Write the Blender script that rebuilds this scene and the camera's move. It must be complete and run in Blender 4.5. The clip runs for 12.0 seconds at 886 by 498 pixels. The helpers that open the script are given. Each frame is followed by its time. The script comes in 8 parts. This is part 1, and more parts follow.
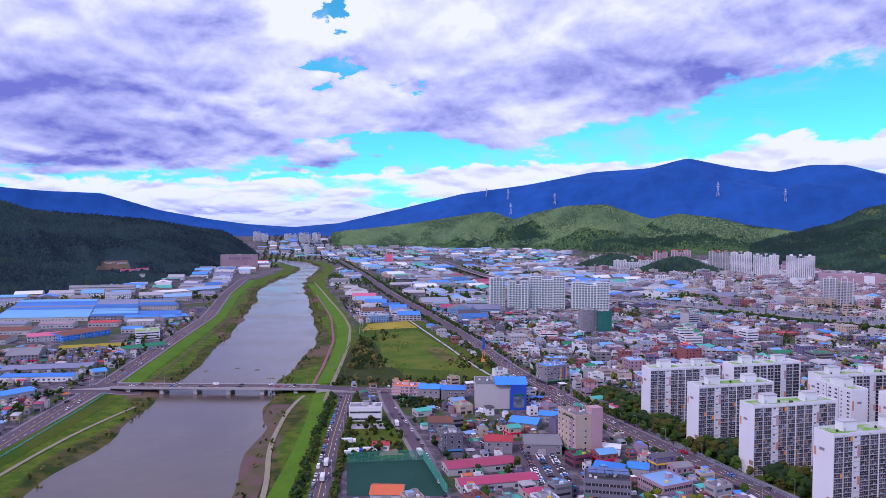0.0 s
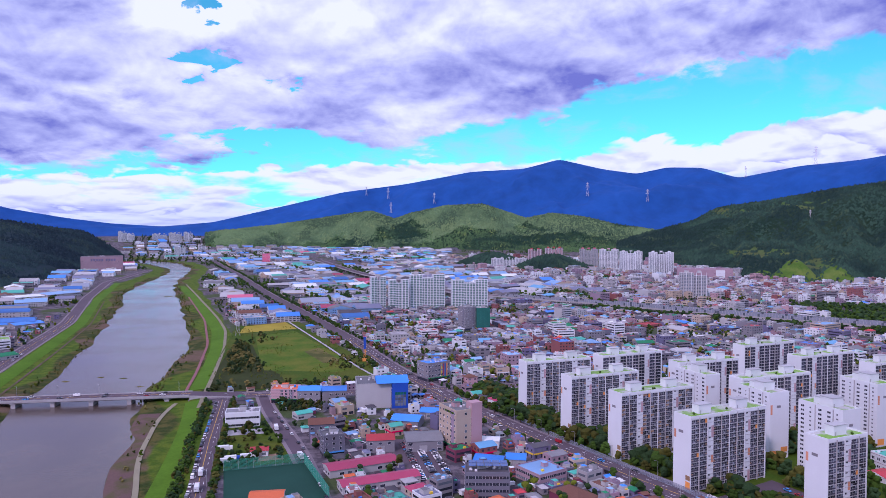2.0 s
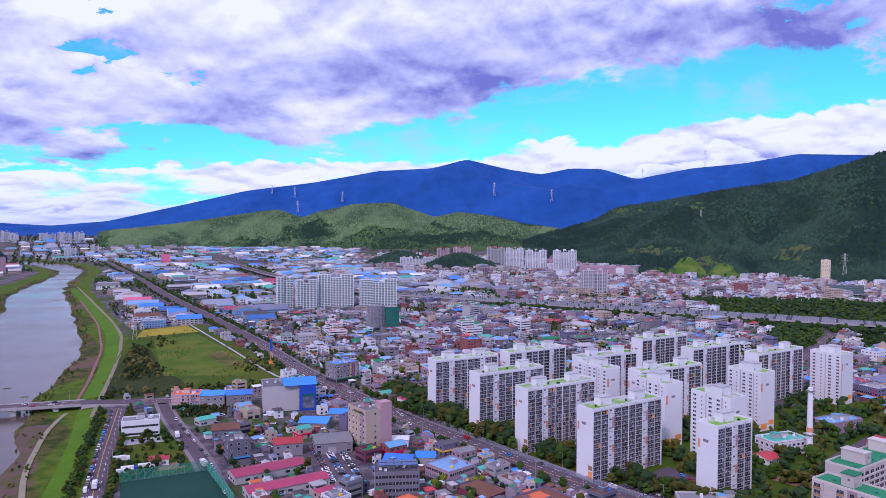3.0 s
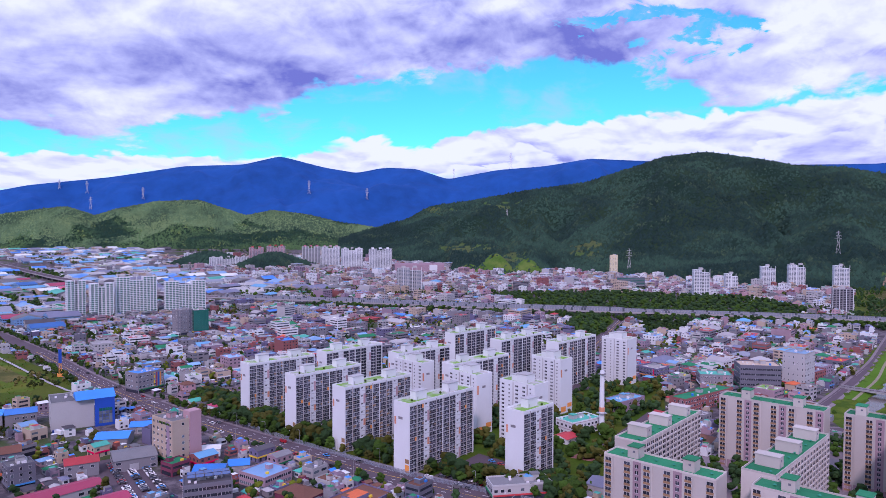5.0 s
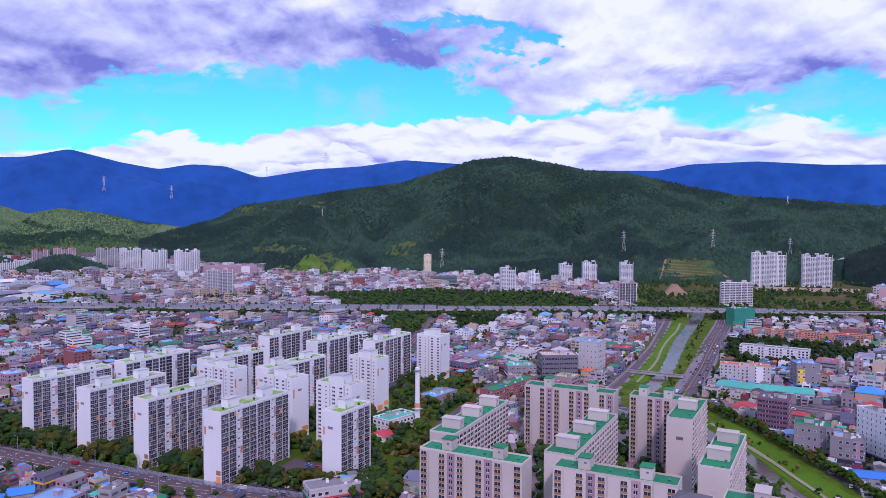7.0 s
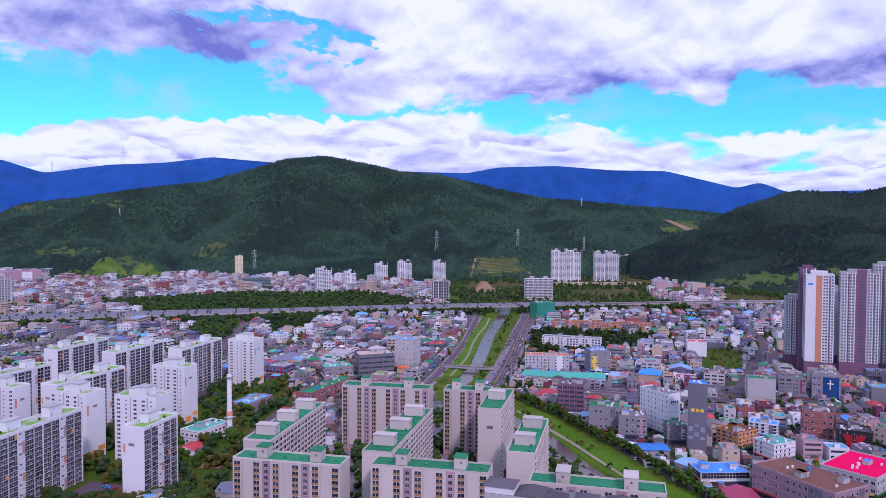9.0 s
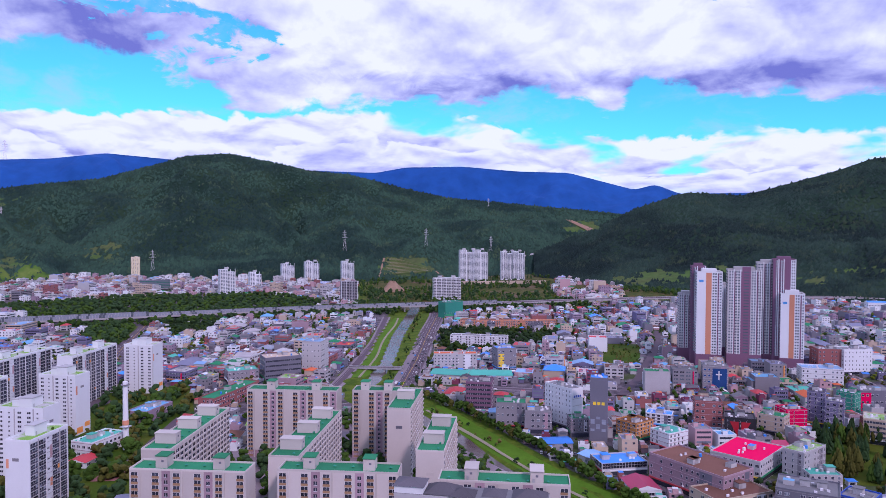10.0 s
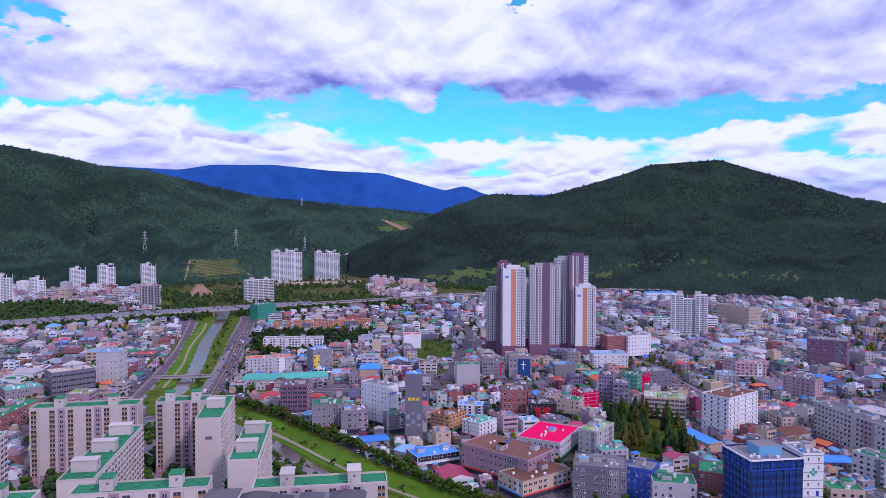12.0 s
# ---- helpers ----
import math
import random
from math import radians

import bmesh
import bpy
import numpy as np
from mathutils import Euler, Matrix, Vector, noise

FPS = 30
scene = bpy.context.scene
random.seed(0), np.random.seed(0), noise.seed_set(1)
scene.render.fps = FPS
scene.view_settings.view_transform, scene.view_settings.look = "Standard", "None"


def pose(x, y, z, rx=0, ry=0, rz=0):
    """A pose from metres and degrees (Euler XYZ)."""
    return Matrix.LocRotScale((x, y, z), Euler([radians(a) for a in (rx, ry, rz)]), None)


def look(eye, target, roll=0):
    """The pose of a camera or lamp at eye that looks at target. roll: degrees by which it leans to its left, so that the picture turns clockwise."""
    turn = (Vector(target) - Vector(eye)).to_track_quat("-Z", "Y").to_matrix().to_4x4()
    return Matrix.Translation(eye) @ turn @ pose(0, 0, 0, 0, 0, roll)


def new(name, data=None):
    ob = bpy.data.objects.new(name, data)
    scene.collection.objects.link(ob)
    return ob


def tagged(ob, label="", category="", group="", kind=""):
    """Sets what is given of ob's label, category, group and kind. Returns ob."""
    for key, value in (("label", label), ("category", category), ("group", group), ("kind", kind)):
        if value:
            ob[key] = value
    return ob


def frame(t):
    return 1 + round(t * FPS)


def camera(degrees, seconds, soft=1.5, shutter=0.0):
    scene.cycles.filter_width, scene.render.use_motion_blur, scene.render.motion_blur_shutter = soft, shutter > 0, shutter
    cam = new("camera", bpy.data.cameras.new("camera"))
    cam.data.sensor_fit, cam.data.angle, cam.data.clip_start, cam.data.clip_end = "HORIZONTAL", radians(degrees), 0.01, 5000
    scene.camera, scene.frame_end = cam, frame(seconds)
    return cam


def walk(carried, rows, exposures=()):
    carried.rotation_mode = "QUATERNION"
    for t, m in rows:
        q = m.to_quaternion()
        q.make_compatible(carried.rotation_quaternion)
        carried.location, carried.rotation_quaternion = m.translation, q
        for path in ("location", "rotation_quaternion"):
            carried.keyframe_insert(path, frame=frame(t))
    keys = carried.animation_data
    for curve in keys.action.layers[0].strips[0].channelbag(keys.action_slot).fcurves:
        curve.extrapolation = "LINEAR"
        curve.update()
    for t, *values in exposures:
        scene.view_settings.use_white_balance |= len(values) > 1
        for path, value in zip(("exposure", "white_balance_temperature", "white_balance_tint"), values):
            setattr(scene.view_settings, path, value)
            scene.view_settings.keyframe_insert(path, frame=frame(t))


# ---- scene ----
EYE = 145.0
cam = camera(64.53, 12.0, 0.65)
# seconds, yaw, pitch, roll: the drone hovers and turns to its right
ROWS = [
    (0, 0.00, -1.89, -0.25),
    (0.5, -1.99, -1.91, -0.24),
    (1, -3.98, -1.92, -0.28),
    (1.5, -6.45, -1.95, -0.19),
    (2, -9.74, -1.95, -0.12),
    (2.5, -13.44, -1.98, -0.10),
    (3, -17.18, -2.00, -0.13),
    (5, -32.13, -2.09, -0.14),
    (5.5, -35.87, -2.05, -0.15),
    (6, -39.62, -2.05, -0.21),
    (6.5, -43.35, -2.05, -0.23),
    (7, -47.08, -2.03, -0.24),
    (9, -62.05, -1.97, -0.17),
    (9.5, -65.79, -1.95, -0.19),
    (10, -69.51, -1.95, -0.22),
    (10.5, -73.28, -1.94, -0.16),
    (11, -77.03, -1.93, -0.20),
    (11.5, -80.79, -1.93, -0.15),
    (12, -84.56, -1.93, -0.10),
]
walk(cam, [(t, pose(0, 0, EYE, 90 + pitch, roll, yaw)) for t, yaw, pitch, roll in ROWS], [(0.0, -0.38, 5920, 54), (12.0, -0.38, 5920, 54)])

# ---- world and sun ----
SUN_AZ, SUN_EL = 222.0, 40.0


class Nodes:
    """Short hand for building node trees."""

    def __init__(self, tree):
        self.t = tree
        tree.nodes.clear()

    def add(self, kind, **props):
        n = self.t.nodes.new(kind)
        ins = props.pop("ins", {})
        for k, v in props.items():
            setattr(n, k, v)
        for k, v in ins.items():
            self.put(n.inputs[k], v)
        return n

    def put(self, sock, v):
        if isinstance(v, bpy.types.NodeSocket):
            self.t.links.new(v, sock)
        else:
            sock.default_value = v

    def math(self, op, a, b=0.0, c=0.0, clamp=False):
        n = self.add("ShaderNodeMath", operation=op, use_clamp=clamp)
        for s, v in zip(n.inputs, (a, b, c)):
            self.put(s, v)
        return n.outputs[0]

    def noise(self, vec, scale, detail=4.0, rough=0.55, dist=0.0):
        return self.add("ShaderNodeTexNoise", ins={"Vector": vec, "Scale": scale, "Detail": detail, "Roughness": rough, "Distortion": dist}).outputs["Fac"]

    def smooth(self, v, lo, hi, a=0.0, b=1.0):
        n = self.add("ShaderNodeMapRange", interpolation_type="SMOOTHSTEP", ins={"Value": v, "From Min": lo, "From Max": hi, "To Min": a, "To Max": b})
        return n.outputs["Result"]

    def mix(self, f, a, b, kind="MIX"):
        n = self.add("ShaderNodeMix", data_type="RGBA", blend_type=kind)
        self.put(n.inputs[0], f)
        for s, v in ((n.inputs[6], a), (n.inputs[7], b)):
            self.put(s, v if isinstance(v, bpy.types.NodeSocket) else (*v[:3], 1.0))
        return n.outputs[2]


def make_world():
    w = bpy.data.worlds.new("sky")
    w.use_nodes = True
    scene.world = w
    n = Nodes(w.node_tree)
    d = n.add("ShaderNodeTexCoord").outputs["Generated"]
    sep = n.add("ShaderNodeSeparateXYZ", ins={0: d})
    x, y, z = sep.outputs
    az = n.math("MULTIPLY", n.math("ARCTAN2", x, y), 180 / math.pi)
    el = n.math("MULTIPLY", n.math("ARCSINE", z), 180 / math.pi)
    sky = n.add("ShaderNodeTexSky", sky_type="NISHITA", sun_disc=False, sun_elevation=radians(SUN_EL), sun_rotation=radians(SUN_AZ), altitude=150.0, air_density=1.0, dust_density=0.3, ozone_density=2.0).outputs[0]
    def lobes(rows, start):
        """Soft islands over the sky, their outlines bent by noise: azimuth, elevation, half widths, weight."""
        total = start
        for a0, e0, wa, we, k in rows:
            u = n.math("MULTIPLY", n.math("SUBTRACT", bent[0], a0), 1 / wa)
            v = n.math("MULTIPLY", n.math("SUBTRACT", bent[1], e0), 1 / we)
            q = n.math("MULTIPLY_ADD", u, u, n.math("MULTIPLY", v, v))
            total = n.math("MULTIPLY_ADD", n.math("EXPONENT", n.math("MULTIPLY", q, -1.0)), k, total)
        return total

    spread = n.add("ShaderNodeCombineXYZ", ins={0: n.math("MULTIPLY", az, 0.2), 1: n.math("MULTIPLY", el, 0.42), 2: 5.5}).outputs[0]
    bent = (n.math("ADD", az, n.math("MULTIPLY_ADD", n.noise(spread, 1.0, 6.0, 0.6), 14.0, -7.0)), n.math("ADD", el, n.math("MULTIPLY_ADD", n.noise(spread, 1.4, 6.0, 0.6, 0.8), 5.0, -2.5)))

    def outline(rows):
        """The elevation of a cloud bank's edge along the azimuth."""
        r = n.add("ShaderNodeValToRGB", ins={"Fac": n.math("MULTIPLY_ADD", az, 1 / 200, 0.3)})
        e = r.color_ramp.elements
        while len(e) < len(rows):
            e.new(0.5)
        for stop, (a0, e0) in zip(e, rows):
            stop.position = a0 / 200 + 0.3
        for stop, (a0, e0) in zip(e, rows):
            stop.color = (e0 / 20, e0 / 20, e0 / 20, 1)
        return n.math("MULTIPLY", n.add("ShaderNodeSeparateXYZ", ins={0: r.outputs[0]}).outputs[0], 20.0)

    row = n.math("MULTIPLY", n.math("LOGARITHM", n.math("MAXIMUM", n.math("ADD", el, 4.0), 0.5), math.e), 2.9)

    def field(seed, lift, scale, detail, rough, wide=0.115):
        vec = n.add("ShaderNodeCombineXYZ", ins={0: n.math("MULTIPLY", az, wide), 1: n.math("ADD", row, lift), 2: seed}).outputs[0]
        return n.noise(vec, scale, detail, rough, 0.3)

    def heaps(seed, scale, detail=4.0, wide=0.16):
        """Rounded heads with creases between them."""
        f = field(seed, 0.0, scale, detail, 0.5, wide)
        return n.math("ABSOLUTE", n.math("MULTIPLY_ADD", f, 2.0, -1.0))

    def signed(v, k):
        return n.math("MULTIPLY_ADD", v, 2 * k, -k)

    white, grey = (1.00, 1.28, 1.39), (0.205, 0.280, 0.680)
    blue = n.mix(1.0, sky, (0.022, 0.200, 0.172), "MULTIPLY")
    wisps = field(9.1, 0.0, 1.6, 7.0, 0.6)
    col = n.mix(n.smooth(wisps, 0.48, 0.74, 0.0, 0.5), blue, (0.52, 0.88, 1.08))

    def light_of(seed, detail, wide=0.115):
        """Shade of the folds: bright upper sides, dim undersides."""
        here, above = field(seed, 0.0, 1.5, detail, 0.5, wide), field(seed, 0.14, 1.5, detail, 0.5, wide)
        return n.math("SUBTRACT", above, here)

    # the long low bank of cumulus behind the mountains, then the heaps in front of it
    top = outline(((-58, 3.6), (-33, 3.6), (-20, 3.9), (-8, 4.6), (0, 5.0), (8, 5.6), (14, 5.2), (18, 5.5), (21, 6.0), (24, 7.0), (27, 7.1), (30, 6.4), (33, 7.2), (36, 8.2), (39, 8.6), (43, 8.2), (47.6, 9.0), (51, 8.6), (54, 8.8), (59, 9.3), (65, 9.7), (71, 9.3), (76, 8.0), (81.5, 7.3), (90, 7.3), (94.5, 7.5), (103, 7.2), (107, 8.2), (117, 8.3)))
    rise = n.math("ADD", signed(heaps(2.3, 1.5), 1.15), signed(field(4.4, 0.0, 4.0, 5.0, 0.55), 0.35))
    deep = n.math("ADD", n.math("SUBTRACT", top, el), n.math("ADD", rise, 0.55))
    patchy = n.smooth(n.math("ADD", field(6.6, 0.0, 1.1, 4.0, 0.5), lobes(((-18, 4, 15, 3, 0.08), (50, 6, 26, 4, 0.20), (8, 5.2, 9, 1.0, 0.06), (100, 5, 14, 2.5, 0.05)), 0.0)), 0.40, 0.52)
    shade = n.math("ADD", n.smooth(deep, 0.9, 3.8, 0.0, 0.42), n.math("MULTIPLY", light_of(5.2, 5.0), 2.6), clamp=True)
    col = n.mix(n.math("MULTIPLY", n.smooth(deep, -0.05, 0.30), patchy), col, n.mix(shade, white, grey))
    front = n.math("ADD", n.math("SUBTRACT", n.math("SUBTRACT", top, 2.6), el), n.math("ADD", signed(heaps(7.7, 1.3, 5.0, 0.13), 2.2), 1.35))
    shade = n.math("ADD", n.smooth(front, 0.3, 2.0, 0.0, 0.48), n.math("MULTIPLY", light_of(3.1, 5.0), 2.2), clamp=True)
    col = n.mix(n.math("MULTIPLY", n.smooth(front, -0.05, 0.35), 0.9), col, n.mix(shade, white, grey))
    # the high clouds, open beneath: their lower edge, the holes in them and the heavy grey undersides
    foot = outline(((-58, 3.6), (-33, 4.0), (-20, 4.4), (-12, 5.4), (-5, 6.2), (0, 7.0), (8, 7.0), (13, 7.6), (18.7, 9.3), (23.3, 11.5), (27.7, 11.8), (34, 12.3), (40, 12.5), (46, 12.6), (49, 11.2), (52, 10.2), (58, 9.9), (62, 9.9), (68, 10.1), (75, 10.4), (80, 10.4), (83, 9.7), (86, 10.8), (90, 10.4), (95, 10.0), (99, 9.4), (107, 8.8), (117, 8.7)))
    rag = n.math("ADD", signed(field(1.2, 0.0, 1.3, 8.0, 0.54), 2.8), signed(field(8.3, 0.0, 2.8, 8.0, 0.6, 0.10), 2.2))
    over = n.math("ADD", n.math("SUBTRACT", el, foot), rag)
    over = n.math("ADD", over, lobes(((-9.6, 17.0, 2.6, 3.0, -13.0), (-9.0, 12.6, 4.2, 1.3, -8.0), (-3.5, 11.2, 3.0, 1.0, -5.0), (-6, 7.0, 6, 1.0, -2.6), (52.5, 14.6, 4.6, 2.0, -6.2), (45, 16.0, 5.5, 1.0, -4.4), (92.5, 17.6, 2.4, 1.6, -9.0), (118, 8.0, 9, 1.4, -3.5), (30, 16, 14, 3, 2.0), (72, 13.5, 14, 1.6, 1.5), (-25, 10, 12, 5, 1.5)), 0.3))
    heavy = lobes(((-30, 10.5, 13, 4.5, 0.40), (-20, 7.0, 13, 2.4, 0.44), (-27, 5.4, 9, 1.4, 0.28), (-24, 15.0, 8, 2.4, 0.26), (3, 9.6, 9, 2.0, 0.34), (16, 12.5, 9, 2.4, 0.36), (33, 14.6, 13, 2.8, 0.64), (43, 13.8, 5, 2.0, 0.24), (88, 11.0, 16, 1.0, 0.30), (106, 14.8, 12, 2.6, 0.26), (66, 11.0, 10, 0.9, 0.26), (108, 10, 10, 1.0, 0.16), (-13, 16.6, 4, 2.0, -0.34), (-13, 10.2, 5, 1.4, -0.20), (-26, 12.6, 6, 1.2, -0.16), (62, 13, 10, 1.6, -0.14), (2, 16, 7, 2.4, -0.14)), 0.20)
    folds = n.math("ADD", light_of(1.2, 6.0), n.math("MULTIPLY", light_of(6.1, 7.0, 0.09), 0.7))
    mass = signed(field(2.9, 0.0, 0.95, 7.0, 0.52, 0.10), 0.95)
    shade = n.math("ADD", n.math("ADD", n.math("MULTIPLY_ADD", folds, 1.6, heavy), mass), n.smooth(over, 0.0, 3.0, 0.16, 0.0), clamp=True)
    col = n.mix(n.smooth(over, -0.15, 0.75), col, n.mix(shade, white, grey))
    low = n.smooth(el, -1.0, 3.4)
    col = n.mix(n.math("MULTIPLY", n.math("SUBTRACT", 1.0, low), 0.45), col, (0.52, 0.80, 1.08))
    bg = n.add("ShaderNodeBackground", ins={"Color": col, "Strength": 1.0})
    out = n.add("ShaderNodeOutputWorld")
    n.t.links.new(bg.outputs[0], out.inputs[0])


make_world()
sun_data = bpy.data.lights.new("sun", "SUN")
sun_data.energy, sun_data.angle, sun_data.color = 2.5, radians(5), (1.0, 0.91, 0.80)
sun = new("sun", sun_data)
_a, _e = radians(SUN_AZ), radians(SUN_EL)
sun.matrix_world = look((math.sin(_a) * math.cos(_e) * 900, math.cos(_a) * math.cos(_e) * 900, math.sin(_e) * 900), (0, 0, 0))

# ---- materials ----
MATS = {}


def mat(name, col, rough=0.8, metal=0.0, stain=0.25, grain=0.15, rand=0.12, big=0.05, fine=1.3, bump=0.0, other=None):
    """A painted, plastered, metal or planted surface with stains and grain, each piece a little different."""
    m = bpy.data.materials.new(name)
    m.use_nodes = True
    n = Nodes(m.node_tree)
    pos = n.add("ShaderNodeNewGeometry").outputs["Position"]
    a = n.noise(pos, big, 4.0, 0.6)
    b = n.noise(pos, fine, 3.0, 0.6)
    r = n.add("ShaderNodeObjectInfo").outputs["Random"]
    f = n.math("ADD", n.math("MULTIPLY_ADD", a, 2 * stain, 1 - stain), n.math("MULTIPLY_ADD", b, 2 * grain, -grain))
    f = n.math("ADD", f, n.math("MULTIPLY_ADD", r, 2 * rand, -rand))
    c = n.mix(n.smooth(a, 0.4, 0.62), col, other) if other else col
    grey = n.add("ShaderNodeCombineXYZ", ins={0: f, 1: f, 2: f}).outputs[0]
    c = n.mix(1.0, c, grey, "MULTIPLY")
    p = n.add("ShaderNodeBsdfPrincipled", ins={"Base Color": c, "Roughness": rough, "Metallic": metal, "Specular IOR Level": 0.5 if rough < 0.75 else 0.12})
    if bump:
        bn = n.add("ShaderNodeBump", ins={"Strength": 0.6, "Distance": bump, "Height": b})
        n.t.links.new(bn.outputs[0], p.inputs["Normal"])
    o = n.add("ShaderNodeOutputMaterial")
    n.t.links.new(p.outputs[0], o.inputs[0])
    MATS[name] = m
    return m


mat("white_paint", (0.635, 0.665, 0.70), 0.75, stain=0.08, grain=0.04, rand=0.05)
mat("off_white", (0.405, 0.405, 0.422), 0.8, stain=0.14, grain=0.05)
mat("block_white", (0.49, 0.45, 0.43), 0.8, stain=0.14, grain=0.05)
mat("cream", (0.45, 0.36, 0.29), 0.8, stain=0.14, grain=0.06)
mat("grey_wall", (0.215, 0.208, 0.235), 0.8, stain=0.2, grain=0.08)
mat("dark_wall", (0.13, 0.13, 0.17), 0.7, stain=0.2, grain=0.08)
mat("brick_red", (0.27, 0.10, 0.10), 0.85, stain=0.2, grain=0.12)
mat("pink_wall", (0.46, 0.29, 0.32), 0.8, stain=0.12, grain=0.06)
mat("orange_wall", (0.60, 0.26, 0.16), 0.8, stain=0.12, grain=0.06)
mat("crimson", (0.72, 0.003, 0.085), 0.85, stain=0.12, grain=0.05)
mat("purple_brown", (0.19, 0.10, 0.16), 0.8, stain=0.12)
mat("ochre", (0.50, 0.22, 0.07), 0.8, stain=0.15, grain=0.08)
mat("slate_purple", (0.15, 0.14, 0.24), 0.75, stain=0.15, grain=0.08)
mat("yellow_paint", (0.75, 0.52, 0.03), 0.6)
mat("orange_paint", (0.75, 0.28, 0.06), 0.7)
mat("tan_panel", (0.30, 0.17, 0.09), 0.7, stain=0.15)
mat("grey_pink", (0.34, 0.235, 0.28), 0.8)
mat("roof_green", (0.010, 0.20, 0.095), 0.8, stain=0.3, grain=0.15)
mat("roof_lawn", (0.17, 0.36, 0.07), 0.95, stain=0.4, grain=0.3, other=(0.40, 0.40, 0.40), big=0.09)
mat("roof_blue", (0.015, 0.22, 0.70), 0.5, stain=0.25, grain=0.08, rand=0.25)
mat("roof_steel", (0.16, 0.34, 0.58), 0.45, stain=0.25, grain=0.1, rand=0.25)
mat("roof_grey", (0.175, 0.177, 0.192), 0.8, stain=0.3, grain=0.15, rand=0.25)
mat("roof_dark", (0.09, 0.085, 0.10), 0.8, stain=0.3, grain=0.15, rand=0.3)
mat("roof_red", (0.46, 0.04, 0.05), 0.7, stain=0.25, grain=0.15, rand=0.2)
mat("roof_magenta", (0.36, 0.035, 0.09), 0.6, stain=0.2, grain=0.1)
mat("roof_orange", (0.60, 0.14, 0.06), 0.75, stain=0.25, grain=0.15)
mat("roof_pink", (0.62, 0.11, 0.20), 0.6, stain=0.2, grain=0.1)
mat("roof_dull", (0.020, 0.135, 0.40), 0.7, stain=0.35, grain=0.12, rand=0.25)
mat("roof_slate", (0.16, 0.17, 0.26), 0.6, stain=0.25, grain=0.15)
# west hill floor: cloud shade and blue haze painted as dark teal
mat("hill_shade", (0.010, 0.028, 0.036), 0.95, stain=0.3, grain=0.15, rand=0.0, big=0.006, fine=0.06)
mat("roof_brown", (0.17, 0.08, 0.06), 0.8, stain=0.3, grain=0.15)
mat("roof_teal", (0.02, 0.36, 0.28), 0.6, stain=0.25)
mat("concrete", (0.36, 0.35, 0.37), 0.9, stain=0.25, grain=0.12)
mat("asphalt", (0.105, 0.080, 0.098), 0.9, stain=0.25, grain=0.15, rand=0.0, big=0.03)
mat("paving", (0.21, 0.175, 0.195), 0.9, stain=0.3, grain=0.15, rand=0.0, big=0.03)
mat("line_white", (0.70, 0.70, 0.72), 0.8)
mat("line_yellow", (0.70, 0.45, 0.06), 0.8)
mat("path_pale", (0.24, 0.22, 0.15), 0.9)
mat("path_red", (0.26, 0.12, 0.12), 0.9)
mat("grass", (0.038, 0.088, 0.005), 0.95, stain=0.45, grain=0.3, rand=0.0, big=0.02, fine=0.4, other=(0.062, 0.082, 0.008))
mat("grass_bright", (0.062, 0.155, 0.008), 0.95, stain=0.35, grain=0.25, rand=0.0, big=0.02, fine=0.4)
mat("terrace_grass", (0.055, 0.095, 0.020), 0.95, stain=0.4, grain=0.35, rand=0.0, big=0.03, fine=0.3, other=(0.085, 0.090, 0.030))
mat("grass_lit", (0.060, 0.125, 0.008), 0.95, stain=0.5, grain=0.35, rand=0.0, big=0.03, fine=0.4, other=(0.095, 0.115, 0.012))
mat("grass_spur", (0.060, 0.135, 0.022), 0.95, stain=0.45, grain=0.3, rand=0.0, big=0.03, fine=0.3, other=(0.095, 0.145, 0.030))
mat("pale_cream", (0.56, 0.50, 0.34), 0.8, stain=0.14, grain=0.06)
mat("crop_gold", (0.30, 0.24, 0.03), 0.95, stain=0.3, grain=0.25, rand=0.0, big=0.03, fine=0.4)
mat("reed", (0.075, 0.085, 0.020), 0.95, stain=0.6, grain=0.4, rand=0.0, big=0.03, fine=0.5, other=(0.13, 0.11, 0.035))
mat("leaf", (0.030, 0.068, 0.009), 0.9, stain=0.35, grain=0.45, rand=0.35, big=0.06, fine=0.9)
mat("leaf_autumn", (0.060, 0.062, 0.012), 0.9, stain=0.35, grain=0.45, rand=0.3, big=0.06, fine=0.9)
mat("leaf_dark", (0.021, 0.050, 0.017), 0.9, stain=0.35, grain=0.45, rand=0.3, big=0.06, fine=0.9)
mat("bark", (0.09, 0.065, 0.045), 0.9)
mat("forest", (0.007, 0.034, 0.020), 0.95, stain=0.3, grain=0.12, rand=0.0, big=0.005, fine=0.05, other=(0.013, 0.043, 0.017))
mat("navy_glass", (0.012, 0.03, 0.12), 0.10, stain=0.2, grain=0.1, big=0.15)
mat("sky_paint", (0.10, 0.33, 0.55), 0.6, stain=0.2, grain=0.1)
mat("mauve_wall", (0.29, 0.215, 0.285), 0.8, stain=0.15, grain=0.08)
mat("wine_wall", (0.20, 0.05, 0.09), 0.8, stain=0.15, grain=0.1)
# far range: blue haze put into the base colour
mat("haze_blue", (0.009, 0.072, 0.27), 1.0, stain=0.3, grain=0.3, rand=0.0, big=0.0025, fine=0.012)
mat("mud", (0.135, 0.082, 0.075), 0.95, stain=0.5, grain=0.3, rand=0.0, other=(0.075, 0.070, 0.030))
mat("reed_dark", (0.030, 0.042, 0.010), 0.95, stain=0.5, grain=0.4, rand=0.0, big=0.04, fine=0.5)
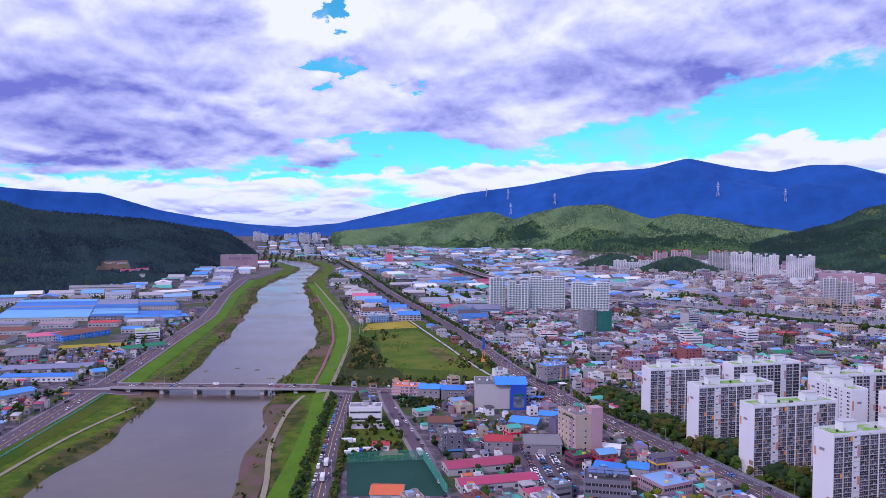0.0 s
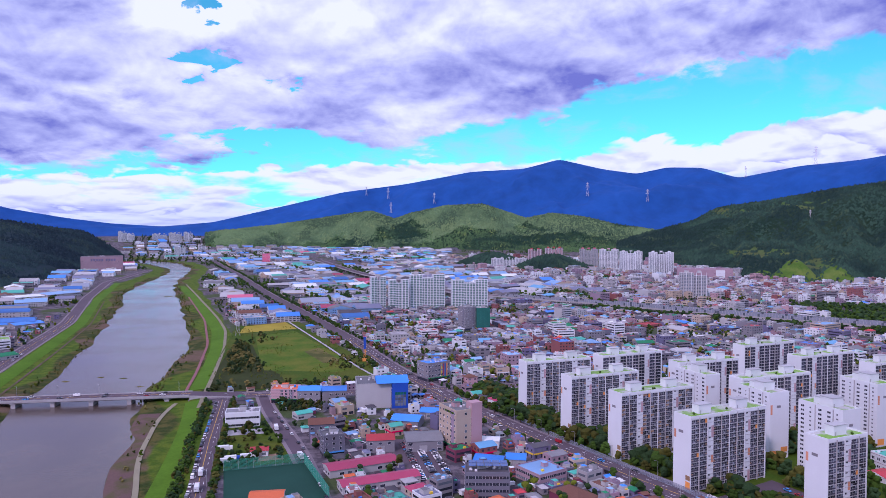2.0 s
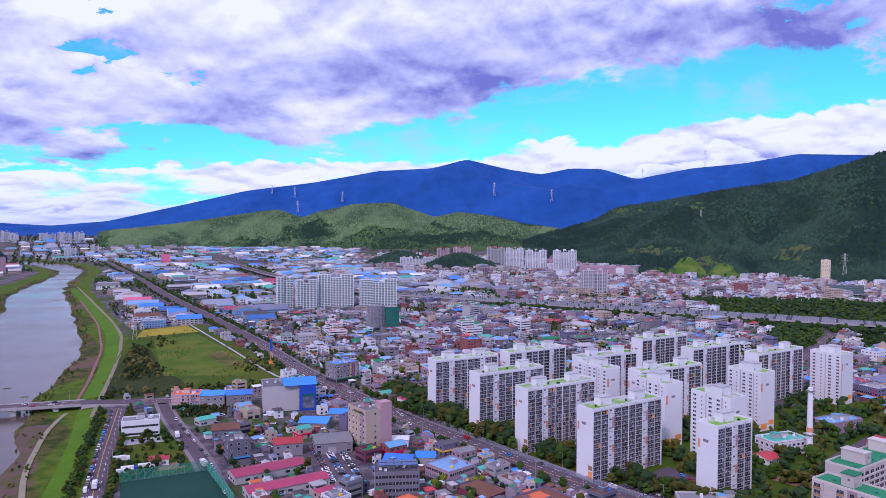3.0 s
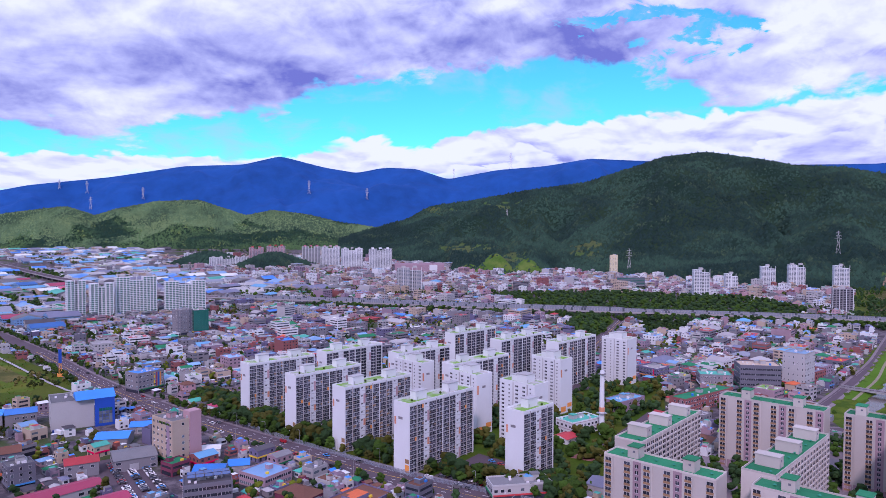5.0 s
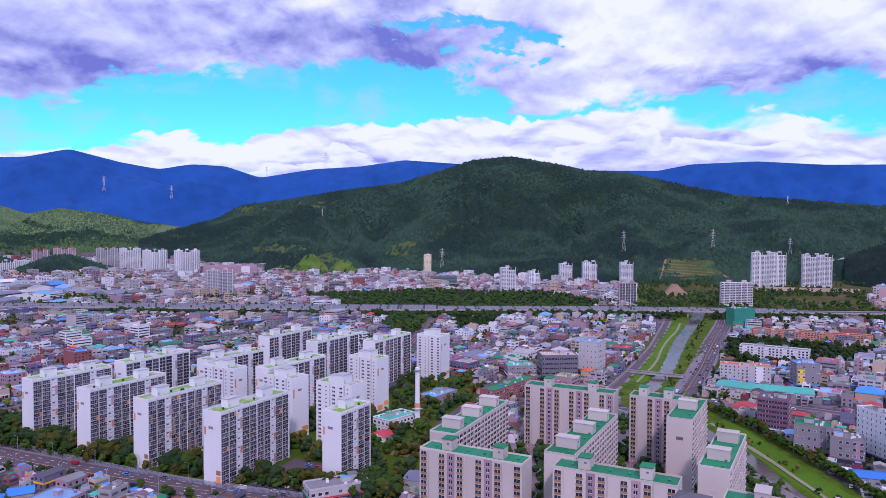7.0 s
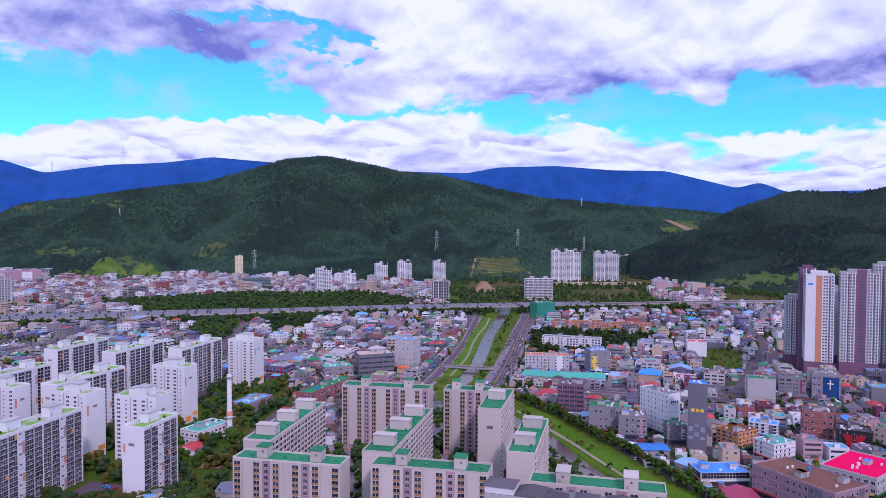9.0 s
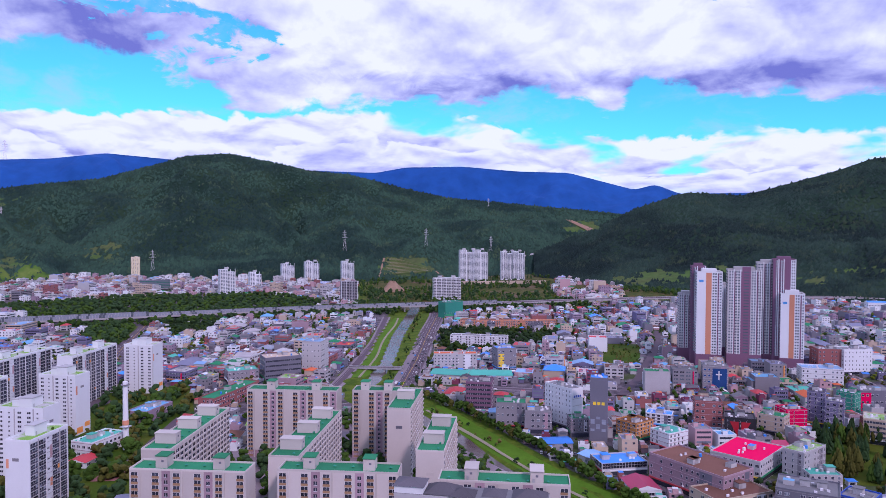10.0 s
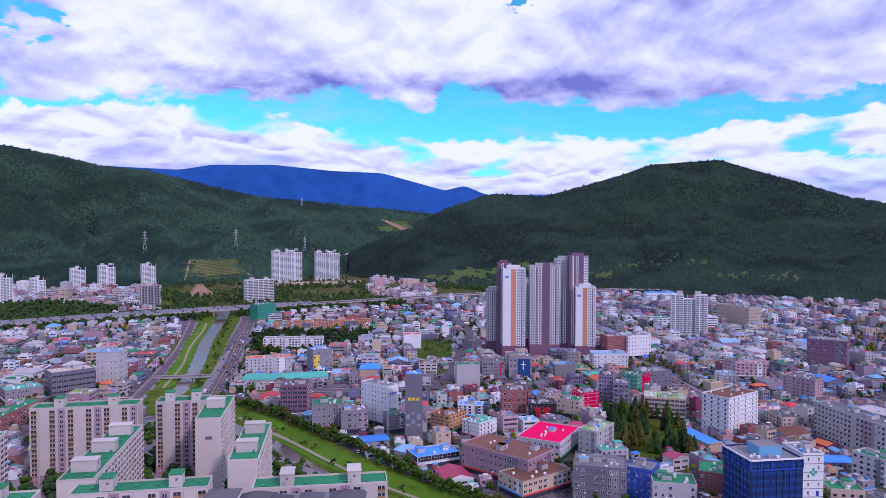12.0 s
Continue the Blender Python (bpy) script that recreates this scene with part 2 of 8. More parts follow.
mat("leaf_lime", (0.105, 0.135, 0.012), 0.9, stain=0.35, grain=0.45, rand=0.3, big=0.06, fine=0.9)
mat("soil", (0.26, 0.17, 0.12), 0.95, stain=0.4, grain=0.3, rand=0.0)
mat("steel", (0.45, 0.45, 0.48), 0.5, 0.6)
mat("rubber", (0.02, 0.02, 0.02), 0.8)
mat("net_green", (0.02, 0.24, 0.17), 0.8, stain=0.2)
mat("court_green", (0.012, 0.062, 0.045), 0.9, stain=0.2, rand=0.0)
mat("panel_pale", (0.23, 0.26, 0.33), 0.5, stain=0.15)
mat("car_white", (0.75, 0.75, 0.77), 0.3, stain=0.03, grain=0.02)
mat("car_grey", (0.16, 0.16, 0.18), 0.3, 0.3, stain=0.03, grain=0.02)
mat("car_black", (0.02, 0.02, 0.025), 0.3, stain=0.03, grain=0.02)
mat("car_red", (0.40, 0.02, 0.03), 0.3, stain=0.03, grain=0.02)
mat("sign_blue", (0.04, 0.30, 0.70), 0.5)
mat("cobalt", (0.012, 0.075, 0.42), 0.4, stain=0.08)
mat("frame_white", (0.68, 0.67, 0.72), 0.6, stain=0.05)
mat("glass", (0.035, 0.040, 0.060), 0.12, stain=0.3, grain=0.1, rand=0.5, big=0.15)
mat("glass_light", (0.13, 0.16, 0.20), 0.12, stain=0.3, grain=0.1, rand=0.4, big=0.15)
mat("rail_glass", (0.075, 0.072, 0.10), 0.25, stain=0.3, grain=0.1, rand=0.5, big=0.15)
mat("glass_green", (0.01, 0.12, 0.10), 0.10, stain=0.2, grain=0.1)
mat("glass_blue", (0.02, 0.07, 0.22), 0.08, stain=0.2, grain=0.1)


def ground_material():
    m = bpy.data.materials.new("ground_mix")
    m.use_nodes = True
    n = Nodes(m.node_tree)
    pos = n.add("ShaderNodeNewGeometry").outputs["Position"]
    green = n.add("ShaderNodeAttribute", attribute_name="green").outputs["Fac"]
    wild = n.add("ShaderNodeAttribute", attribute_name="wild").outputs["Fac"]
    a, b, c = n.noise(pos, 0.012, 5.0, 0.6), n.noise(pos, 0.09, 5.0, 0.62), n.noise(pos, 0.6, 4.0, 0.6)
    town = n.mix(n.smooth(b, 0.42, 0.60), (0.066, 0.057, 0.070), (0.155, 0.132, 0.150))
    town = n.mix(n.smooth(a, 0.50, 0.58, 0.0, 0.85), town, (0.045, 0.075, 0.018))
    grass = n.mix(n.smooth(b, 0.38, 0.62), (0.040, 0.088, 0.006), (0.082, 0.125, 0.010))
    reed = n.mix(n.smooth(b, 0.40, 0.60), (0.026, 0.046, 0.008), (0.085, 0.078, 0.020))
    reed = n.mix(n.smooth(a, 0.50, 0.62), reed, (0.13, 0.085, 0.06))
    veg = n.mix(n.smooth(n.math("MULTIPLY_ADD", b, 0.5, n.math("SUBTRACT", wild, 0.25)), 0.35, 0.65), grass, reed)
    col = n.mix(n.smooth(n.math("MULTIPLY_ADD", b, 0.4, n.math("SUBTRACT", green, 0.2)), 0.40, 0.60), town, veg)
    g = n.math("MULTIPLY_ADD", c, 0.7, 0.65)
    col = n.mix(1.0, col, n.add("ShaderNodeCombineXYZ", ins={0: g, 1: g, 2: g}).outputs[0], "MULTIPLY")
    bump = n.add("ShaderNodeBump", ins={"Strength": 0.5, "Distance": 0.6, "Height": c})
    p = n.add("ShaderNodeBsdfPrincipled", ins={"Base Color": col, "Roughness": 0.95, "Specular IOR Level": 0.1, "Normal": bump.outputs[0]})
    n.t.links.new(p.outputs[0], n.add("ShaderNodeOutputMaterial").inputs[0])
    MATS["ground_mix"] = m


def water_material():
    m = bpy.data.materials.new("river_water")
    m.use_nodes = True
    n = Nodes(m.node_tree)
    pos = n.add("ShaderNodeNewGeometry").outputs["Position"]
    a, b = n.noise(pos, 0.010, 4.0, 0.6), n.noise(pos, 0.5, 4.0, 0.6)
    col = n.mix(n.smooth(a, 0.35, 0.65), (0.075, 0.056, 0.048), (0.105, 0.080, 0.066))
    bump = n.add("ShaderNodeBump", ins={"Strength": 0.22, "Distance": 0.25, "Height": b})
    p = n.add("ShaderNodeBsdfPrincipled", ins={"Base Color": col, "Roughness": n.smooth(a, 0.3, 0.7, 0.10, 0.26), "Normal": bump.outputs[0], "IOR": 1.33})
    n.t.links.new(p.outputs[0], n.add("ShaderNodeOutputMaterial").inputs[0])
    MATS["river_water"] = m


ground_material()
water_material()


def wood_material(name, dark, light, olive):
    """Tree crowns on the slopes: light and dark patches painted for relief, each crown its own tone."""
    m = bpy.data.materials.new(name)
    m.use_nodes = True
    n = Nodes(m.node_tree)
    geo = n.add("ShaderNodeNewGeometry")
    pos, own = geo.outputs["Position"], geo.outputs["Random Per Island"]
    a, b = n.noise(pos, 0.0035, 5.0, 0.62, 0.6), n.noise(pos, 0.011, 4.0, 0.6)
    col = n.mix(n.smooth(a, 0.40, 0.60), tuple(0.72 * k for k in dark), tuple(1.18 * k for k in light))
    col = n.mix(n.math("MULTIPLY", n.smooth(b, 0.52, 0.66), n.smooth(own, 0.35, 0.9)), col, olive)
    g = n.math("MULTIPLY_ADD", own, 0.42, 0.78)
    col = n.mix(1.0, col, n.add("ShaderNodeCombineXYZ", ins={0: g, 1: g, 2: g}).outputs[0], "MULTIPLY")
    p = n.add("ShaderNodeBsdfPrincipled", ins={"Base Color": col, "Roughness": 0.95, "Specular IOR Level": 0.1})
    n.t.links.new(p.outputs[0], n.add("ShaderNodeOutputMaterial").inputs[0])
    MATS[name] = m


# lifted towards teal: distance haze put into the crown colour
wood_material("crowns", (0.0165, 0.045, 0.038), (0.023, 0.058, 0.039), (0.036, 0.066, 0.034))
# darker copy of the crowns: cloud shade painted into the east mountain
wood_material("crowns_east_shaded", (0.012, 0.028, 0.027), (0.018, 0.040, 0.030), (0.027, 0.044, 0.024))
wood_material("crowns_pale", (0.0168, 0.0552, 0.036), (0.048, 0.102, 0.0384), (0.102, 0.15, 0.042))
# darker, bluer copy of the crowns: cloud shade and haze on the west hill
wood_material("crowns_west_shaded", (0.012, 0.028, 0.041), (0.015, 0.036, 0.038), (0.020, 0.036, 0.026))
# lighter copy: sunshine painted into the crowns of the low hills
wood_material("crowns_sunlit", (0.055, 0.115, 0.060), (0.095, 0.165, 0.072), (0.135, 0.200, 0.075))


def slope_material():
    """Woodland floor with meadow, orchard and bare clearings."""
    m = bpy.data.materials.new("forest_floor")
    m.use_nodes = True
    n = Nodes(m.node_tree)
    pos = n.add("ShaderNodeNewGeometry").outputs["Position"]
    clear = n.add("ShaderNodeAttribute", attribute_name="clear").outputs["Fac"]
    a, b = n.noise(pos, 0.006, 5.0, 0.6), n.noise(pos, 0.06, 4.0, 0.6)
    wood = n.mix(n.smooth(a, 0.4, 0.6), (0.011, 0.032, 0.022), (0.018, 0.042, 0.022))
    rows = n.add("ShaderNodeTexWave", ins={"Vector": pos, "Scale": 0.035, "Distortion": 1.5}).outputs["Fac"]
    open_land = n.mix(n.smooth(a, 0.42, 0.60), (0.050, 0.105, 0.026), (0.075, 0.088, 0.036))
    open_land = n.mix(n.math("MULTIPLY", rows, 0.5), open_land, (0.06, 0.12, 0.025))
    col = n.mix(n.smooth(n.math("MULTIPLY_ADD", b, 0.5, n.math("SUBTRACT", clear, 0.25)), 0.35, 0.6), wood, open_land)
    g = n.math("MULTIPLY_ADD", b, 0.9, 0.55)
    col = n.mix(1.0, col, n.add("ShaderNodeCombineXYZ", ins={0: g, 1: g, 2: g}).outputs[0], "MULTIPLY")
    p = n.add("ShaderNodeBsdfPrincipled", ins={"Base Color": col, "Roughness": 0.95, "Specular IOR Level": 0.1})
    n.t.links.new(p.outputs[0], n.add("ShaderNodeOutputMaterial").inputs[0])
    MATS["forest_floor"] = m
    # the low hills: sunlight and haze painted as two greens, cloud shade as dark woods
    m = bpy.data.materials.new("hill_sunlit")
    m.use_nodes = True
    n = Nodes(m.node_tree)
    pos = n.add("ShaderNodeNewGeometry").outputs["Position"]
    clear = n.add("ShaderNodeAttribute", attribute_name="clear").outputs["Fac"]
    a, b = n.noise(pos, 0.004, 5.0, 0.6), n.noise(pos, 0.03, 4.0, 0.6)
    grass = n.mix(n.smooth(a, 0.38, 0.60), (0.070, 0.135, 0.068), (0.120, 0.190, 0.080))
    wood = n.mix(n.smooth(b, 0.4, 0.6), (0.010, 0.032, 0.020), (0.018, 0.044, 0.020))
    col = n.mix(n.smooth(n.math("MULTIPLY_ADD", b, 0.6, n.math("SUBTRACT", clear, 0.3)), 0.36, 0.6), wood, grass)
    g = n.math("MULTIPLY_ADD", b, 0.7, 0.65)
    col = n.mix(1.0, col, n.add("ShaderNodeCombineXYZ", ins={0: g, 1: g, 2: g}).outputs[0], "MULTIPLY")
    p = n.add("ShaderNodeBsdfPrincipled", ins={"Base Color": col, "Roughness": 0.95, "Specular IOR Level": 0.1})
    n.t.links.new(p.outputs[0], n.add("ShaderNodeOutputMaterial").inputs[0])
    MATS["hill_sunlit"] = m


slope_material()

# ---- mesh helpers ----
class Shape:
    """Collects boxes, sheets and prisms into one mesh with several materials."""

    def __init__(self):
        self.v, self.f, self.m, self.names = [], [], [], []

    def slot(self, name):
        if name not in self.names:
            self.names.append(name)
        return self.names.index(name)

    def poly(self, pts, name):
        i = len(self.v)
        self.v.extend(pts)
        self.f.append(tuple(range(i, i + len(pts))))
        self.m.append(self.slot(name))

    def box(self, x0, x1, y0, y1, z0, z1, name, top=None, bottom=True, at=None):
        i = len(self.v)
        pts = [(x0, y0, z0), (x1, y0, z0), (x1, y1, z0), (x0, y1, z0), (x0, y0, z1), (x1, y0, z1), (x1, y1, z1), (x0, y1, z1)]
        if at:
            pts = [tuple(at @ Vector(p)) for p in pts]
        self.v.extend(pts)
        s, u = self.slot(name), self.slot(top or name)
        for q, k in (((0, 1, 5, 4), s), ((1, 2, 6, 5), s), ((2, 3, 7, 6), s), ((3, 0, 4, 7), s), ((4, 5, 6, 7), u)) + ((((3, 2, 1, 0), s),) if bottom else ()):
            self.f.append(tuple(i + j for j in q))
            self.m.append(k)

    def tray(self, x0, x1, y0, y1, z0, z1, e, wall, floor):
        """A flat roof inside its parapet, as one piece."""
        i = len(self.v)
        for z, k in ((z0, 0), (z1, 0), (z1, e), (z0 + 0.1, e)):
            self.v.extend([(x0 + k, y0 + k, z), (x1 - k, y0 + k, z), (x1 - k, y1 - k, z), (x0 + k, y1 - k, z)])
        for r in range(3):
            for k in range(4):
                self.f.append((i + 4 * r + k, i + 4 * r + (k + 1) % 4, i + 4 * r + 4 + (k + 1) % 4, i + 4 * r + 4 + k))
                self.m.append(self.slot(wall))
        self.f.append((i + 12, i + 13, i + 14, i + 15))
        self.m.append(self.slot(floor))

    def gable(self, x0, x1, y0, y1, z0, z1, name, wall):
        """A pitched roof with its ridge along x."""
        i, ym = len(self.v), (y0 + y1) / 2
        self.v.extend([(x0, y0, z0), (x1, y0, z0), (x1, y1, z0), (x0, y1, z0), (x0, ym, z1), (x1, ym, z1)])
        s, w = self.slot(name), self.slot(wall)
        for q, k in (((0, 1, 5, 4), s), ((2, 3, 4, 5), s), ((3, 0, 4), w), ((1, 2, 5), w), ((3, 2, 1, 0), w)):
            self.f.append(tuple(i + j for j in q))
            self.m.append(k)

    def hip(self, x0, x1, y0, y1, z0, z1, name):
        i, ym, k = len(self.v), (y0 + y1) / 2, min((y1 - y0) / 2, (x1 - x0) / 2.2)
        self.v.extend([(x0, y0, z0), (x1, y0, z0), (x1, y1, z0), (x0, y1, z0), (x0 + k, ym, z1), (x1 - k, ym, z1)])
        for q in ((0, 1, 5, 4), (2, 3, 4, 5), (3, 0, 4), (1, 2, 5), (3, 2, 1, 0)):
            self.f.append(tuple(i + j for j in q))
            self.m.append(self.slot(name))

    def tube(self, x, y, z0, z1, r0, r1, name, n=10):
        i = len(self.v)
        for z, r in ((z0, r0), (z1, r1)):
            self.v.extend([(x + r * math.cos(2 * math.pi * k / n), y + r * math.sin(2 * math.pi * k / n), z) for k in range(n)])
        for k in range(n):
            self.f.append((i + k, i + (k + 1) % n, i + n + (k + 1) % n, i + n + k))
            self.m.append(self.slot(name))
        self.f.append(tuple(range(i + n, i + 2 * n)))
        self.m.append(self.slot(name))

    def bar(self, a, b, r, name):
        """A square bar from a to b."""
        a, b = Vector(a), Vector(b)
        d = (b - a).normalized()
        s = d.cross(Vector((0, 0, 1)) if abs(d.z) < 0.9 else Vector((1, 0, 0))).normalized() * r
        t = d.cross(s).normalized() * r
        i = len(self.v)
        self.v.extend([tuple(p + q) for p in (a, b) for q in (s + t, s - t, -s - t, t - s)])
        for q in ((0, 1, 5, 4), (1, 2, 6, 5), (2, 3, 7, 6), (3, 0, 4, 7), (0, 3, 2, 1), (4, 5, 6, 7)):
            self.f.append(tuple(i + j for j in q))
            self.m.append(self.slot(name))

    def mesh(self, name):
        me = bpy.data.meshes.new(name)
        me.from_pydata(self.v, [], self.f)
        for k in self.names:
            me.materials.append(MATS[k])
        me.polygons.foreach_set("material_index", self.m)
        me.update()
        return me


def part(name, shape, parent, label="", m=None, kind=""):
    me = shape if isinstance(shape, bpy.types.Mesh) else shape.mesh(name)
    ob = new(name, me)
    ob.parent = parent
    if m is not None:
        ob.matrix_basis = m
    return tagged(ob, label, kind=kind)


def thing(name, x, y, yaw, label, category, group="", z=0.0, kind=""):
    ob = new(name)
    ob.matrix_basis = pose(x, y, z, 0, 0, yaw)
    return tagged(ob, label, category, group, kind)


def sheet(name, vx, vy, vz, mats, smooth=True):
    """A grid mesh from three equal arrays."""
    r, c = vx.shape
    co = np.stack([vx, vy, vz], -1).reshape(-1, 3)
    i = np.arange(r * c).reshape(r, c)
    f = np.stack([i[:-1, :-1], i[:-1, 1:], i[1:, 1:], i[1:, :-1]], -1).reshape(-1, 4)
    me = bpy.data.meshes.new(name)
    me.from_pydata(co.tolist(), [], f.tolist())
    for k in mats:
        me.materials.append(MATS[k])
    me.polygons.foreach_set("use_smooth", [smooth] * len(f))
    me.update()
    return me


# ---- the lie of the land ----
EXPRESS = ((-44, 2929), (40, 2400), (115, 1960), (271, 1391), (476, 1177), (611, 1004), (726, 881), (826, 773), (916, 683), (979, 618), (1040, 545), (1122, 437), (1200, 337), (1301, 213), (1377, 113), (1480, -60), (1560, -300), (1580, -700))
EXP_AZ = tuple(math.degrees(math.atan2(p[0], p[1])) for p in EXPRESS)
EXP_R = tuple(math.hypot(*p[:2]) for p in EXPRESS)
RIVER = ((-150, -700, 52), (-160, 100, 52), (-168, 300, 53), (-172, 400, 52), (-184, 530, 47), (-198, 605, 46), (-203, 670, 44), (-206, 750, 50), (-214, 850, 56), (-240, 1010, 56), (-276, 1180, 50), (-318, 1390, 49), (-372, 1610, 48), (-398, 1800, 38), (-418, 2030, 29), (-440, 2300, 26), (-475, 2480, 32), (-590, 2780, 52), (-760, 3050, 45), (-900, 3300, 30))
STREAM = ((1190, 500, 9), (1107, 467, 9), (857, 384, 8), (684, 319, 7), (568, 285, 7), (518, 235, 7), (467, 170, 7), (404, 113, 7), (360, 62, 7), (300, -60, 7), (260, -200, 7))


def bank(x, y, line):
    """How far each place lies outside the water's edge of a watercourse (negative: in the water)."""
    best = np.full(np.shape(x), 1e9)
    for (ax, ay, aw), (bx, by, bw) in zip(line, line[1:]):
        dx, dy = bx - ax, by - ay
        t = np.clip(((x - ax) * dx + (y - ay) * dy) / (dx * dx + dy * dy), 0, 1)
        best = np.minimum(best, np.hypot(x - ax - t * dx, y - ay - t * dy) - aw - t * (bw - aw))
    return best


def ease(v, a, b):
    t = np.clip((v - a) / (b - a), 0, 1)
    return t * t * (3 - 2 * t)


def land(x, y):
    x, y = np.asarray(x, float), np.asarray(y, float)
    r = np.hypot(x, y)
    z = 100 * np.clip((r - 2400) / 2500, 0, 2) ** 1.3
    s, q = bank(x, y, RIVER), bank(x, y, STREAM)
    z = z * ease(s, 40, 500)
    s = s + (2.2 * np.sin(x * 0.06 + 2 * np.sin(y * 0.031)) + 2.6 * np.sin(y * 0.043 + x * 0.021 + 2 * np.sin(y * 0.011)) + 0.5 * np.sin(y * 0.13 + 3 * np.sin(y * 0.023) + x * 0.07)) * (1 - ease(s, 20, 36)) * (r > 200)
    z = z - 5.5 * (1 - ease(s, -6, 9)) - 2.0 * (1 - ease(s, 34, 50)) * ease(s, -6, 9)
    z = z - 4.0 * (1 - ease(q, -3, 6)) * (q < 40)
    z = z - 1.5 * (1 - ease(q, 14, 24)) * ease(q, -3, 6)
    return z


def make_ground():
    def lines(lo, hi, fine_lo, fine_hi, step):
        mid = np.arange(fine_lo, fine_hi + 1, step)
        up = fine_hi + np.cumsum(step * 1.14 ** np.arange(1, 60))
        down = fine_lo - np.cumsum(step * 1.14 ** np.arange(1, 60))
        return np.concatenate([np.append(down[down > lo][::-1], []), mid, up[up < hi]])

    gx, gy = lines(-4900, 4950, -640, 1200, 9.5), lines(-4900, 4950, -300, 2400, 9.5)
    gx = np.sort(np.concatenate([gx, gx[(gx > -540) & (gx < -40)] + 4.75]))
    vx, vy = np.meshgrid(gx, gy)
    me = sheet("ground", vx, vy, land(vx, vy) - 0.06, ["ground_mix"])
    s, q = bank(vx, vy, RIVER), bank(vx, vy, STREAM)
    n1 = 8 * np.sin(vx * 0.021 + 1.7 * np.sin(vy * 0.017)) + 6 * np.sin(vy * 0.033 + vx * 0.012)
    green = np.maximum(1 - ease(s + n1 * 0.3, 48, 62), 1 - ease(q, 24, 30))
    wild = np.maximum(1 - ease(s + n1, 10, 30), 0) * (s < 200)
    near = np.hypot(vx, vy)
    green = np.maximum(green, ease(near, 4100, 4800) * 0.9)
    az = np.degrees(np.arctan2(vx, vy))
    green = np.maximum(green, ease(near - np.interp(az, EXP_AZ, EXP_R), 0, 30) * ease(az, 61, 64) * (near < 3000))
    wild = np.maximum(wild, 0.6 * ease(near - np.interp(az, EXP_AZ, EXP_R), 0, 30) * ease(az, 61, 64))
    for k, arr in (("green", green), ("wild", wild)):
        me.attributes.new(k, "FLOAT", "POINT").data.foreach_set("value", arr.reshape(-1).astype(np.float32))
    tagged(new("ground", me), "built-up valley floor of asphalt, concrete and grass", "ground", kind="structure")


def ribbon(line, half, z, name, extra=0.0, follow=True, thick=0.0):
    """A strip along a line of places; half: its half width, or each place brings its own."""
    pts = np.array([p[:2] for p in line], float)
    hw = np.array([p[2] + extra if len(p) > 2 else half for p in line], float)
    seg = np.hypot(*np.diff(pts, axis=0).T)
    cum = np.concatenate([[0], np.cumsum(seg)])
    k = np.linspace(0, cum[-1], max(4, int(cum[-1] / 14)))
    w = np.ones(5) / 5
    x, y, h = np.interp(k, cum, pts[:, 0]), np.interp(k, cum, pts[:, 1]), np.interp(k, cum, hw)
    if len(k) > 12:
        for arr in (x, y):
            arr[2:-2] = np.convolve(arr, w, "valid")
    tx, ty = np.gradient(x), np.gradient(y)
    ln = np.hypot(tx, ty)
    nx, ny = -ty / ln, tx / ln
    vx = np.stack([x - nx * h, x - nx * h / 3, x + nx * h / 3, x + nx * h])
    vy = np.stack([y - ny * h, y - ny * h / 3, y + ny * h / 3, y + ny * h])
    vz = (land(vx, vy) if follow else 0 * vx) + z
    return sheet(name, vx[::-1], vy[::-1], vz[::-1], [name] if name in MATS else ["asphalt"])


make_ground()
tagged(new("water", ribbon(RIVER, 0, -3.6, "river_water", 13, False)), "calm grey-brown river water with faint ripples", "river", kind="structure")
tagged(new("water_stream", ribbon(STREAM, 0, -3.2, "river_water", 2, False)), "shallow grey stream between grassy banks", "stream", kind="structure")


# clearings on the slopes: azimuth, elevation, half widths
CLEARINGS = ((66.9, -3.4, 1.7, 0.7), (65.6, -5.0, 1.2, 0.3), (36.7, -3.0, 1.3, 0.35), (43.2, -2.3, 1.4, 0.2), (69.8, -4.7, 2.3, 0.35), (34.0, -2.0, 2.4, 0.25), (44, -1.6, 0.9, 0.3), (38, -2.9, 1.4, 0.4), (94.5, -3.2, 3.2, 0.16), (101, -3.0, 2.6, 0.13), (109, -3.7, 4.0, 0.15), (104, -2.6, 2.2, 0.10), (87.0, -3.9, 2.6, 0.45), (85.0, -4.4, 2.0, 0.3), (91.5, -3.4, 2.4, 0.35), (96.5, -3.9, 2.6, 0.3), (-25.2, -3.2, 1.9, 0.5), (66.6, -3.4, 2.4, 0.9), (80.8, -0.1, 1.6, 0.5), (-24, -2.6, 2.2, 0.35), (-21, -3.3, 2.5, 0.3), (31.5, 1.1, 1.6, 0.16), (36.5, 1.5, 2.2, 0.14))


def cleared(x, y, z):
    """How much of the wood is cleared at each place."""
    az, el = np.degrees(np.arctan2(x, y)), np.degrees(np.arctan2(z - EYE, np.hypot(x, y)))
    c = np.zeros(np.shape(x))
    az = az + 0.5 * np.sin(el * 9 + az) + 0.25 * np.sin(el * 23)
    el = el + 0.18 * np.sin(az * 2.6) + 0.14 * np.sin(az * 7.1 + 1) + 0.07 * np.sin(az * 17 + 2)
    for a, e, wa, we in CLEARINGS:
        c = np.maximum(c, np.exp(-(((az - a) / wa) ** 2 + ((el - e) / we) ** 2) ** 2))
    return c


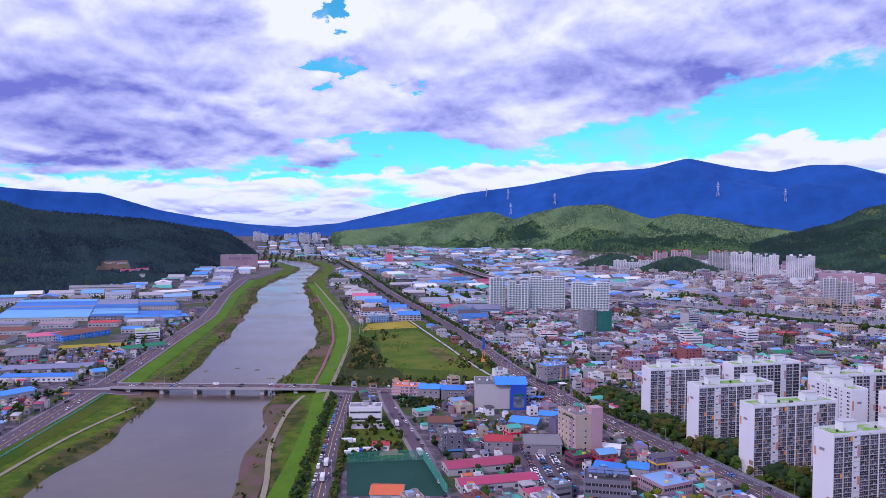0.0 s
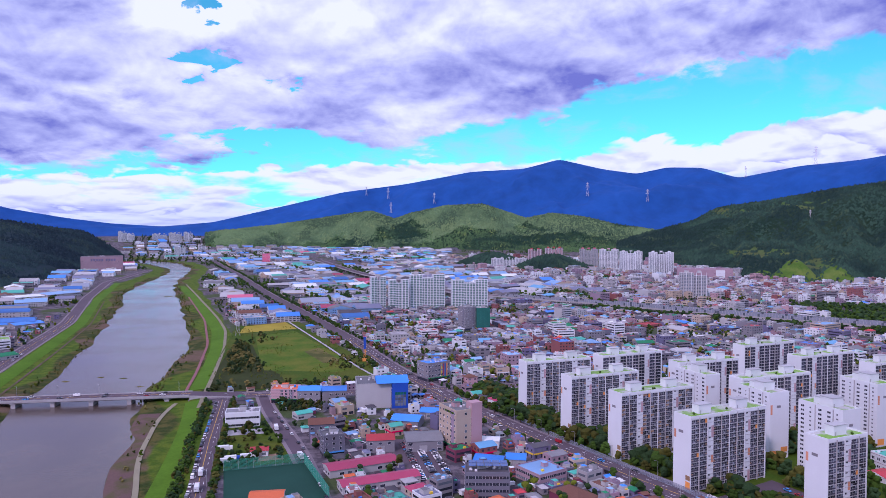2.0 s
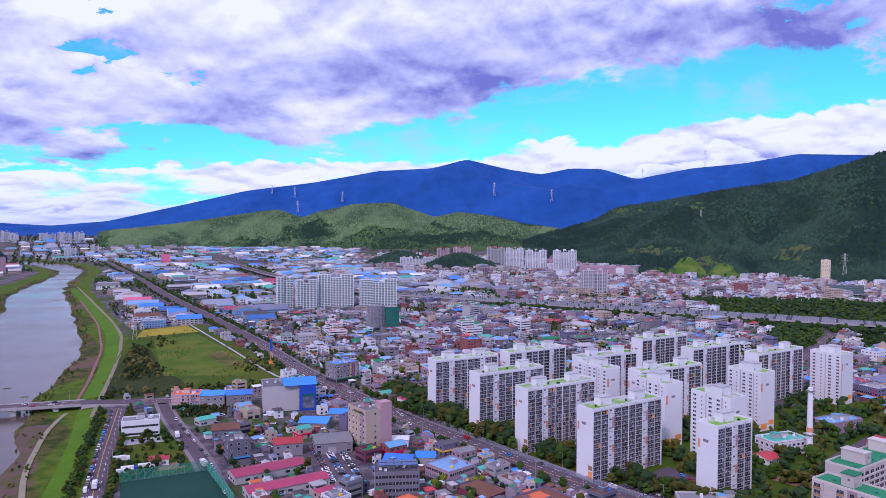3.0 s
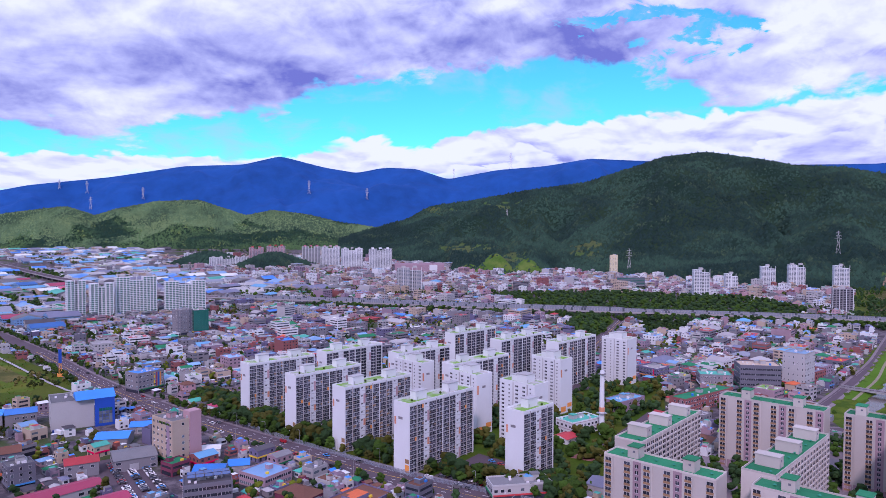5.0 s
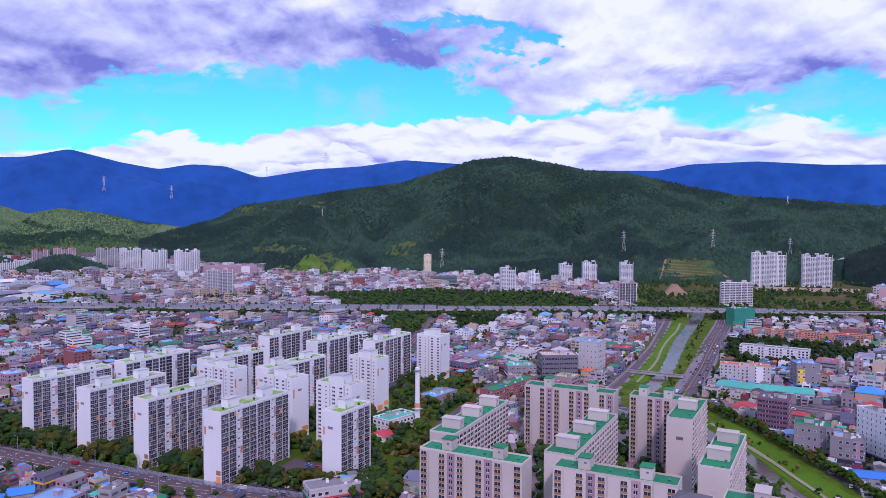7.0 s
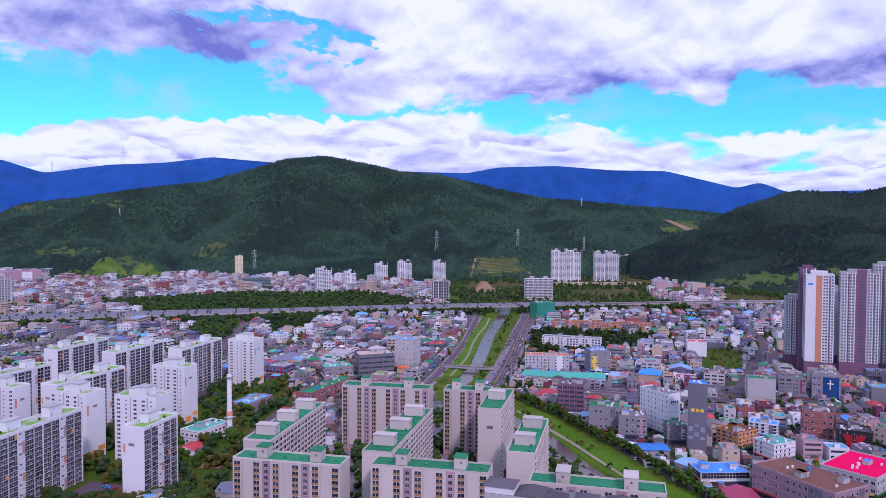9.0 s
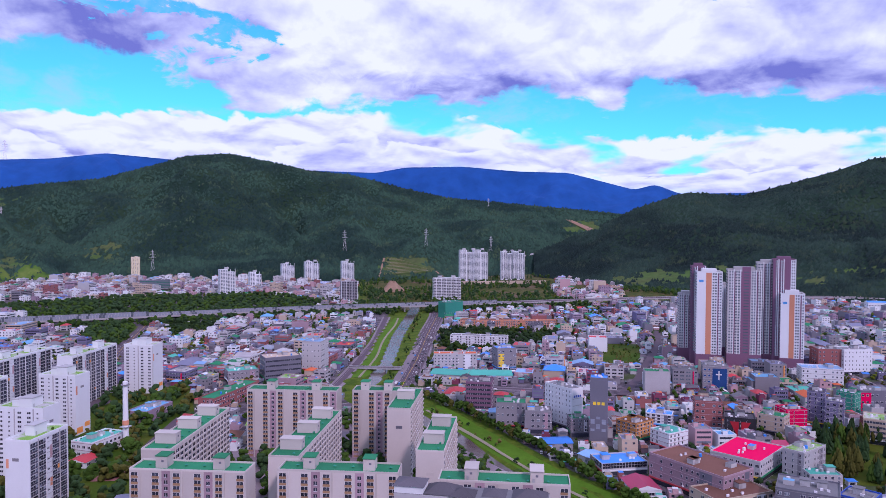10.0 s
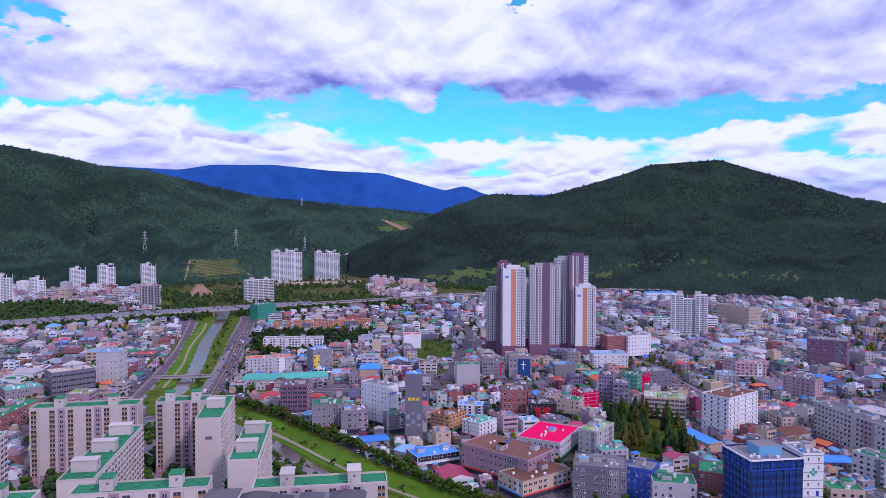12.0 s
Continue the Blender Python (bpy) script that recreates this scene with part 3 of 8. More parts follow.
def opened(x, y, z):
    """How much of the low hills is sunlit green: broad irregular patches, more towards crest and west."""
    q = np.array([noise.fractal((px * 0.0042 + 4, py * 0.0042, 1.1), 1.0, 2.1, 4) for px, py in zip(np.ravel(x), np.ravel(y))]).reshape(np.shape(x))
    west = 0.55 * (1 - ease(np.degrees(np.arctan2(x, y)), 2, 9))
    return ease(0.75 * q + 1.5 * (np.clip((z - 40) / 150, 0, 1) - 0.55) + west, -0.25, 0.25)


def ridge(name, label, crest, dist, foot, mats, spur=0.16, seed=0, rows=30, step=0.22, lean=1.25, rough=6.0, gully=0.13, meadow=False):
    """A range of hills: crest as (azimuth, elevation) seen from the valley, its distance, and the distance of its foot."""
    crest = np.array(crest, float)
    az = np.arange(crest[0, 0], crest[-1, 0] + step, step)
    w = np.array([1, 2, 3, 2, 1]) / 9
    el = np.interp(az, crest[:, 0], crest[:, 1])
    el[2:-2] = np.convolve(el, w, "valid")
    rd = np.interp(az, [d[0] for d in dist], [d[1] for d in dist])
    rf = np.interp(az, [d[0] for d in foot], [d[1] for d in foot])
    a = np.radians(az)
    s = np.concatenate([np.linspace(0, 1, rows), [1.06, 1.3]])[:, None]
    r = rf + (rd - rf) * s
    x, y = r * np.sin(a), r * np.cos(a)
    zr, zf = EYE + rd * np.tan(np.radians(el)), land(rf * np.sin(a), rf * np.cos(a)) - 2
    zr = np.maximum(zr, zf + 1)
    f = np.array([[noise.fractal((px * 0.0022 + seed, py * 0.0022, 0.3), 1.0, 2.1, 5) for px, py in zip(rx, ry)] for rx, ry in zip(x, y)])
    t = np.clip(s, 0, 1)
    z = zf + (zr - zf) * t ** lean * (1 + spur * f * 1.6 * np.sin(np.pi * t)) + rough * f * np.sin(np.pi * t)
    # spurs and gullies running down from the crest
    g = np.array([[1 - 2.0 * abs(noise.noise((q / 4.2 + 0.7 * math.sin(2.4 * e + q * 0.3) + seed, e * 1.5, 2.2))) - 0.5 * abs(noise.noise((q / 1.9 + 1.2 * math.sin(2 * e + q) + seed, e * 3.0, 7.1))) for q in az] for e in s[:, 0]])
    z = z + gully * (zr - zf) * (g - 0.35) * np.sin(np.pi * t) ** 0.8
    # keep the slope under the line of sight to its crest
    z = np.minimum(z, EYE + (zr - EYE) / rd * r)
    z = np.where(s > 1, zr - (zr - zf) * (s - 1) * 2.5, z)
    me = sheet(name, x, y, z, mats)
    me.attributes.new("clear", "FLOAT", "POINT").data.foreach_set("value", (opened(x, y, z) if meadow else cleared(x, y, z)).reshape(-1).astype(np.float32))
    tagged(new(name, me), label, "mountain", kind="structure")
    return x[:rows], y[:rows], z[:rows]


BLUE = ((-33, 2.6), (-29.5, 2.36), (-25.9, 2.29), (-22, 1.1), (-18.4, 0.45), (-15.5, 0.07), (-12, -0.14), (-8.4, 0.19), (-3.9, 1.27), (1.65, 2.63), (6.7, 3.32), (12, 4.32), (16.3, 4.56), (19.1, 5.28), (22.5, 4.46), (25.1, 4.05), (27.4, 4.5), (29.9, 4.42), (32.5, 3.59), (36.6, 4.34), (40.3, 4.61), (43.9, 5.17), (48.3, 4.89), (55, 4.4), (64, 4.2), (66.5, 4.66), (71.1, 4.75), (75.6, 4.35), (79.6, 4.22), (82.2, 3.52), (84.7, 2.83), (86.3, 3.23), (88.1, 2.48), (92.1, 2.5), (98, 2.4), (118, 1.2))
BLUE_RANGE = ridge("backdrop_mountains", "distant forested mountain chain, its blue haze painted on", BLUE, ((-40, 4700), (120, 4700)), ((-40, 4300), (-10, 4450), (0, 4200), (20, 3700), (60, 3900), (120, 4200)), ["haze_blue"], spur=0.3, seed=5, rows=40, gully=0.07)
LEFT = ridge("hill_west", "wooded hill beside the river valley, cloud shade in its dark colour", ((-48, 1.9), (-40, 2.2), (-32.2, 1.62), (-30.2, 0.99), (-26.7, 0.71), (-22.9, 0.41), (-20, -0.09), (-17.2, -0.5), (-15.2, -1.9), (-14.8, -2.3)), ((-48, 2900), (-30, 3000), (-15, 3300)), ((-48, 1500), (-32, 1600), (-25, 1700), (-20, 2100), (-15, 2900)), ["hill_shade"], seed=2)
LOW_HILLS = ridge("hill_meadow_chain", "low hills of grass and woods with sunlight painted as pale green", ((-9, -0.6), (-3.9, -0.02), (2.1, 0.93), (3.95, 1.12), (5.8, 0.48), (7.1, 0.95), (9.9, 1.63), (12.9, 1.76), (15.5, 0.96), (16.4, 0.6), (18.5, 1.04), (21, 0.74), (23.7, 0.1), (26.4, -0.3), (28, -0.7)), ((-9, 4000), (28, 3700)), ((-9, 3600), (28, 3150)), ["hill_sunlit"], spur=0.3, seed=8, step=0.12, rows=44, meadow=True)
GREEN = ridge("mountain_north", "broad dark green forested mountain behind the town", ((23.7, -1.25), (26.4, -0.4), (29.2, 0.35), (31.1, 1.43), (34.8, 1.91), (38.9, 2.7), (43.5, 3.28), (47, 4.37), (49.5, 5.2), (52.6, 5.5), (55.7, 4.9), (58.2, 4.35), (61.9, 4.04), (66.5, 2.93), (69.7, 2.24), (75.6, 1.69), (80, 1.32), (84.3, 0.87), (88, 0.3)), ((23, 3100), (35, 3300), (52, 3300), (70, 3000), (88, 2900)), ((23, 2800), (30, 2500), (32.3, 2430), (33, 2060), (40.4, 2010), (41, 2180), (50, 1950), (60, 1750), (70, 1900), (80, 2200), (88, 2500)), ["forest_floor"], seed=11, rows=40, spur=0.34)
RIGHT = ridge("mountain_east", "dark forested mountain with a rounded summit", ((77, -2.2), (79.8, -1.0), (81.6, -0.28), (84.8, 1.34), (88.5, 2.58), (92.6, 2.3), (95.3, 3.01), (98.8, 3.99), (100.9, 4.74), (105, 4.94), (106, 4.99), (108.2, 4.21), (111.6, 3.08), (114.5, 2.01), (116.8, 1.58), (124, 1.0), (134, 2.0)), ((77, 2300), (90, 2600), (106, 2900), (134, 3000)), ((77, 2000), (82, 1750), (90, 1560), (106, 1500), (134, 1600)), ["forest_floor"], seed=17, rows=40, spur=0.30, gully=0.06)


def forest(name, label, surf, count, size, seed, leaf="crowns", meadow=False, grassy=False):
    """Tree crowns scattered over a hillside, joined: uneven low domes of many sizes."""
    rng = np.random.default_rng(seed)
    x, y, z = surf
    rows, cols = x.shape
    i, j = rng.random(count) * (rows - 1.01), rng.random(count) * (cols - 1.01)
    a, b = i.astype(int), j.astype(int)
    u, v = i - a, j - b

    def at(q):
        return (q[a, b] * (1 - u) + q[a + 1, b] * u) * (1 - v) + (q[a, b + 1] * (1 - u) + q[a + 1, b + 1] * u) * v

    c = np.stack([at(x), at(y), at(z)], -1)
    bare = opened(c[:, 0], c[:, 1], c[:, 2]) if meadow else cleared(c[:, 0], c[:, 1], c[:, 2])
    c = c[(1 - bare if grassy else bare) < 0.25 + 0.5 * rng.random(count)]
    count = len(c)
    n = 5
    ang = np.arange(n) * 2 * np.pi / n
    base = np.concatenate([np.c_[np.cos(ang), np.sin(ang), np.full(n, -0.35)], [[0, 0, 1.0]]])
    k = n + 1
    s = size * (0.55 + 0.9 * rng.random((count, 1, 1)) ** 1.5)
    jit = 1 + 0.22 * rng.standard_normal((count, k, 1))
    v3 = c[:, None, :] + base[None] * s * jit
    tris = np.array([(e, (e + 1) % n, n) for e in range(n)])
    faces = (tris[None] + (np.arange(count) * k)[:, None, None]).reshape(-1, 3).tolist()
    me = bpy.data.meshes.new(name)
    me.from_pydata(v3.reshape(-1, 3).tolist(), [], faces)
    me.materials.append(MATS[leaf])
    me.polygons.foreach_set("use_smooth", [True] * len(faces))
    me.update()
    tagged(new(name, me), label, "forest", kind="stuff")


forest("forest_north", "dense mixed woodland covering the mountainside", GREEN, 62000, 5.6, 1)
forest("forest_east", "dense woodland covering the mountainside, painted dark for cloud shade", RIGHT, 50000, 5.2, 2, "crowns_east_shaded")
forest("forest_west", "dense woodland covering the hill, painted dark for cloud shade", LEFT, 24000, 5.6, 3, "crowns_west_shaded")
forest("forest_meadow", "woods low on the hills, doubling as cloud shade", LOW_HILLS, 15000, 6.0, 4, "crowns_pale", True)
forest("scrub_meadow", "woods on the low hills, painted light green as sunlit", LOW_HILLS, 26000, 4.6, 6, "crowns_sunlit", True, True)

# ---- roads ----
ROADS = []


def road(name, label, line, half, z=0.06, lanes=0, kerb=True, mark="line_yellow"):
    """A carriageway with pavements, kerbs and lane marks; remembered so that no house stands on it."""
    ROADS.append((line, half + (2.5 if kerb else 0)))
    ob = new(name, ribbon(line, half, z, "asphalt"))
    tagged(ob, label, "road", kind="structure")
    if kerb:
        pave = ribbon([p[:2] for p in line], half + 2.6, z - 0.03, "paving")
        tagged(new("pavement", pave), "concrete slab pavement along the road", "pavement", kind="structure")
    if lanes:
        pts = np.array([p[:2] for p in line], float)
        seg = np.hypot(*np.diff(pts, axis=0).T)
        cum = np.concatenate([[0], np.cumsum(seg)])
        sh = Shape()
        for lane in range(-lanes, lanes + 1):
            o = lane * half / (lanes + 1) if lane else 0
            solid = lane == 0
            d = 0.0
            while d < min(cum[-1] - 4, 900):
                ln = 12 if solid else 4
                q = [np.array([np.interp(e, cum, pts[:, 0]), np.interp(e, cum, pts[:, 1])]) for e in (d, d + ln)]
                t = (q[1] - q[0]) / np.hypot(*(q[1] - q[0]))
                nn = np.array([-t[1], t[0]])
                w = 0.13
                zz = [float(land(*(p + nn * o))) + z + 0.02 for p in q]
                sh.poly([(*(q[0] + nn * (o - w)), zz[0]), (*(q[1] + nn * (o - w)), zz[1]), (*(q[1] + nn * (o + w)), zz[1]), (*(q[0] + nn * (o + w)), zz[0])][::-1], mark if solid else "line_white")
                d += ln + (0.02 if solid else 7)
        part("lane_marks", sh, ob, "painted white and yellow lane lines", kind="stuff")
    return ob


DIAG = ((330, 60), (265, 190), (222, 277), (178, 371), (148, 440), (119, 520), (97, 592), (66, 712), (34, 885), (-21, 1121), (-112, 1492), (-243, 2100), (-424, 2866))
road("road_main", "six-lane main road with kerbs and lane marks", DIAG, 11, 0.08, 2)
road("road_cross", "road running from the bridge into town", ((-111, 614), (-81, 615), (-45, 611), (33, 608), (89, 612), (154, 604), (260, 640)), 7, 0.10, 1)
road("road_riverside", "two-lane riverside road with parked cars", ((-60, 250), (-66, 368), (-75, 481), (-82, 600)), 5.5, 0.07, 1, False)
road("street_shops", "narrow street between shops and houses", ((4, 300), (-1, 369), (-16, 457), (-42, 558), (-50, 606)), 4, 0.07, 0)
road("road_west", "riverside road through the industrial estate", ((-280, 300), (-288, 453), (-297, 528), (-305, 633), (-338, 865), (-371, 1109), (-457, 1477), (-531, 1862), (-545, 2360)), 8, 0.07, 1)
road("road_bridge_west", "road leading from the bridge to the estate", ((-470, 600), (-308, 603), (-262, 612)), 6, 0.10, 0)
road("road_stream", "busy six-lane road beside the stream", ((1150, 440), (1045, 400), (861, 343), (688, 287), (572, 253), (518, 246), (440, 300)), 10, 0.08, 2)
road("road_stream_west", "lane along the stream bank", ((1005, 470), (776, 380), (607, 325), (547, 308)), 3.5, 0.07, 0)
road("street_towers", "street below the tower blocks", ((1010, 60), (892, 52), (684, 57), (590, 68)), 4, 0.07, 0, False)
road("avenue_east", "town avenue between shop houses", ((960, -40), (865, -95), (762, -138), (614, -163), (544, -170)), 5, 0.08, 1)
road("street_back", "service street through the old town", ((160, 640), (300, 660), (470, 690), (640, 640)), 4.5, 0.07, 0)
road("road_underpass", "straight two-lane road running under the elevated highway", ((880, 820), (797, 755), (700, 684), (632, 635), (585, 600)), 7, 0.08, 1, False)
road("street_market", "street in front of the market halls", ((560, 250), (600, 180), (612, 40), (620, -170), (600, -330)), 3.2, 0.07, 0)

# ---- colour words ----
TONES = {"roof_dull": "weathered blue", "grey_pink": "grey-pink", "panel_pale": "pale blue-grey", "roof_blue": "bright blue", "roof_red": "red", "roof_dark": "dark grey", "roof_brown": "brown", "roof_orange": "orange", "roof_grey": "grey", "roof_steel": "blue-grey", "roof_green": "green", "concrete": "bare concrete", "roof_teal": "teal", "roof_magenta": "magenta", "roof_slate": "slate blue", "roof_pink": "pink", "white_paint": "white", "off_white": "pale", "sky_paint": "sky blue", "roof_lawn": "yellow-green"}
BASES = {"concrete": "bare concrete", "off_white": "off-white", "white_paint": "white", "cream": "cream", "grey_wall": "grey", "pink_wall": "pink", "brick_red": "red brick", "roof_steel": "blue-grey", "grey_pink": "grey-pink", "dark_wall": "dark grey", "mauve_wall": "mauve", "slate_purple": "slate purple", "wine_wall": "wine red", "orange_wall": "salmon"}

# ---- buildings ----
PLOTS = []
SHARED = {}


def plot(x, y, yaw, w, d, grow=3.0):
    c, s = math.cos(radians(yaw)), math.sin(radians(yaw))
    PLOTS.append((x + c * w / 2 - s * d / 2, y + s * w / 2 + c * d / 2, c, s, w / 2 + grow, d / 2 + grow))


def window_mesh(w, h, kind):
    """One window or glazed balcony, its face towards -y, its foot at the origin."""
    key = (round(w, 2), round(h, 2), kind)
    if key in SHARED:
        return SHARED[key]
    s = Shape()
    if kind.startswith("balcony"):
        rng = random.Random(kind + str(key))
        s.box(0, w, -0.12, 0.0, 0, 0.10, "frame_white", bottom=False)
        s.box(0, w, -0.04, 0.0, 0.22, h, "glass", bottom=False)
        n = max(2, round(w / 1.5))
        for i in range(n):
            x0, x1 = i * w / n, (i + 1) * w / n
            s.box(x0, x1, -0.10, 0.0, 0.10, 0.95, rng.choice(("rail_glass", "rail_glass", "rail_glass", "panel_pale")), bottom=False)
            if rng.random() < 0.28:
                s.box(x0 + 0.08, x1 - 0.08, -0.06, -0.04, 0.95, h - rng.choice((0.1, 0.1, 0.7)), rng.choice(("glass_light", "glass_light", "panel_pale", "tan_panel")), bottom=False)
            s.box(x0, x0 + 0.07, -0.10, -0.04, 0.22, h, "frame_white" if i % 2 == 0 else "steel", bottom=False)
        s.box(0, w, -0.10, -0.04, 1.15, 1.22, "steel", bottom=False)
    elif kind == "brown":
        s.box(0, w, -0.08, 0.0, 0, h * 0.42, "tan_panel", bottom=False)
        s.box(0, w, -0.04, 0.0, h * 0.42, h, "glass", bottom=False)
        for x in (0, w / 2 - 0.05, w - 0.1):
            s.box(x, x + 0.1, -0.08, -0.04, h * 0.42, h, "frame_white", bottom=False)
    elif kind == "light":
        s.box(0, w, -0.05, 0.0, 0, h, "glass_light", bottom=False)
        for x in (0, w / 2 - 0.05, w - 0.1):
            s.box(x, x + 0.1, -0.09, -0.05, 0, h, "frame_white", bottom=False)
        s.box(0, w, -0.12, 0.0, -0.12, 0, "frame_white")
    else:
        s.box(0, w, -0.05, 0.0, 0, h, "glass", bottom=False)
        s.box(w / 2 - 0.05, w / 2 + 0.05, -0.09, -0.05, 0, h, "frame_white", bottom=False)
        s.box(-0.06, w + 0.06, -0.12, 0.0, -0.12, 0, "frame_white")
    SHARED[key] = s.mesh("window")
    return SHARED[key]


def faces(w, d):
    """The four walls of a w by d block: the pose of each one's lower corner (x along the wall, -y outwards) and its length."""
    return {"front": (pose(0, 0, 0), w), "side": (pose(0, d, 0, 0, 0, -90), d), "right": (pose(w, 0, 0, 0, 0, 90), d), "back": (pose(w, d, 0, 0, 0, 180), w)}


def roof_plant(name, x0, x1, y0, y1, z0, z1, wall, cap, parent, label=""):
    s = Shape()
    s.box(x0, x1, y0, y1, z0, z1, wall, bottom=False)
    s.box(x0 - 0.3, x1 + 0.3, y0 - 0.3, y1 + 0.3, z1, z1 + 0.3, cap)
    s.box(x0 + 0.8, x0 + 1.7, y0 - 0.05, y0, z0 + 0.1, z0 + 2.1, "steel")
    return part(name, s, parent, label)


def parapet_roof(w, d, h, top, edge, parent, name="roof", rim=0.9):
    s = Shape()
    s.tray(0, w, 0, d, h, h + rim, 0.35, edge, top)
    return part(name, s, parent)


def mark(parent, m, w, h, colour, name="wall_mark"):
    s = Shape()
    s.box(0, w, -0.05, 0.0, 0, h, colour)
    return part(name, s, parent, m=m)


def balcony_tower(x, y, yaw, w, d, h, floors=15, single=True):
    """White slab block: blank gable, long wall of glazed balconies between pilasters, planted roof."""
    plot(x, y, yaw, w, d, 12)
    t = thing("apartment_tower", x, y, yaw, "white slab apartment tower with glazed balconies and planted roof", "apartment tower", "riverside apartment towers")
    fh, rng = (h - 2.0) / floors, random.Random(int(x * 7 + y))
    s = Shape()
    s.box(0, w, 1.1, d, 0, h, "white_paint")
    s.box(0, 0.5, 0, 1.1, 0, h, "white_paint")
    s.box(w - 0.5, w, 0, 1.1, 0, h, "white_paint")
    s.box(0.5, w - 0.5, 0, 1.1, h - 1.0, h, "white_paint")
    part("wall", s, t)
    # bays: four flats of two bays, a stair column in the middle of each pair
    pairs = max(1, round(w / 28))
    unit = (w - 1.0) / pairs
    stair = 4.4
    bay = (unit - stair - 4 * 0.55) / 4
    band = Shape()
    band.box(0.5, w - 0.5, 0.02, 1.1, 0.10, 0.24, "off_white")
    band = band.mesh("floor_slab")
    looks = [window_mesh(bay, fh - 0.35, "balcony" + k) for k in "abcd"]
    sm = window_mesh(1.4, 0.8, "plain")
    for k in range(pairs):
        at = 0.5 + k * unit
        for j in range(4):
            bx = at + j * (bay + 0.55) + (stair if j > 1 else 0)
            fin = Shape()
            fin.box(bx + bay, bx + bay + 0.55, -0.25, 1.1, 0, h, "white_paint" if j % 2 else "off_white")
            part("pilaster", fin, t)
            if not single:
                tall = ("column", round(bay, 2), floors)
                if tall not in SHARED:
                    q = Shape()
                    for f in range(floors):
                        z = 1.0 + f * fh
                        q.box(0, bay, -0.12, 0.0, z, z + 0.10, "frame_white", bottom=False)
                        q.box(0, bay, -0.09, 0.0, z + 0.10, z + 0.95, "rail_glass", bottom=False)
                        q.box(0, bay, -0.04, 0.0, z + 0.22, z + fh - 0.35, "glass", bottom=False)
                        for i in range(3):
                            q.box(i * bay / 2.1, i * bay / 2.1 + 0.1, -0.10, -0.04, z + 0.22, z + fh - 0.35, "frame_white", bottom=False)
                    SHARED[tall] = q.mesh("window_column")
                part("window_column", SHARED[tall], t, m=pose(bx, 0.15, 0), kind="stuff")
            for f in range(floors):
                if single:
                    part("balcony_window", rng.choice(looks), t, m=pose(bx, 0.15, 1.0 + f * fh))
                if rng.random() < 0.035:
                    mark(t, pose(bx + bay - 1.6, -0.05, 1.1 + f * fh), 1.4, fh - 0.6, "orange_paint", "balcony_panel")
        sx = at + 2 * (bay + 0.55)
        col = Shape()
        col.box(sx, sx + stair, 0.25, 1.1, 0, h, "white_paint")
        for za, zb, tone in ((0.0, 0.16, "pink_wall"), (0.36, 0.46, "orange_wall"), (0.70, 0.86, "pink_wall")):
            col.box(sx + stair * 0.62, sx + stair, 0.19, 0.25, za * h, zb * h, tone)
        for f in range(0, floors if single else 0, 2):
            part("stair_window", sm, t, m=pose(sx + 0.9, 0.25, 2.4 + f * fh))
        part("stair_column", col, t, "pale stairwell strip with salmon patches")
    for f in range(floors + 1):
        part("floor_slab", band, t, m=pose(0, 0, 0.72 + f * fh))
    parapet_roof(w, d, h, "roof_lawn", "white_paint", t)
    for k in range(pairs):
        cx = 0.5 + (k + 0.5) * unit
        roof_plant("lift_house", cx - 4.5, cx + 4.5, d * 0.35, d * 0.35 + 5, h, h + 5.0, "white_paint", "off_white", t)
    for k in range(3):
        px = 3 + rng.random() * (w - 6)
        if "shrub" not in SHARED:
            q = Shape()
            q.tube(0, 0, 0, 0.8, 0.5, 0.8, "leaf", 7)
            q.tube(0, 0, 0.8, 1.5, 0.8, 0.2, "leaf", 7)
            SHARED["shrub"] = q.mesh("roof_shrub")
        part("roof_shrub", SHARED["shrub"], t, m=pose(px, 2 + rng.random() * (d - 4), h))
    # building number and coloured marks on the gable
    g = faces(w, d)["side"][0]
    mark(t, g @ pose(d * 0.30, 0, h - 9.5), 3.4, 1.5, "grey_wall", "number_bar")
    mark(t, g @ pose(0.6, 0, h - 13), 1.4, 4.5, "orange_wall", "gable_stripe")
    mark(t, g @ pose(d - 3.6, 0, 1.5), 3.2, 4.2, "orange_paint", "gable_stripe")
    mark(t, g @ pose(d - 3.6, 0, 6.5), 3.2, 2.6, "tan_panel", "gable_stripe")
    return t


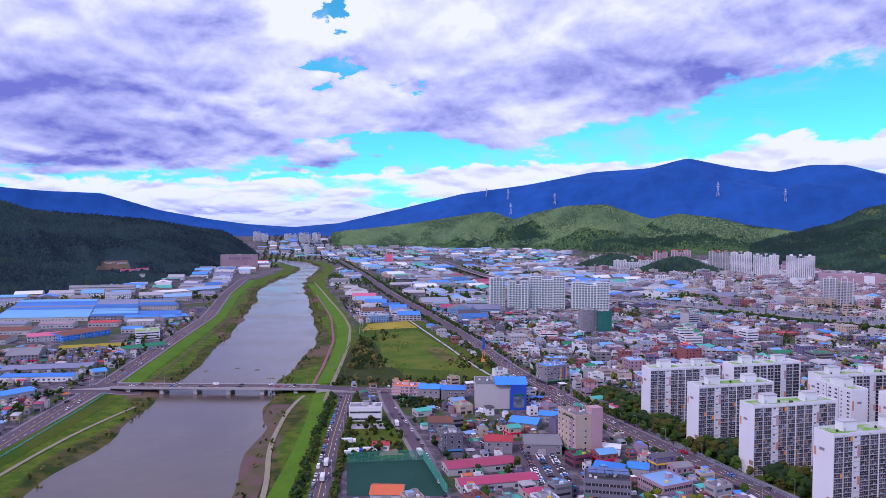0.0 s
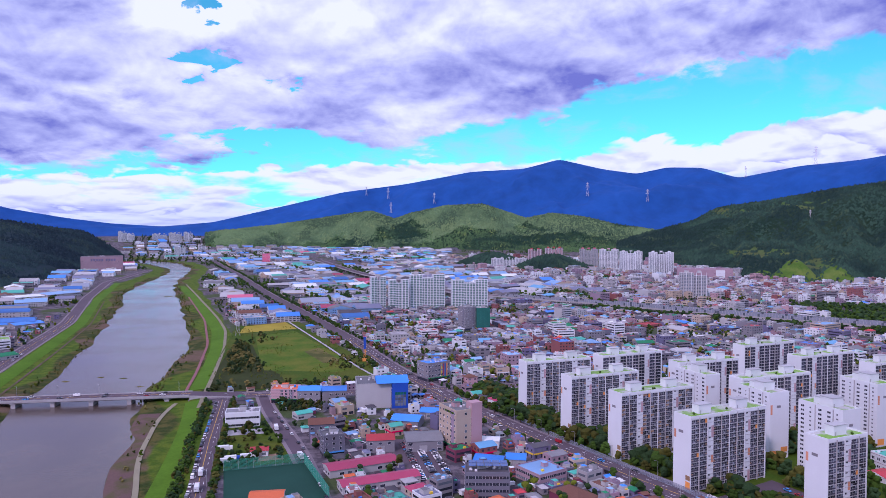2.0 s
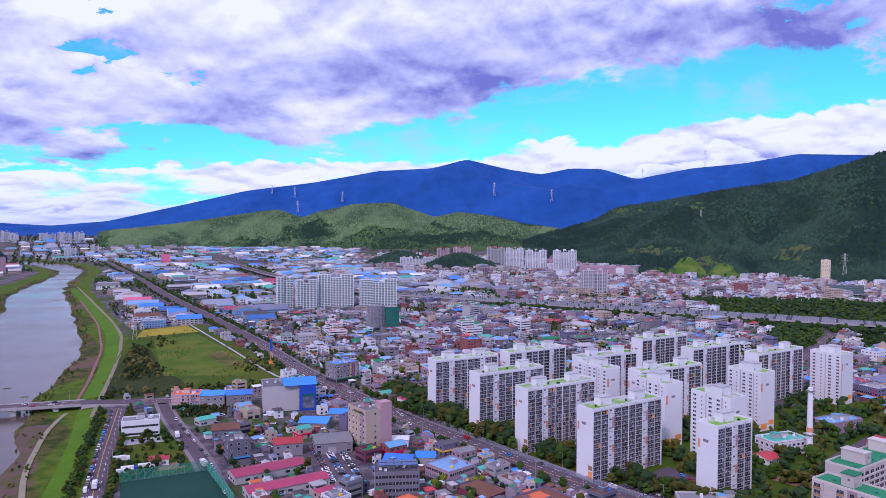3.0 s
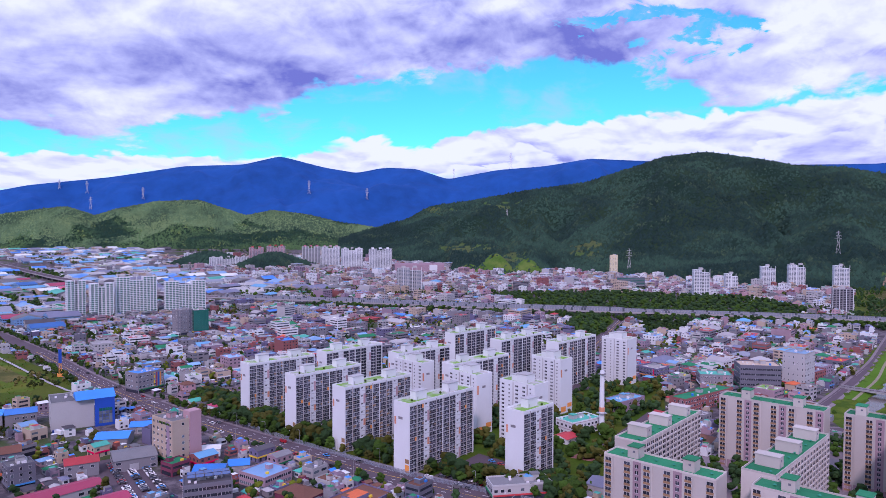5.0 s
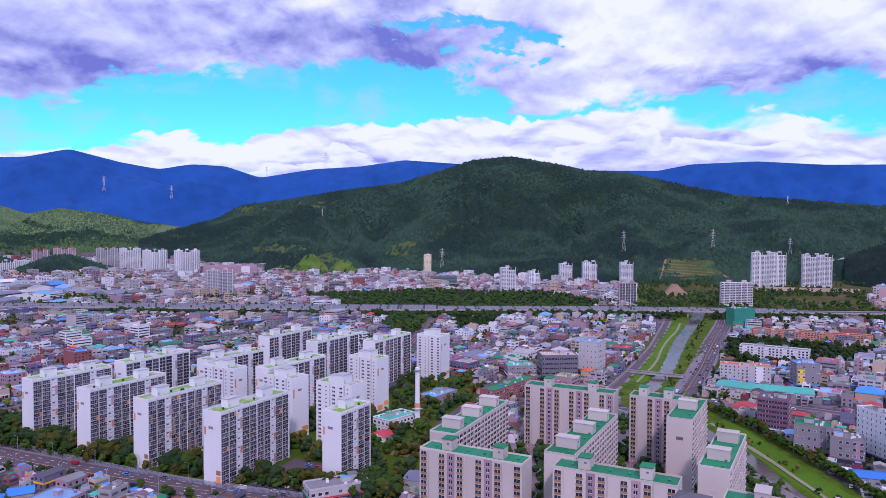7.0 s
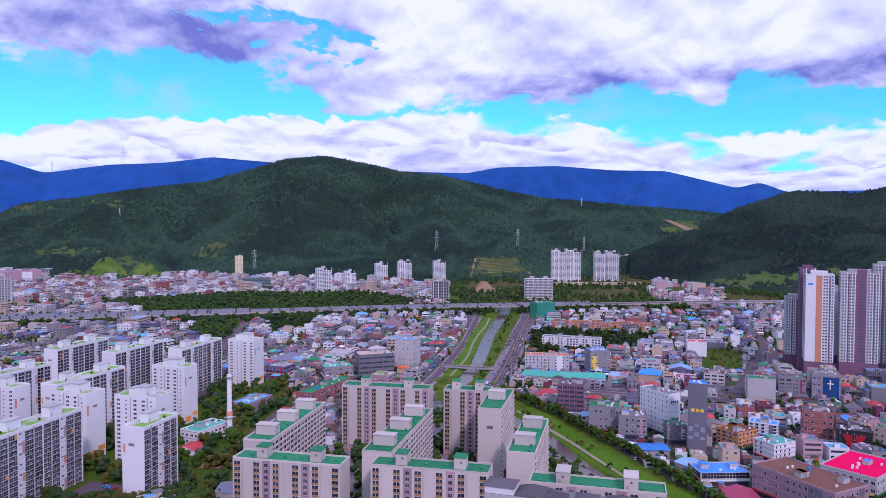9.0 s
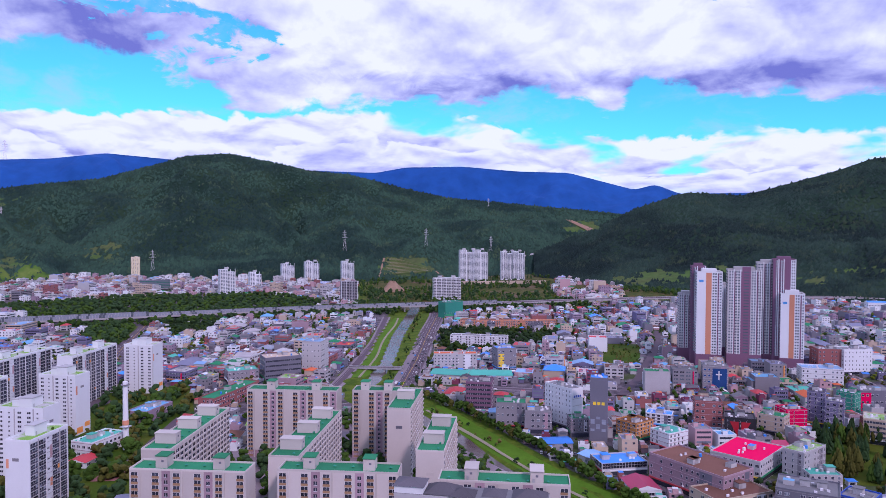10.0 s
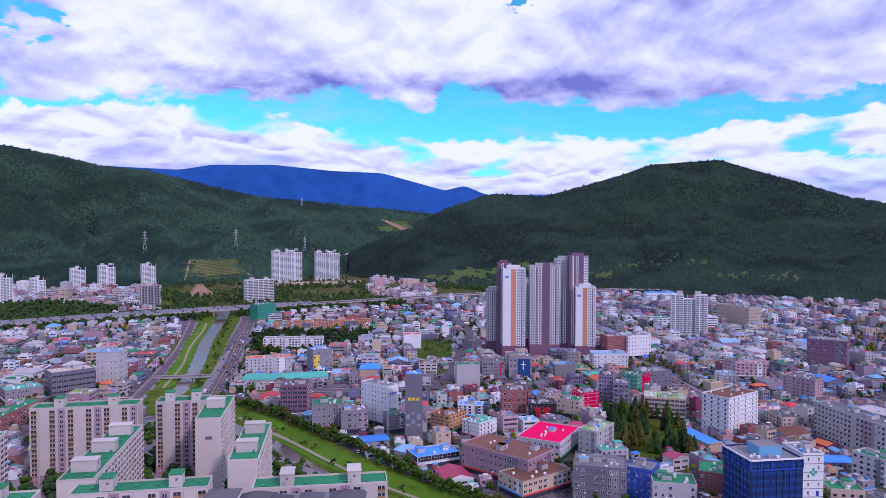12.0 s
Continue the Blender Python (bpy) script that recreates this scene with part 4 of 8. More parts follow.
def gallery_tower(x, y, yaw, w, d, h, floors=15):
    """White block that shows its small-windowed stair side and a blank gable."""
    plot(x, y, yaw, w, d, 12)
    t = thing("apartment_tower", x, y, yaw, "white apartment tower with small stairside windows and orange base marks", "apartment tower", "riverside apartment towers")
    fh = (h - 2.0) / floors
    s = Shape()
    s.box(0, w, 0, d, 0, h, "white_paint")
    part("wall", s, t)
    m, ln = faces(w, d)["side"]
    n = max(3, int(ln // 5.2))
    wm, small = window_mesh(2.1, 1.15, "plain"), window_mesh(1.0, 0.9, "plain")
    for i in range(n):
        for f in range(floors):
            part("window", wm if i % 3 != 1 else small, t, m=m @ pose((i + 0.5) * ln / n - 1.0, 0, 1.7 + f * fh))
    for i in (1, 3):
        stripe = Shape()
        stripe.box((i + 0.95) * ln / n, (i + 0.95) * ln / n + 0.5, -0.35, 0, 0, h, "off_white")
        part("pilaster", stripe, t, m=m)
    fm, fl = faces(w, d)["front"]
    mark(t, fm @ pose(fl * 0.35, 0, h - 9), 3.2, 1.5, "grey_wall", "number_bar")
    mark(t, fm @ pose(0.5, 0, h - 13), 1.5, 6.0, "orange_wall", "gable_stripe")
    mark(t, fm @ pose(1.0, 0, 1.2), fl * 0.4, 4.0, "orange_paint", "gable_stripe")
    mark(t, fm @ pose(fl * 0.6, 0, 4.0), fl * 0.35, 3.2, "orange_paint", "gable_stripe")
    parapet_roof(w, d, h, "roof_lawn", "white_paint", t)
    roof_plant("lift_house", w * 0.2, w * 0.8, d * 0.3, d * 0.3 + 8, h, h + 5.2, "white_paint", "off_white", t)
    roof_plant("lift_house", w * 0.25, w * 0.7, d * 0.3 + 8.5, d * 0.3 + 13, h, h + 4.0, "white_paint", "off_white", t)
    return t


def green_block(x, y, yaw, w, d, h, long="front", floors=15, plants=2, skip=(), number=False):
    """Off-white slab with a green coated roof; brown panelled windows along its long wall."""
    plot(x, y, yaw, w, d, 8)
    t = thing("apartment_block", x, y, yaw, "off-white apartment block with green coated roof and tan window panels", "apartment block", "green-roofed apartment blocks")
    fh = (h - 1.5) / floors
    s = Shape()
    s.box(0, w, 0, d, 0, h, "block_white")
    part("wall", s, t)
    tall = window_mesh(3.0, 2.45, "brown")
    small = window_mesh(1.1, 0.7, "plain")
    open_bay = window_mesh(3.3, 1.5, "plain")
    lit = window_mesh(1.5, 1.5, "plain")
    fs = faces(w, d)
    lo = 0 if "base" not in skip else 5
    for face in ("front", "side"):
        if face in skip:
            continue
        m, ln = fs[face]
        is_long = ln > 20
        if not is_long:
            mark(t, m @ pose(ln * 0.38, 0, h - 11), 3.6, 1.7, "dark_wall" if number else "block_white", "number_bar")
            continue
        n = max(4, round(ln / 4.6))
        bayw = ln / n
        for i in range(n):
            k = i % 4
            bx = i * bayw + (bayw - 3.2) / 2
            for f in range(lo, floors):
                z = 1.3 + f * fh
                if face == long:
                    if k in (0, 2):
                        part("window", tall, t, m=m @ pose(bx, 0, z - 0.5))
                    elif k == 3:
                        part("window", lit, t, m=m @ pose(bx + 0.8, -0.08, z + 0.1))
                else:
                    part("balcony_window", open_bay, t, m=m @ pose(bx, 0, z))
            if face == long and k == 3:
                strip = Shape()
                strip.box(i * bayw + 0.4, (i + 1) * bayw - 0.4, -0.08, 0, 0, h, "grey_pink")
                part("stair_strip", strip, t, "grey-pink stair strip", m=m)
            if i and (face != long or k == 1):
                fin = Shape()
                fin.box(i * bayw - 0.25, i * bayw + 0.25, -0.35, 0, 0, h, "block_white")
                part("pilaster", fin, t, m=m)
        if face != long:
            rail = Shape()
            rail.box(0, ln, -0.4, 0, 0, 0.65, "block_white")
            rail = rail.mesh("balcony_rail")
            for f in range(lo, floors):
                part("balcony_rail", rail, t, m=m @ pose(0, 0, 0.55 + f * fh))
        base = Shape()
        base.box(0, ln, -0.06, 0, 0, 4.6, "grey_pink")
        part("plinth", base, t, "grey-pink painted base", m=m)
    parapet_roof(w, d, h, "roof_green", "block_white", t, rim=0.8)
    ln = max(w, d)
    for k in range(plants):
        c = (k + 0.5) * ln / plants
        if d > w:
            b = roof_plant("stair_house", w * 0.25, w * 0.75, c - 2.5, c + 2.5, h, h + 5.0, "block_white", "roof_green", t)
        else:
            b = roof_plant("stair_house", c - 2.6, c + 2.6, d * 0.14, d * 0.86, h, h + 4.8, "block_white", "block_white", t)
        win = Shape()
        win.box(0, 1, -0.06, 0, 0, 0.9, "dark_wall")
        part("hatch", win, b, m=pose(c - 0.5, d * 0.14, h + 2.6) if d <= w else pose(w * 0.25, c, h + 2.6, 0, 0, -90))
    for k in range(int(ln // 8)):
        q = Shape()
        cx, cy = (w * 0.5, (k + 0.5) * 8) if d > w else ((k + 0.5) * 8, d * 0.25)
        q.tube(cx, cy, h, h + 0.7, 0.5, 0.5, "roof_green", 8)
        q.tube(cx, cy, h + 0.7, h + 1.1, 0.75, 0.2, "net_green", 8)
        part("roof_vent", q, t)
    return t


def windows_on(shape, m, ln, h, floors, glass="glass", dense=0.62, sill=0.9, wh=1.5, pitch=3.2, z0=0.0, rng=None):
    """Adds rows of framed windows for one wall to a shape: single, paired or slotted, with a few cooling boxes."""
    rng = rng or random.Random(int(ln * 10))
    fh = (h - z0) / floors
    n = max(1, int(ln // pitch))
    ww = pitch * dense
    form = rng.random()
    blind = [rng.random() < 0.14 for _ in range(n)]
    for i in range(n):
        for f in range(floors):
            if rng.random() < 0.05 or (blind[i] and n > 3):
                continue
            x = (i + 0.5) * ln / n - ww / 2
            z = z0 + f * fh + sill * fh / 3.3
            hh = min(wh, fh * 0.6)
            parts_of = ((0, ww),) if form < 0.4 else ((0, ww * 0.44), (ww * 0.56, ww)) if form < 0.75 else ((0, ww * 0.7),)
            for u, v in parts_of:
                pane = glass if rng.random() < 0.78 else "glass_light"
                shape.box(x + u - 0.08, x + v + 0.08, -0.05, 0.02, z - 0.08, z + hh + 0.08, "frame_white", bottom=False, at=m)
                shape.box(x + u, x + v, -0.09, 0.0, z, z + hh, pane, bottom=False, at=m)
            if rng.random() < 0.08:
                shape.box(x + ww, x + ww + 0.8, -0.45, -0.02, z - 0.5, z + 0.1, "frame_white", at=m)


def ledges_on(shape, m, ln, h, floors, tone, z0):
    """Thin floor ledges and a corner strip that break up a wall."""
    fh = (h - z0) / floors
    for f in range(1, floors + 1):
        shape.box(0.02, ln - 0.02, -0.14, 0.0, z0 + f * fh - 0.3, z0 + f * fh - 0.06, tone, at=m)


def fence(label, line, height, material, name="fence", step=4.0):
    """Posts with a net or sheet between them."""
    t = thing(name, 0, 0, 0, label, "fence")
    net = Shape()
    post = Shape()
    post.tube(0, 0, 0, height + 0.2, 0.07, 0.07, "steel", 6)
    pm = post.mesh("post")
    for (ax, ay), (bx, by) in zip(line, line[1:]):
        n = max(1, int(math.hypot(bx - ax, by - ay) / step))
        for k in range(n):
            u, v = k / n, (k + 1) / n
            p, q = (ax + (bx - ax) * u, ay + (by - ay) * u), (ax + (bx - ax) * v, ay + (by - ay) * v)
            part("post", pm, t, m=pose(*p, 0))
            for r in range(int(height / 0.5) + 1):
                net.bar((*p, 0.1 + r * 0.5), (*q, 0.1 + r * 0.5), 0.09, material)
    part("net", net, t, kind="stuff")


def building(name, label, x, y, yaw, w, d, h, wall="off_white", roof="roof_grey", floors=0, category="building", glass="glass", dense=0.55, pitch=3.4, shops=True, plants=1, rim=0.8, group="town buildings", bands=False, box="off_white", mull="frame_white", plain=False):
    """A flat-roofed town building: walls, framed windows, parapet roof, stair house, shop front and roof clutter."""
    plot(x, y, yaw, w, d)
    t = thing(name, x, y, yaw, label, category, group)
    floors = floors or max(1, round(h / 3.4))
    rng = random.Random(int(x * 13 + y * 7 + h))
    s = Shape()
    s.box(0, w, 0, d, 0, h, wall)
    part("wall", s, t)
    lined, accent = rng.random() < 0.45 and not plain, rng.random() < 0.45 and not plain
    tone = rng.choice(("grey_pink", "off_white", "dark_wall", "grey_wall"))
    strip = rng.choice(("grey_pink", "dark_wall", "white_paint", "mauve_wall", "grey_wall"))
    for face in ("front", "side", "right"):
        m, ln = faces(w, d)[face]
        q = Shape()
        z0 = 3.6 if shops and floors > 1 else 0.0
        if lined and not bands:
            ledges_on(q, m, ln, h, max(1, floors - (1 if z0 else 0)), tone, z0)
        if accent and ln > 12 and not bands:
            q.box(ln * 0.70, ln * 0.86, -0.035, 0.0, z0, h - 0.1, strip, bottom=False, at=m)
        if bands:
            fh = (h - z0) / floors
            for f in range(floors):
                q.box(0.6, ln - 0.6, -0.08, 0, z0 + f * fh + 0.9, z0 + f * fh + 2.3, glass, bottom=False, at=m)
                for i in range(1, int(ln // 1.8)):
                    q.box(i * 1.8, i * 1.8 + 0.1, -0.13, -0.06, z0 + f * fh + 0.9, z0 + f * fh + 2.3, mull, bottom=False, at=m)
        elif not plain or face == "side":
            windows_on(q, m, ln, h, max(1, floors - (1 if z0 else 0)), glass, dense, pitch=pitch, z0=z0, rng=rng)
        part("glazing", q, t, kind="stuff")
    if shops and floors > 1 and face:
        for face in ("front", "side"):
            m, ln = faces(w, d)[face]
            q = Shape()
            q.box(0.5, ln - 0.5, -0.1, 0, 0.2, 2.7, "glass")
            q.box(0.3, ln - 0.3, -0.5, 0, 2.8, 3.6, rng.choice(("sign_blue", "roof_red", "white_paint", "roof_green", "dark_wall", "yellow_paint")))
            part("shop_front", q, t, "shop windows under a coloured fascia board", m=m)
    parapet_roof(w, d, h, roof, wall, t, rim=rim)
    for k in range(plants):
        cx = w * (0.2 + 0.6 * rng.random())
        a, b = min(4.5, w * 0.3), min(4, d * 0.3)
        roof_plant("stair_house", cx - a / 2, cx + a / 2, d * 0.45, d * 0.45 + b, h, h + 3.0, box, roof, t)
    clutter = Shape()
    for k in range(7):
        cx, cy = w * (0.08 + 0.76 * rng.random()), d * (0.08 + 0.76 * rng.random())
        if k == 6 and w > 14:
            clutter.box(cx, min(cx + 5, w - 0.6), cy, min(cy + 3.5, d - 0.6), h, h + 2.4, "off_white", rng.choice(("sky_paint", "roof_green", "roof_blue", "roof_grey")))
        elif k == 0:
            clutter.tube(cx, cy, h, h + 1.8, 0.9, 0.9, rng.choice(("roof_blue", "steel", "steel", "frame_white")), 10)
        else:
            clutter.box(cx, cx + 1.4, cy, cy + 0.8, h, h + 1.2, "frame_white")
    part("roof_plant", clutter, t, "water tank and cooling units", kind="stuff")
    return t


def shed(name, label, x, y, yaw, w, d, h, roof="roof_blue", wall="off_white", rise=2.2, along="x", group="sheds and workshops", z=0.0):
    """A pitched metal shed with ribs, gutters, windows and a roller door."""
    plot(x, y, yaw, w, d)
    t = thing(name, x, y, yaw, label, "shed", group, z=z)
    s, r = Shape(), Shape()
    s.box(0, w, 0, d, 0, h - rise, wall)
    for face in ("front", "side"):
        m, ln = faces(w, d)[face]
        windows_on(s, m, ln, h - rise, 1 if h < 9 else 2, "glass", 0.6, pitch=4.5)
    part("wall", s, t)
    if along == "x":
        r.gable(-0.5, w + 0.5, -0.6, d + 0.6, h - rise, h, roof, wall)
    else:
        q = Shape()
        q.gable(-0.5, d + 0.5, -0.6, w + 0.6, h - rise, h, roof, wall)
        r.names, r.m, r.f = q.names, q.m, q.f
        r.v = [(w - b, a, c) for a, b, c in q.v]
    part("roof", r, t)
    q = Shape()
    q.box(w * 0.35, w * 0.35 + min(5, w * 0.3), -0.08, 0, 0, min(4.2, h - rise - 0.5), "steel")
    part("roller_door", q, t)
    return t


def high_rise(x, y, w, h, style):
    """A slim high-rise: purple-brown base, white shaft with window columns, painted stripes, stepped crown."""
    yaw = -math.degrees(math.atan2(x, y)) + 5
    d = 20.0
    plot(x, y, yaw, w, d, 5)
    words = {"pale": "white high-rise with purple-brown base", "purple": "purple-brown high-rise with pale window lines", "orange": "white high-rise with a salmon orange stripe", "split": "white high-rise with a purple-brown central column", "purple_white": "purple-brown high-rise with a white edge"}
    t = thing("high_rise", x, y, yaw, words[style], "high-rise", "high-rise cluster")
    main = "purple_brown" if style.startswith("purple") else "white_paint" if style == "orange" else "off_white"
    floors = round(h / 2.9)
    fh = h / floors
    s = Shape()
    s.box(0, w, 0, d, 14, h, main)
    part("shaft", s, t)
    s = Shape()
    s.box(-0.3, w + 0.3, -0.3, d, 0, 14, "purple_brown")
    part("base", s, t, "purple-brown clad base")
    strips = {"pale": ((0.05, 0.3), (0.4, 0.6), (0.7, 0.95)), "purple": ((0.1, 0.35), (0.65, 0.9)), "orange": ((0.62, 0.78), (0.82, 0.97)), "split": ((0.04, 0.16), (0.22, 0.36), (0.70, 0.82), (0.86, 0.97)), "purple_white": ((0.1, 0.22), (0.3, 0.45), (0.82, 0.97))}[style]
    for a, b in strips:
        q = Shape()
        for f in range(5, floors):
            q.box(a * w, b * w, -0.12, 0, f * fh + 0.7, f * fh + 2.0, "glass_light", bottom=False)
        part("window_column", q, t, kind="stuff")
        q = Shape()
        q.box(b * w, b * w + 0.9, -0.6, 0, 14, h + 1, "white_paint")
        part("pier", q, t)
        q = Shape()
        q.box(b * w + 0.9, min(w, b * w + 2.0), -0.2, 0, 14, h - 1, "purple_brown")
        q.box((a + b) / 2 * w - 0.3, (a + b) / 2 * w + 0.3, -0.5, 0, 14, h, "white_paint")
        part("recess", q, t, "purple-brown recess between piers")
    m, ln = faces(w, d)["side"]
    q = Shape()
    for f in range(5, floors):
        for a in (0.15, 0.6):
            q.box(a * ln, a * ln + 4.5, -0.12, 0, f * fh + 0.7, f * fh + 2.1, "glass_light", bottom=False, at=m)
    part("side_glazing", q, t, kind="stuff")
    if style == "orange":
        mark(t, pose(w * 0.36, -0.01, 14), w * 0.22, h - 14.5, "orange_wall", "painted_stripe")
        mark(t, pose(w * 0.08, -0.01, h - 10), w * 0.18, 2.2, "sign_blue", "sign")
    if style == "split":
        mark(t, pose(w * 0.42, -0.02, 14), w * 0.25, h - 10, "purple_brown", "painted_stripe")
        q = Shape()
        for f in range(5, floors):
            q.box(w * 0.47, w * 0.62, -0.16, -0.07, f * fh + 0.8, f * fh + 1.9, "glass_light", bottom=False)
        part("stair_window_column", q, t, kind="stuff")
    if style == "purple_white":
        mark(t, pose(w * 0.78, -0.02, 14), w * 0.22, h - 14, "white_paint", "painted_stripe")
    q = Shape()
    q.box(w * 0.2, w * 0.8, d * 0.3, d * 0.8, h, h + 3.5, main)
    part("roof_house", q, t)
    q = Shape()
    q.tray(0, w, 0, d, h, h + 1.0, 0.4, main, "roof_grey")
    part("roof", q, t)
    return t

# riverside towers: near corner, turn, length, depth, height
balcony_tower(151.5, 507.8, 12, 57, 13.0, 41.0)
balcony_tower(166.8, 453, 14, 57, 13.0, 41.0)
balcony_tower(180.7, 403.1, 14, 57.5, 13.0, 41.0)
balcony_tower(195.7, 347.2, 15.5, 57.3, 13.0, 41.0)
balcony_tower(240.7, 299.4, 13.5, 28, 13.0, 41.0)
balcony_tower(218.6, 523.6, 14.5, 60, 13.0, 41.0, single=False)
balcony_tower(265, 487.8, 11, 57, 13.0, 41.0, single=False)
balcony_tower(279.3, 428.9, 12, 62, 13.0, 41.0, single=False)
balcony_tower(358.6, 549.2, 15.5, 62, 13.0, 41.0, single=False)
balcony_tower(372.6, 495.6, 14.5, 62, 13.0, 41.0, single=False)
balcony_tower(408.4, 460.6, 15, 62, 13.0, 41.0, single=False)
gallery_tower(261.5, 445, 11.9, 12.4, 32, 41.0)
gallery_tower(272.2, 389.7, 9, 15, 29, 41.0)
gallery_tower(286.4, 345.5, 13.4, 14.9, 29, 41.0)
gallery_tower(357, 400.3, 11.1, 15, 28, 41.0)
gallery_tower(471.4, 440.1, 15, 17, 26, 41.0)
# green-roofed blocks
green_block(252.7, 226.2, 17, 73, 14, 42.0, "side", plants=3, number=False)
green_block(265.1, 166.6, 15, 78, 14, 42.0, "side", plants=3, number=False)
green_block(357.4, 152.4, 14, 50, 13.5, 42.0, "side", plants=1, number=True)
green_block(294.8, 109.2, 13.5, 58, 13, 42.0, "side", plants=2, number=False)
green_block(240.4, 176.7, 16, 12, 50, 42.0, "side", skip=('base',))
green_block(379.2, 211, 16, 13, 57, 42.0, "side", skip=())
green_block(261.9, 117.2, 16, 12, 51, 42.0, "side", skip=('base',))
green_block(392.8, 175.5, 16, 13, 29, 42.0, "side", skip=())
green_block(261.2, 99.3, -76.2, 52.7, 12.0, 42.0, "front", skip=("base",))
# along the river road
HOTEL = (18.5, 23.1, 26.4)
hotel = building("hotel", "seven-storey cream hotel with pink corner and roof pavilion", 83.4, 433.9, 19.2, 18.5, 23.1, 26.4, wall="cream", roof="roof_grey", floors=7, category="hotel", pitch=4.2, dense=0.35, box="pink_wall", plants=1)
building("showroom", "pale grey showroom beside a cobalt blue corner", 26.2, 552.3, -0.6, 27.2, 30, 18.9, wall="off_white", roof="roof_grey", floors=3, dense=0.3, pitch=6, shops=False, plain=True)
building("factory_office", "four-storey pink-grey factory office with orange roof", -42.1, 581.4, -8.0, 21.6, 16, 10.9, wall="pink_wall", roof="roof_orange", floors=4)
shed("factory_hall", "pale grey factory hall with bright blue metal roof", -20.6, 578.2, -7.1, 18.5, 18, 12.3, roof="roof_blue", wall="grey_wall")
shed("factory_hall", "pale grey factory hall with sky blue metal roof", -0.8, 573.7, -1.8, 19.5, 18, 12.3, roof="roof_blue", wall="grey_wall")
building("office", "two-storey white office with tall dark windows", -69.0, 514.8, 2.3, 24.0, 13, 10.2, wall="white_paint", roof="roof_grey", floors=2, shops=False, bands=True, mull="white_paint")
shed("house", "dark brown house with steep dormered roof", -9.7, 480.6, 1.0, 17.0, 12, 12.2, roof="roof_brown", wall="dark_wall", rise=3)
building("shop_house", "dark grey two-storey shop house", 0.2, 437.9, 12.2, 13.3, 12, 13.3, wall="dark_wall", roof="roof_grey")
shed("house", "grey brick house with red tiled roof", 27.5, 443.5, -1.3, 17.4, 12, 10.4, roof="roof_red", wall="grey_wall", rise=2.6)
shed("market_hall", "long low hall with magenta metal roof", 3.8, 401.4, 16.7, 42.2, 14, 6.0, roof="roof_magenta", rise=1.6)
shed("market_hall", "long low hall with magenta metal roof", 10.2, 375.3, 13.8, 44.9, 12, 6.0, roof="roof_magenta", rise=1.6)
shed("garage_hall", "raised car workshop with broad grey roof", 52.4, 440.0, -1.5, 23.5, 22, 9.0, roof="roof_grey", wall="grey_wall", rise=2)
shed("workshop", "grey workshop with bright blue curved roof", 47.4, 495.6, -21.2, 20.2, 18, 8.0, roof="roof_blue", wall="grey_wall")
shed("workshop", "small workshop with bright blue roof", 71.4, 517.4, -20.0, 13.7, 14, 7.0, roof="roof_blue", wall="grey_wall")
solar = building("office", "dark grey office with solar panels on its roof", 73.5, 357.8, -11.0, 23.5, 16, 14.2, wall="dark_wall", roof="roof_dark", floors=4, bands=True, shops=False)
shed("workshop", "workshop with bright blue metal roof", 87.9, 404.4, -26.6, 17.2, 14, 7.0, roof="roof_blue", wall="grey_wall")
shed("workshop", "small workshop with bright blue metal roof", 108.0, 404.0, -18.1, 11.6, 12, 7.0, roof="roof_blue", wall="off_white")
shed("store_shed", "white metal store shed", 100.3, 442.5, -18.6, 12.6, 10, 6.0, roof="white_paint", wall="white_paint", rise=1.2)
building("sports_hall", "broad low grey hall with wide flat roof at the hill foot", 952, 1775, -29, 142, 50, 26, wall="grey_pink", roof="roof_slate", floors=2, dense=0.1, pitch=12, shops=False, plants=1, rim=2.5, category="hall")
building("glass_office", "low office of dark green glass on a pale base", 1200, 1155, -47, 62, 24, 21, wall="dark_wall", roof="roof_dark", floors=5, bands=True, glass="glass_green", mull="net_green", category="office")
building("cream_tower", "slim cream tower above the hill-foot houses", 1452, 1426, -46, 22, 16, 56, wall="pale_cream", roof="off_white", floors=16, pitch=4.0, dense=0.35, shops=False, box="pale_cream", category="tower")
building("office_tower", "slim office tower with dark green glass", 208.7, 940.2, 2.1, 19.1, 18, 30.5, wall="glass_green", roof="roof_grey", floors=9, bands=True, glass="glass_green", mull="net_green")
building("office_tower", "plain grey concrete office tower", 191.9, 939.8, 21.9, 18.8, 18, 32.0, wall="grey_wall", roof="roof_grey", floors=9, dense=0.3)
stripes = building("car_showroom", "grey-purple building with blue roof and yellow stripes", 95.4, 636.3, 26.0, 25.1, 18, 16.6, wall="grey_wall", roof="roof_blue", floors=4)
# old town east
hospital = building("hospital", "tall white hospital with blank side walls", 488.7, 85.8, -35.1, 10.9, 27.5, 29.9, wall="white_paint", roof="roof_grey", floors=9, dense=0.25, category="hospital", plain=True)
slim = building("slim_tower", "slender dark grey tower with blue cap and pale chequers", 466.4, 69.9, -84.0, 11.5, 12, 43.9, wall="dark_wall", roof="roof_blue", floors=12, dense=0.07, shops=False, plants=0, plain=True)
building("shop_block", "dark purple curved shop block", 509.1, 171.0, -78.6, 19.7, 20, 24.0, wall="purple_brown", roof="roof_dark", floors=6, bands=True)
building("shop_house", "grey shop house with green roof coating", 476.3, 137.3, -75.8, 21.1, 15, 18.8, wall="grey_wall", roof="roof_green", floors=4)
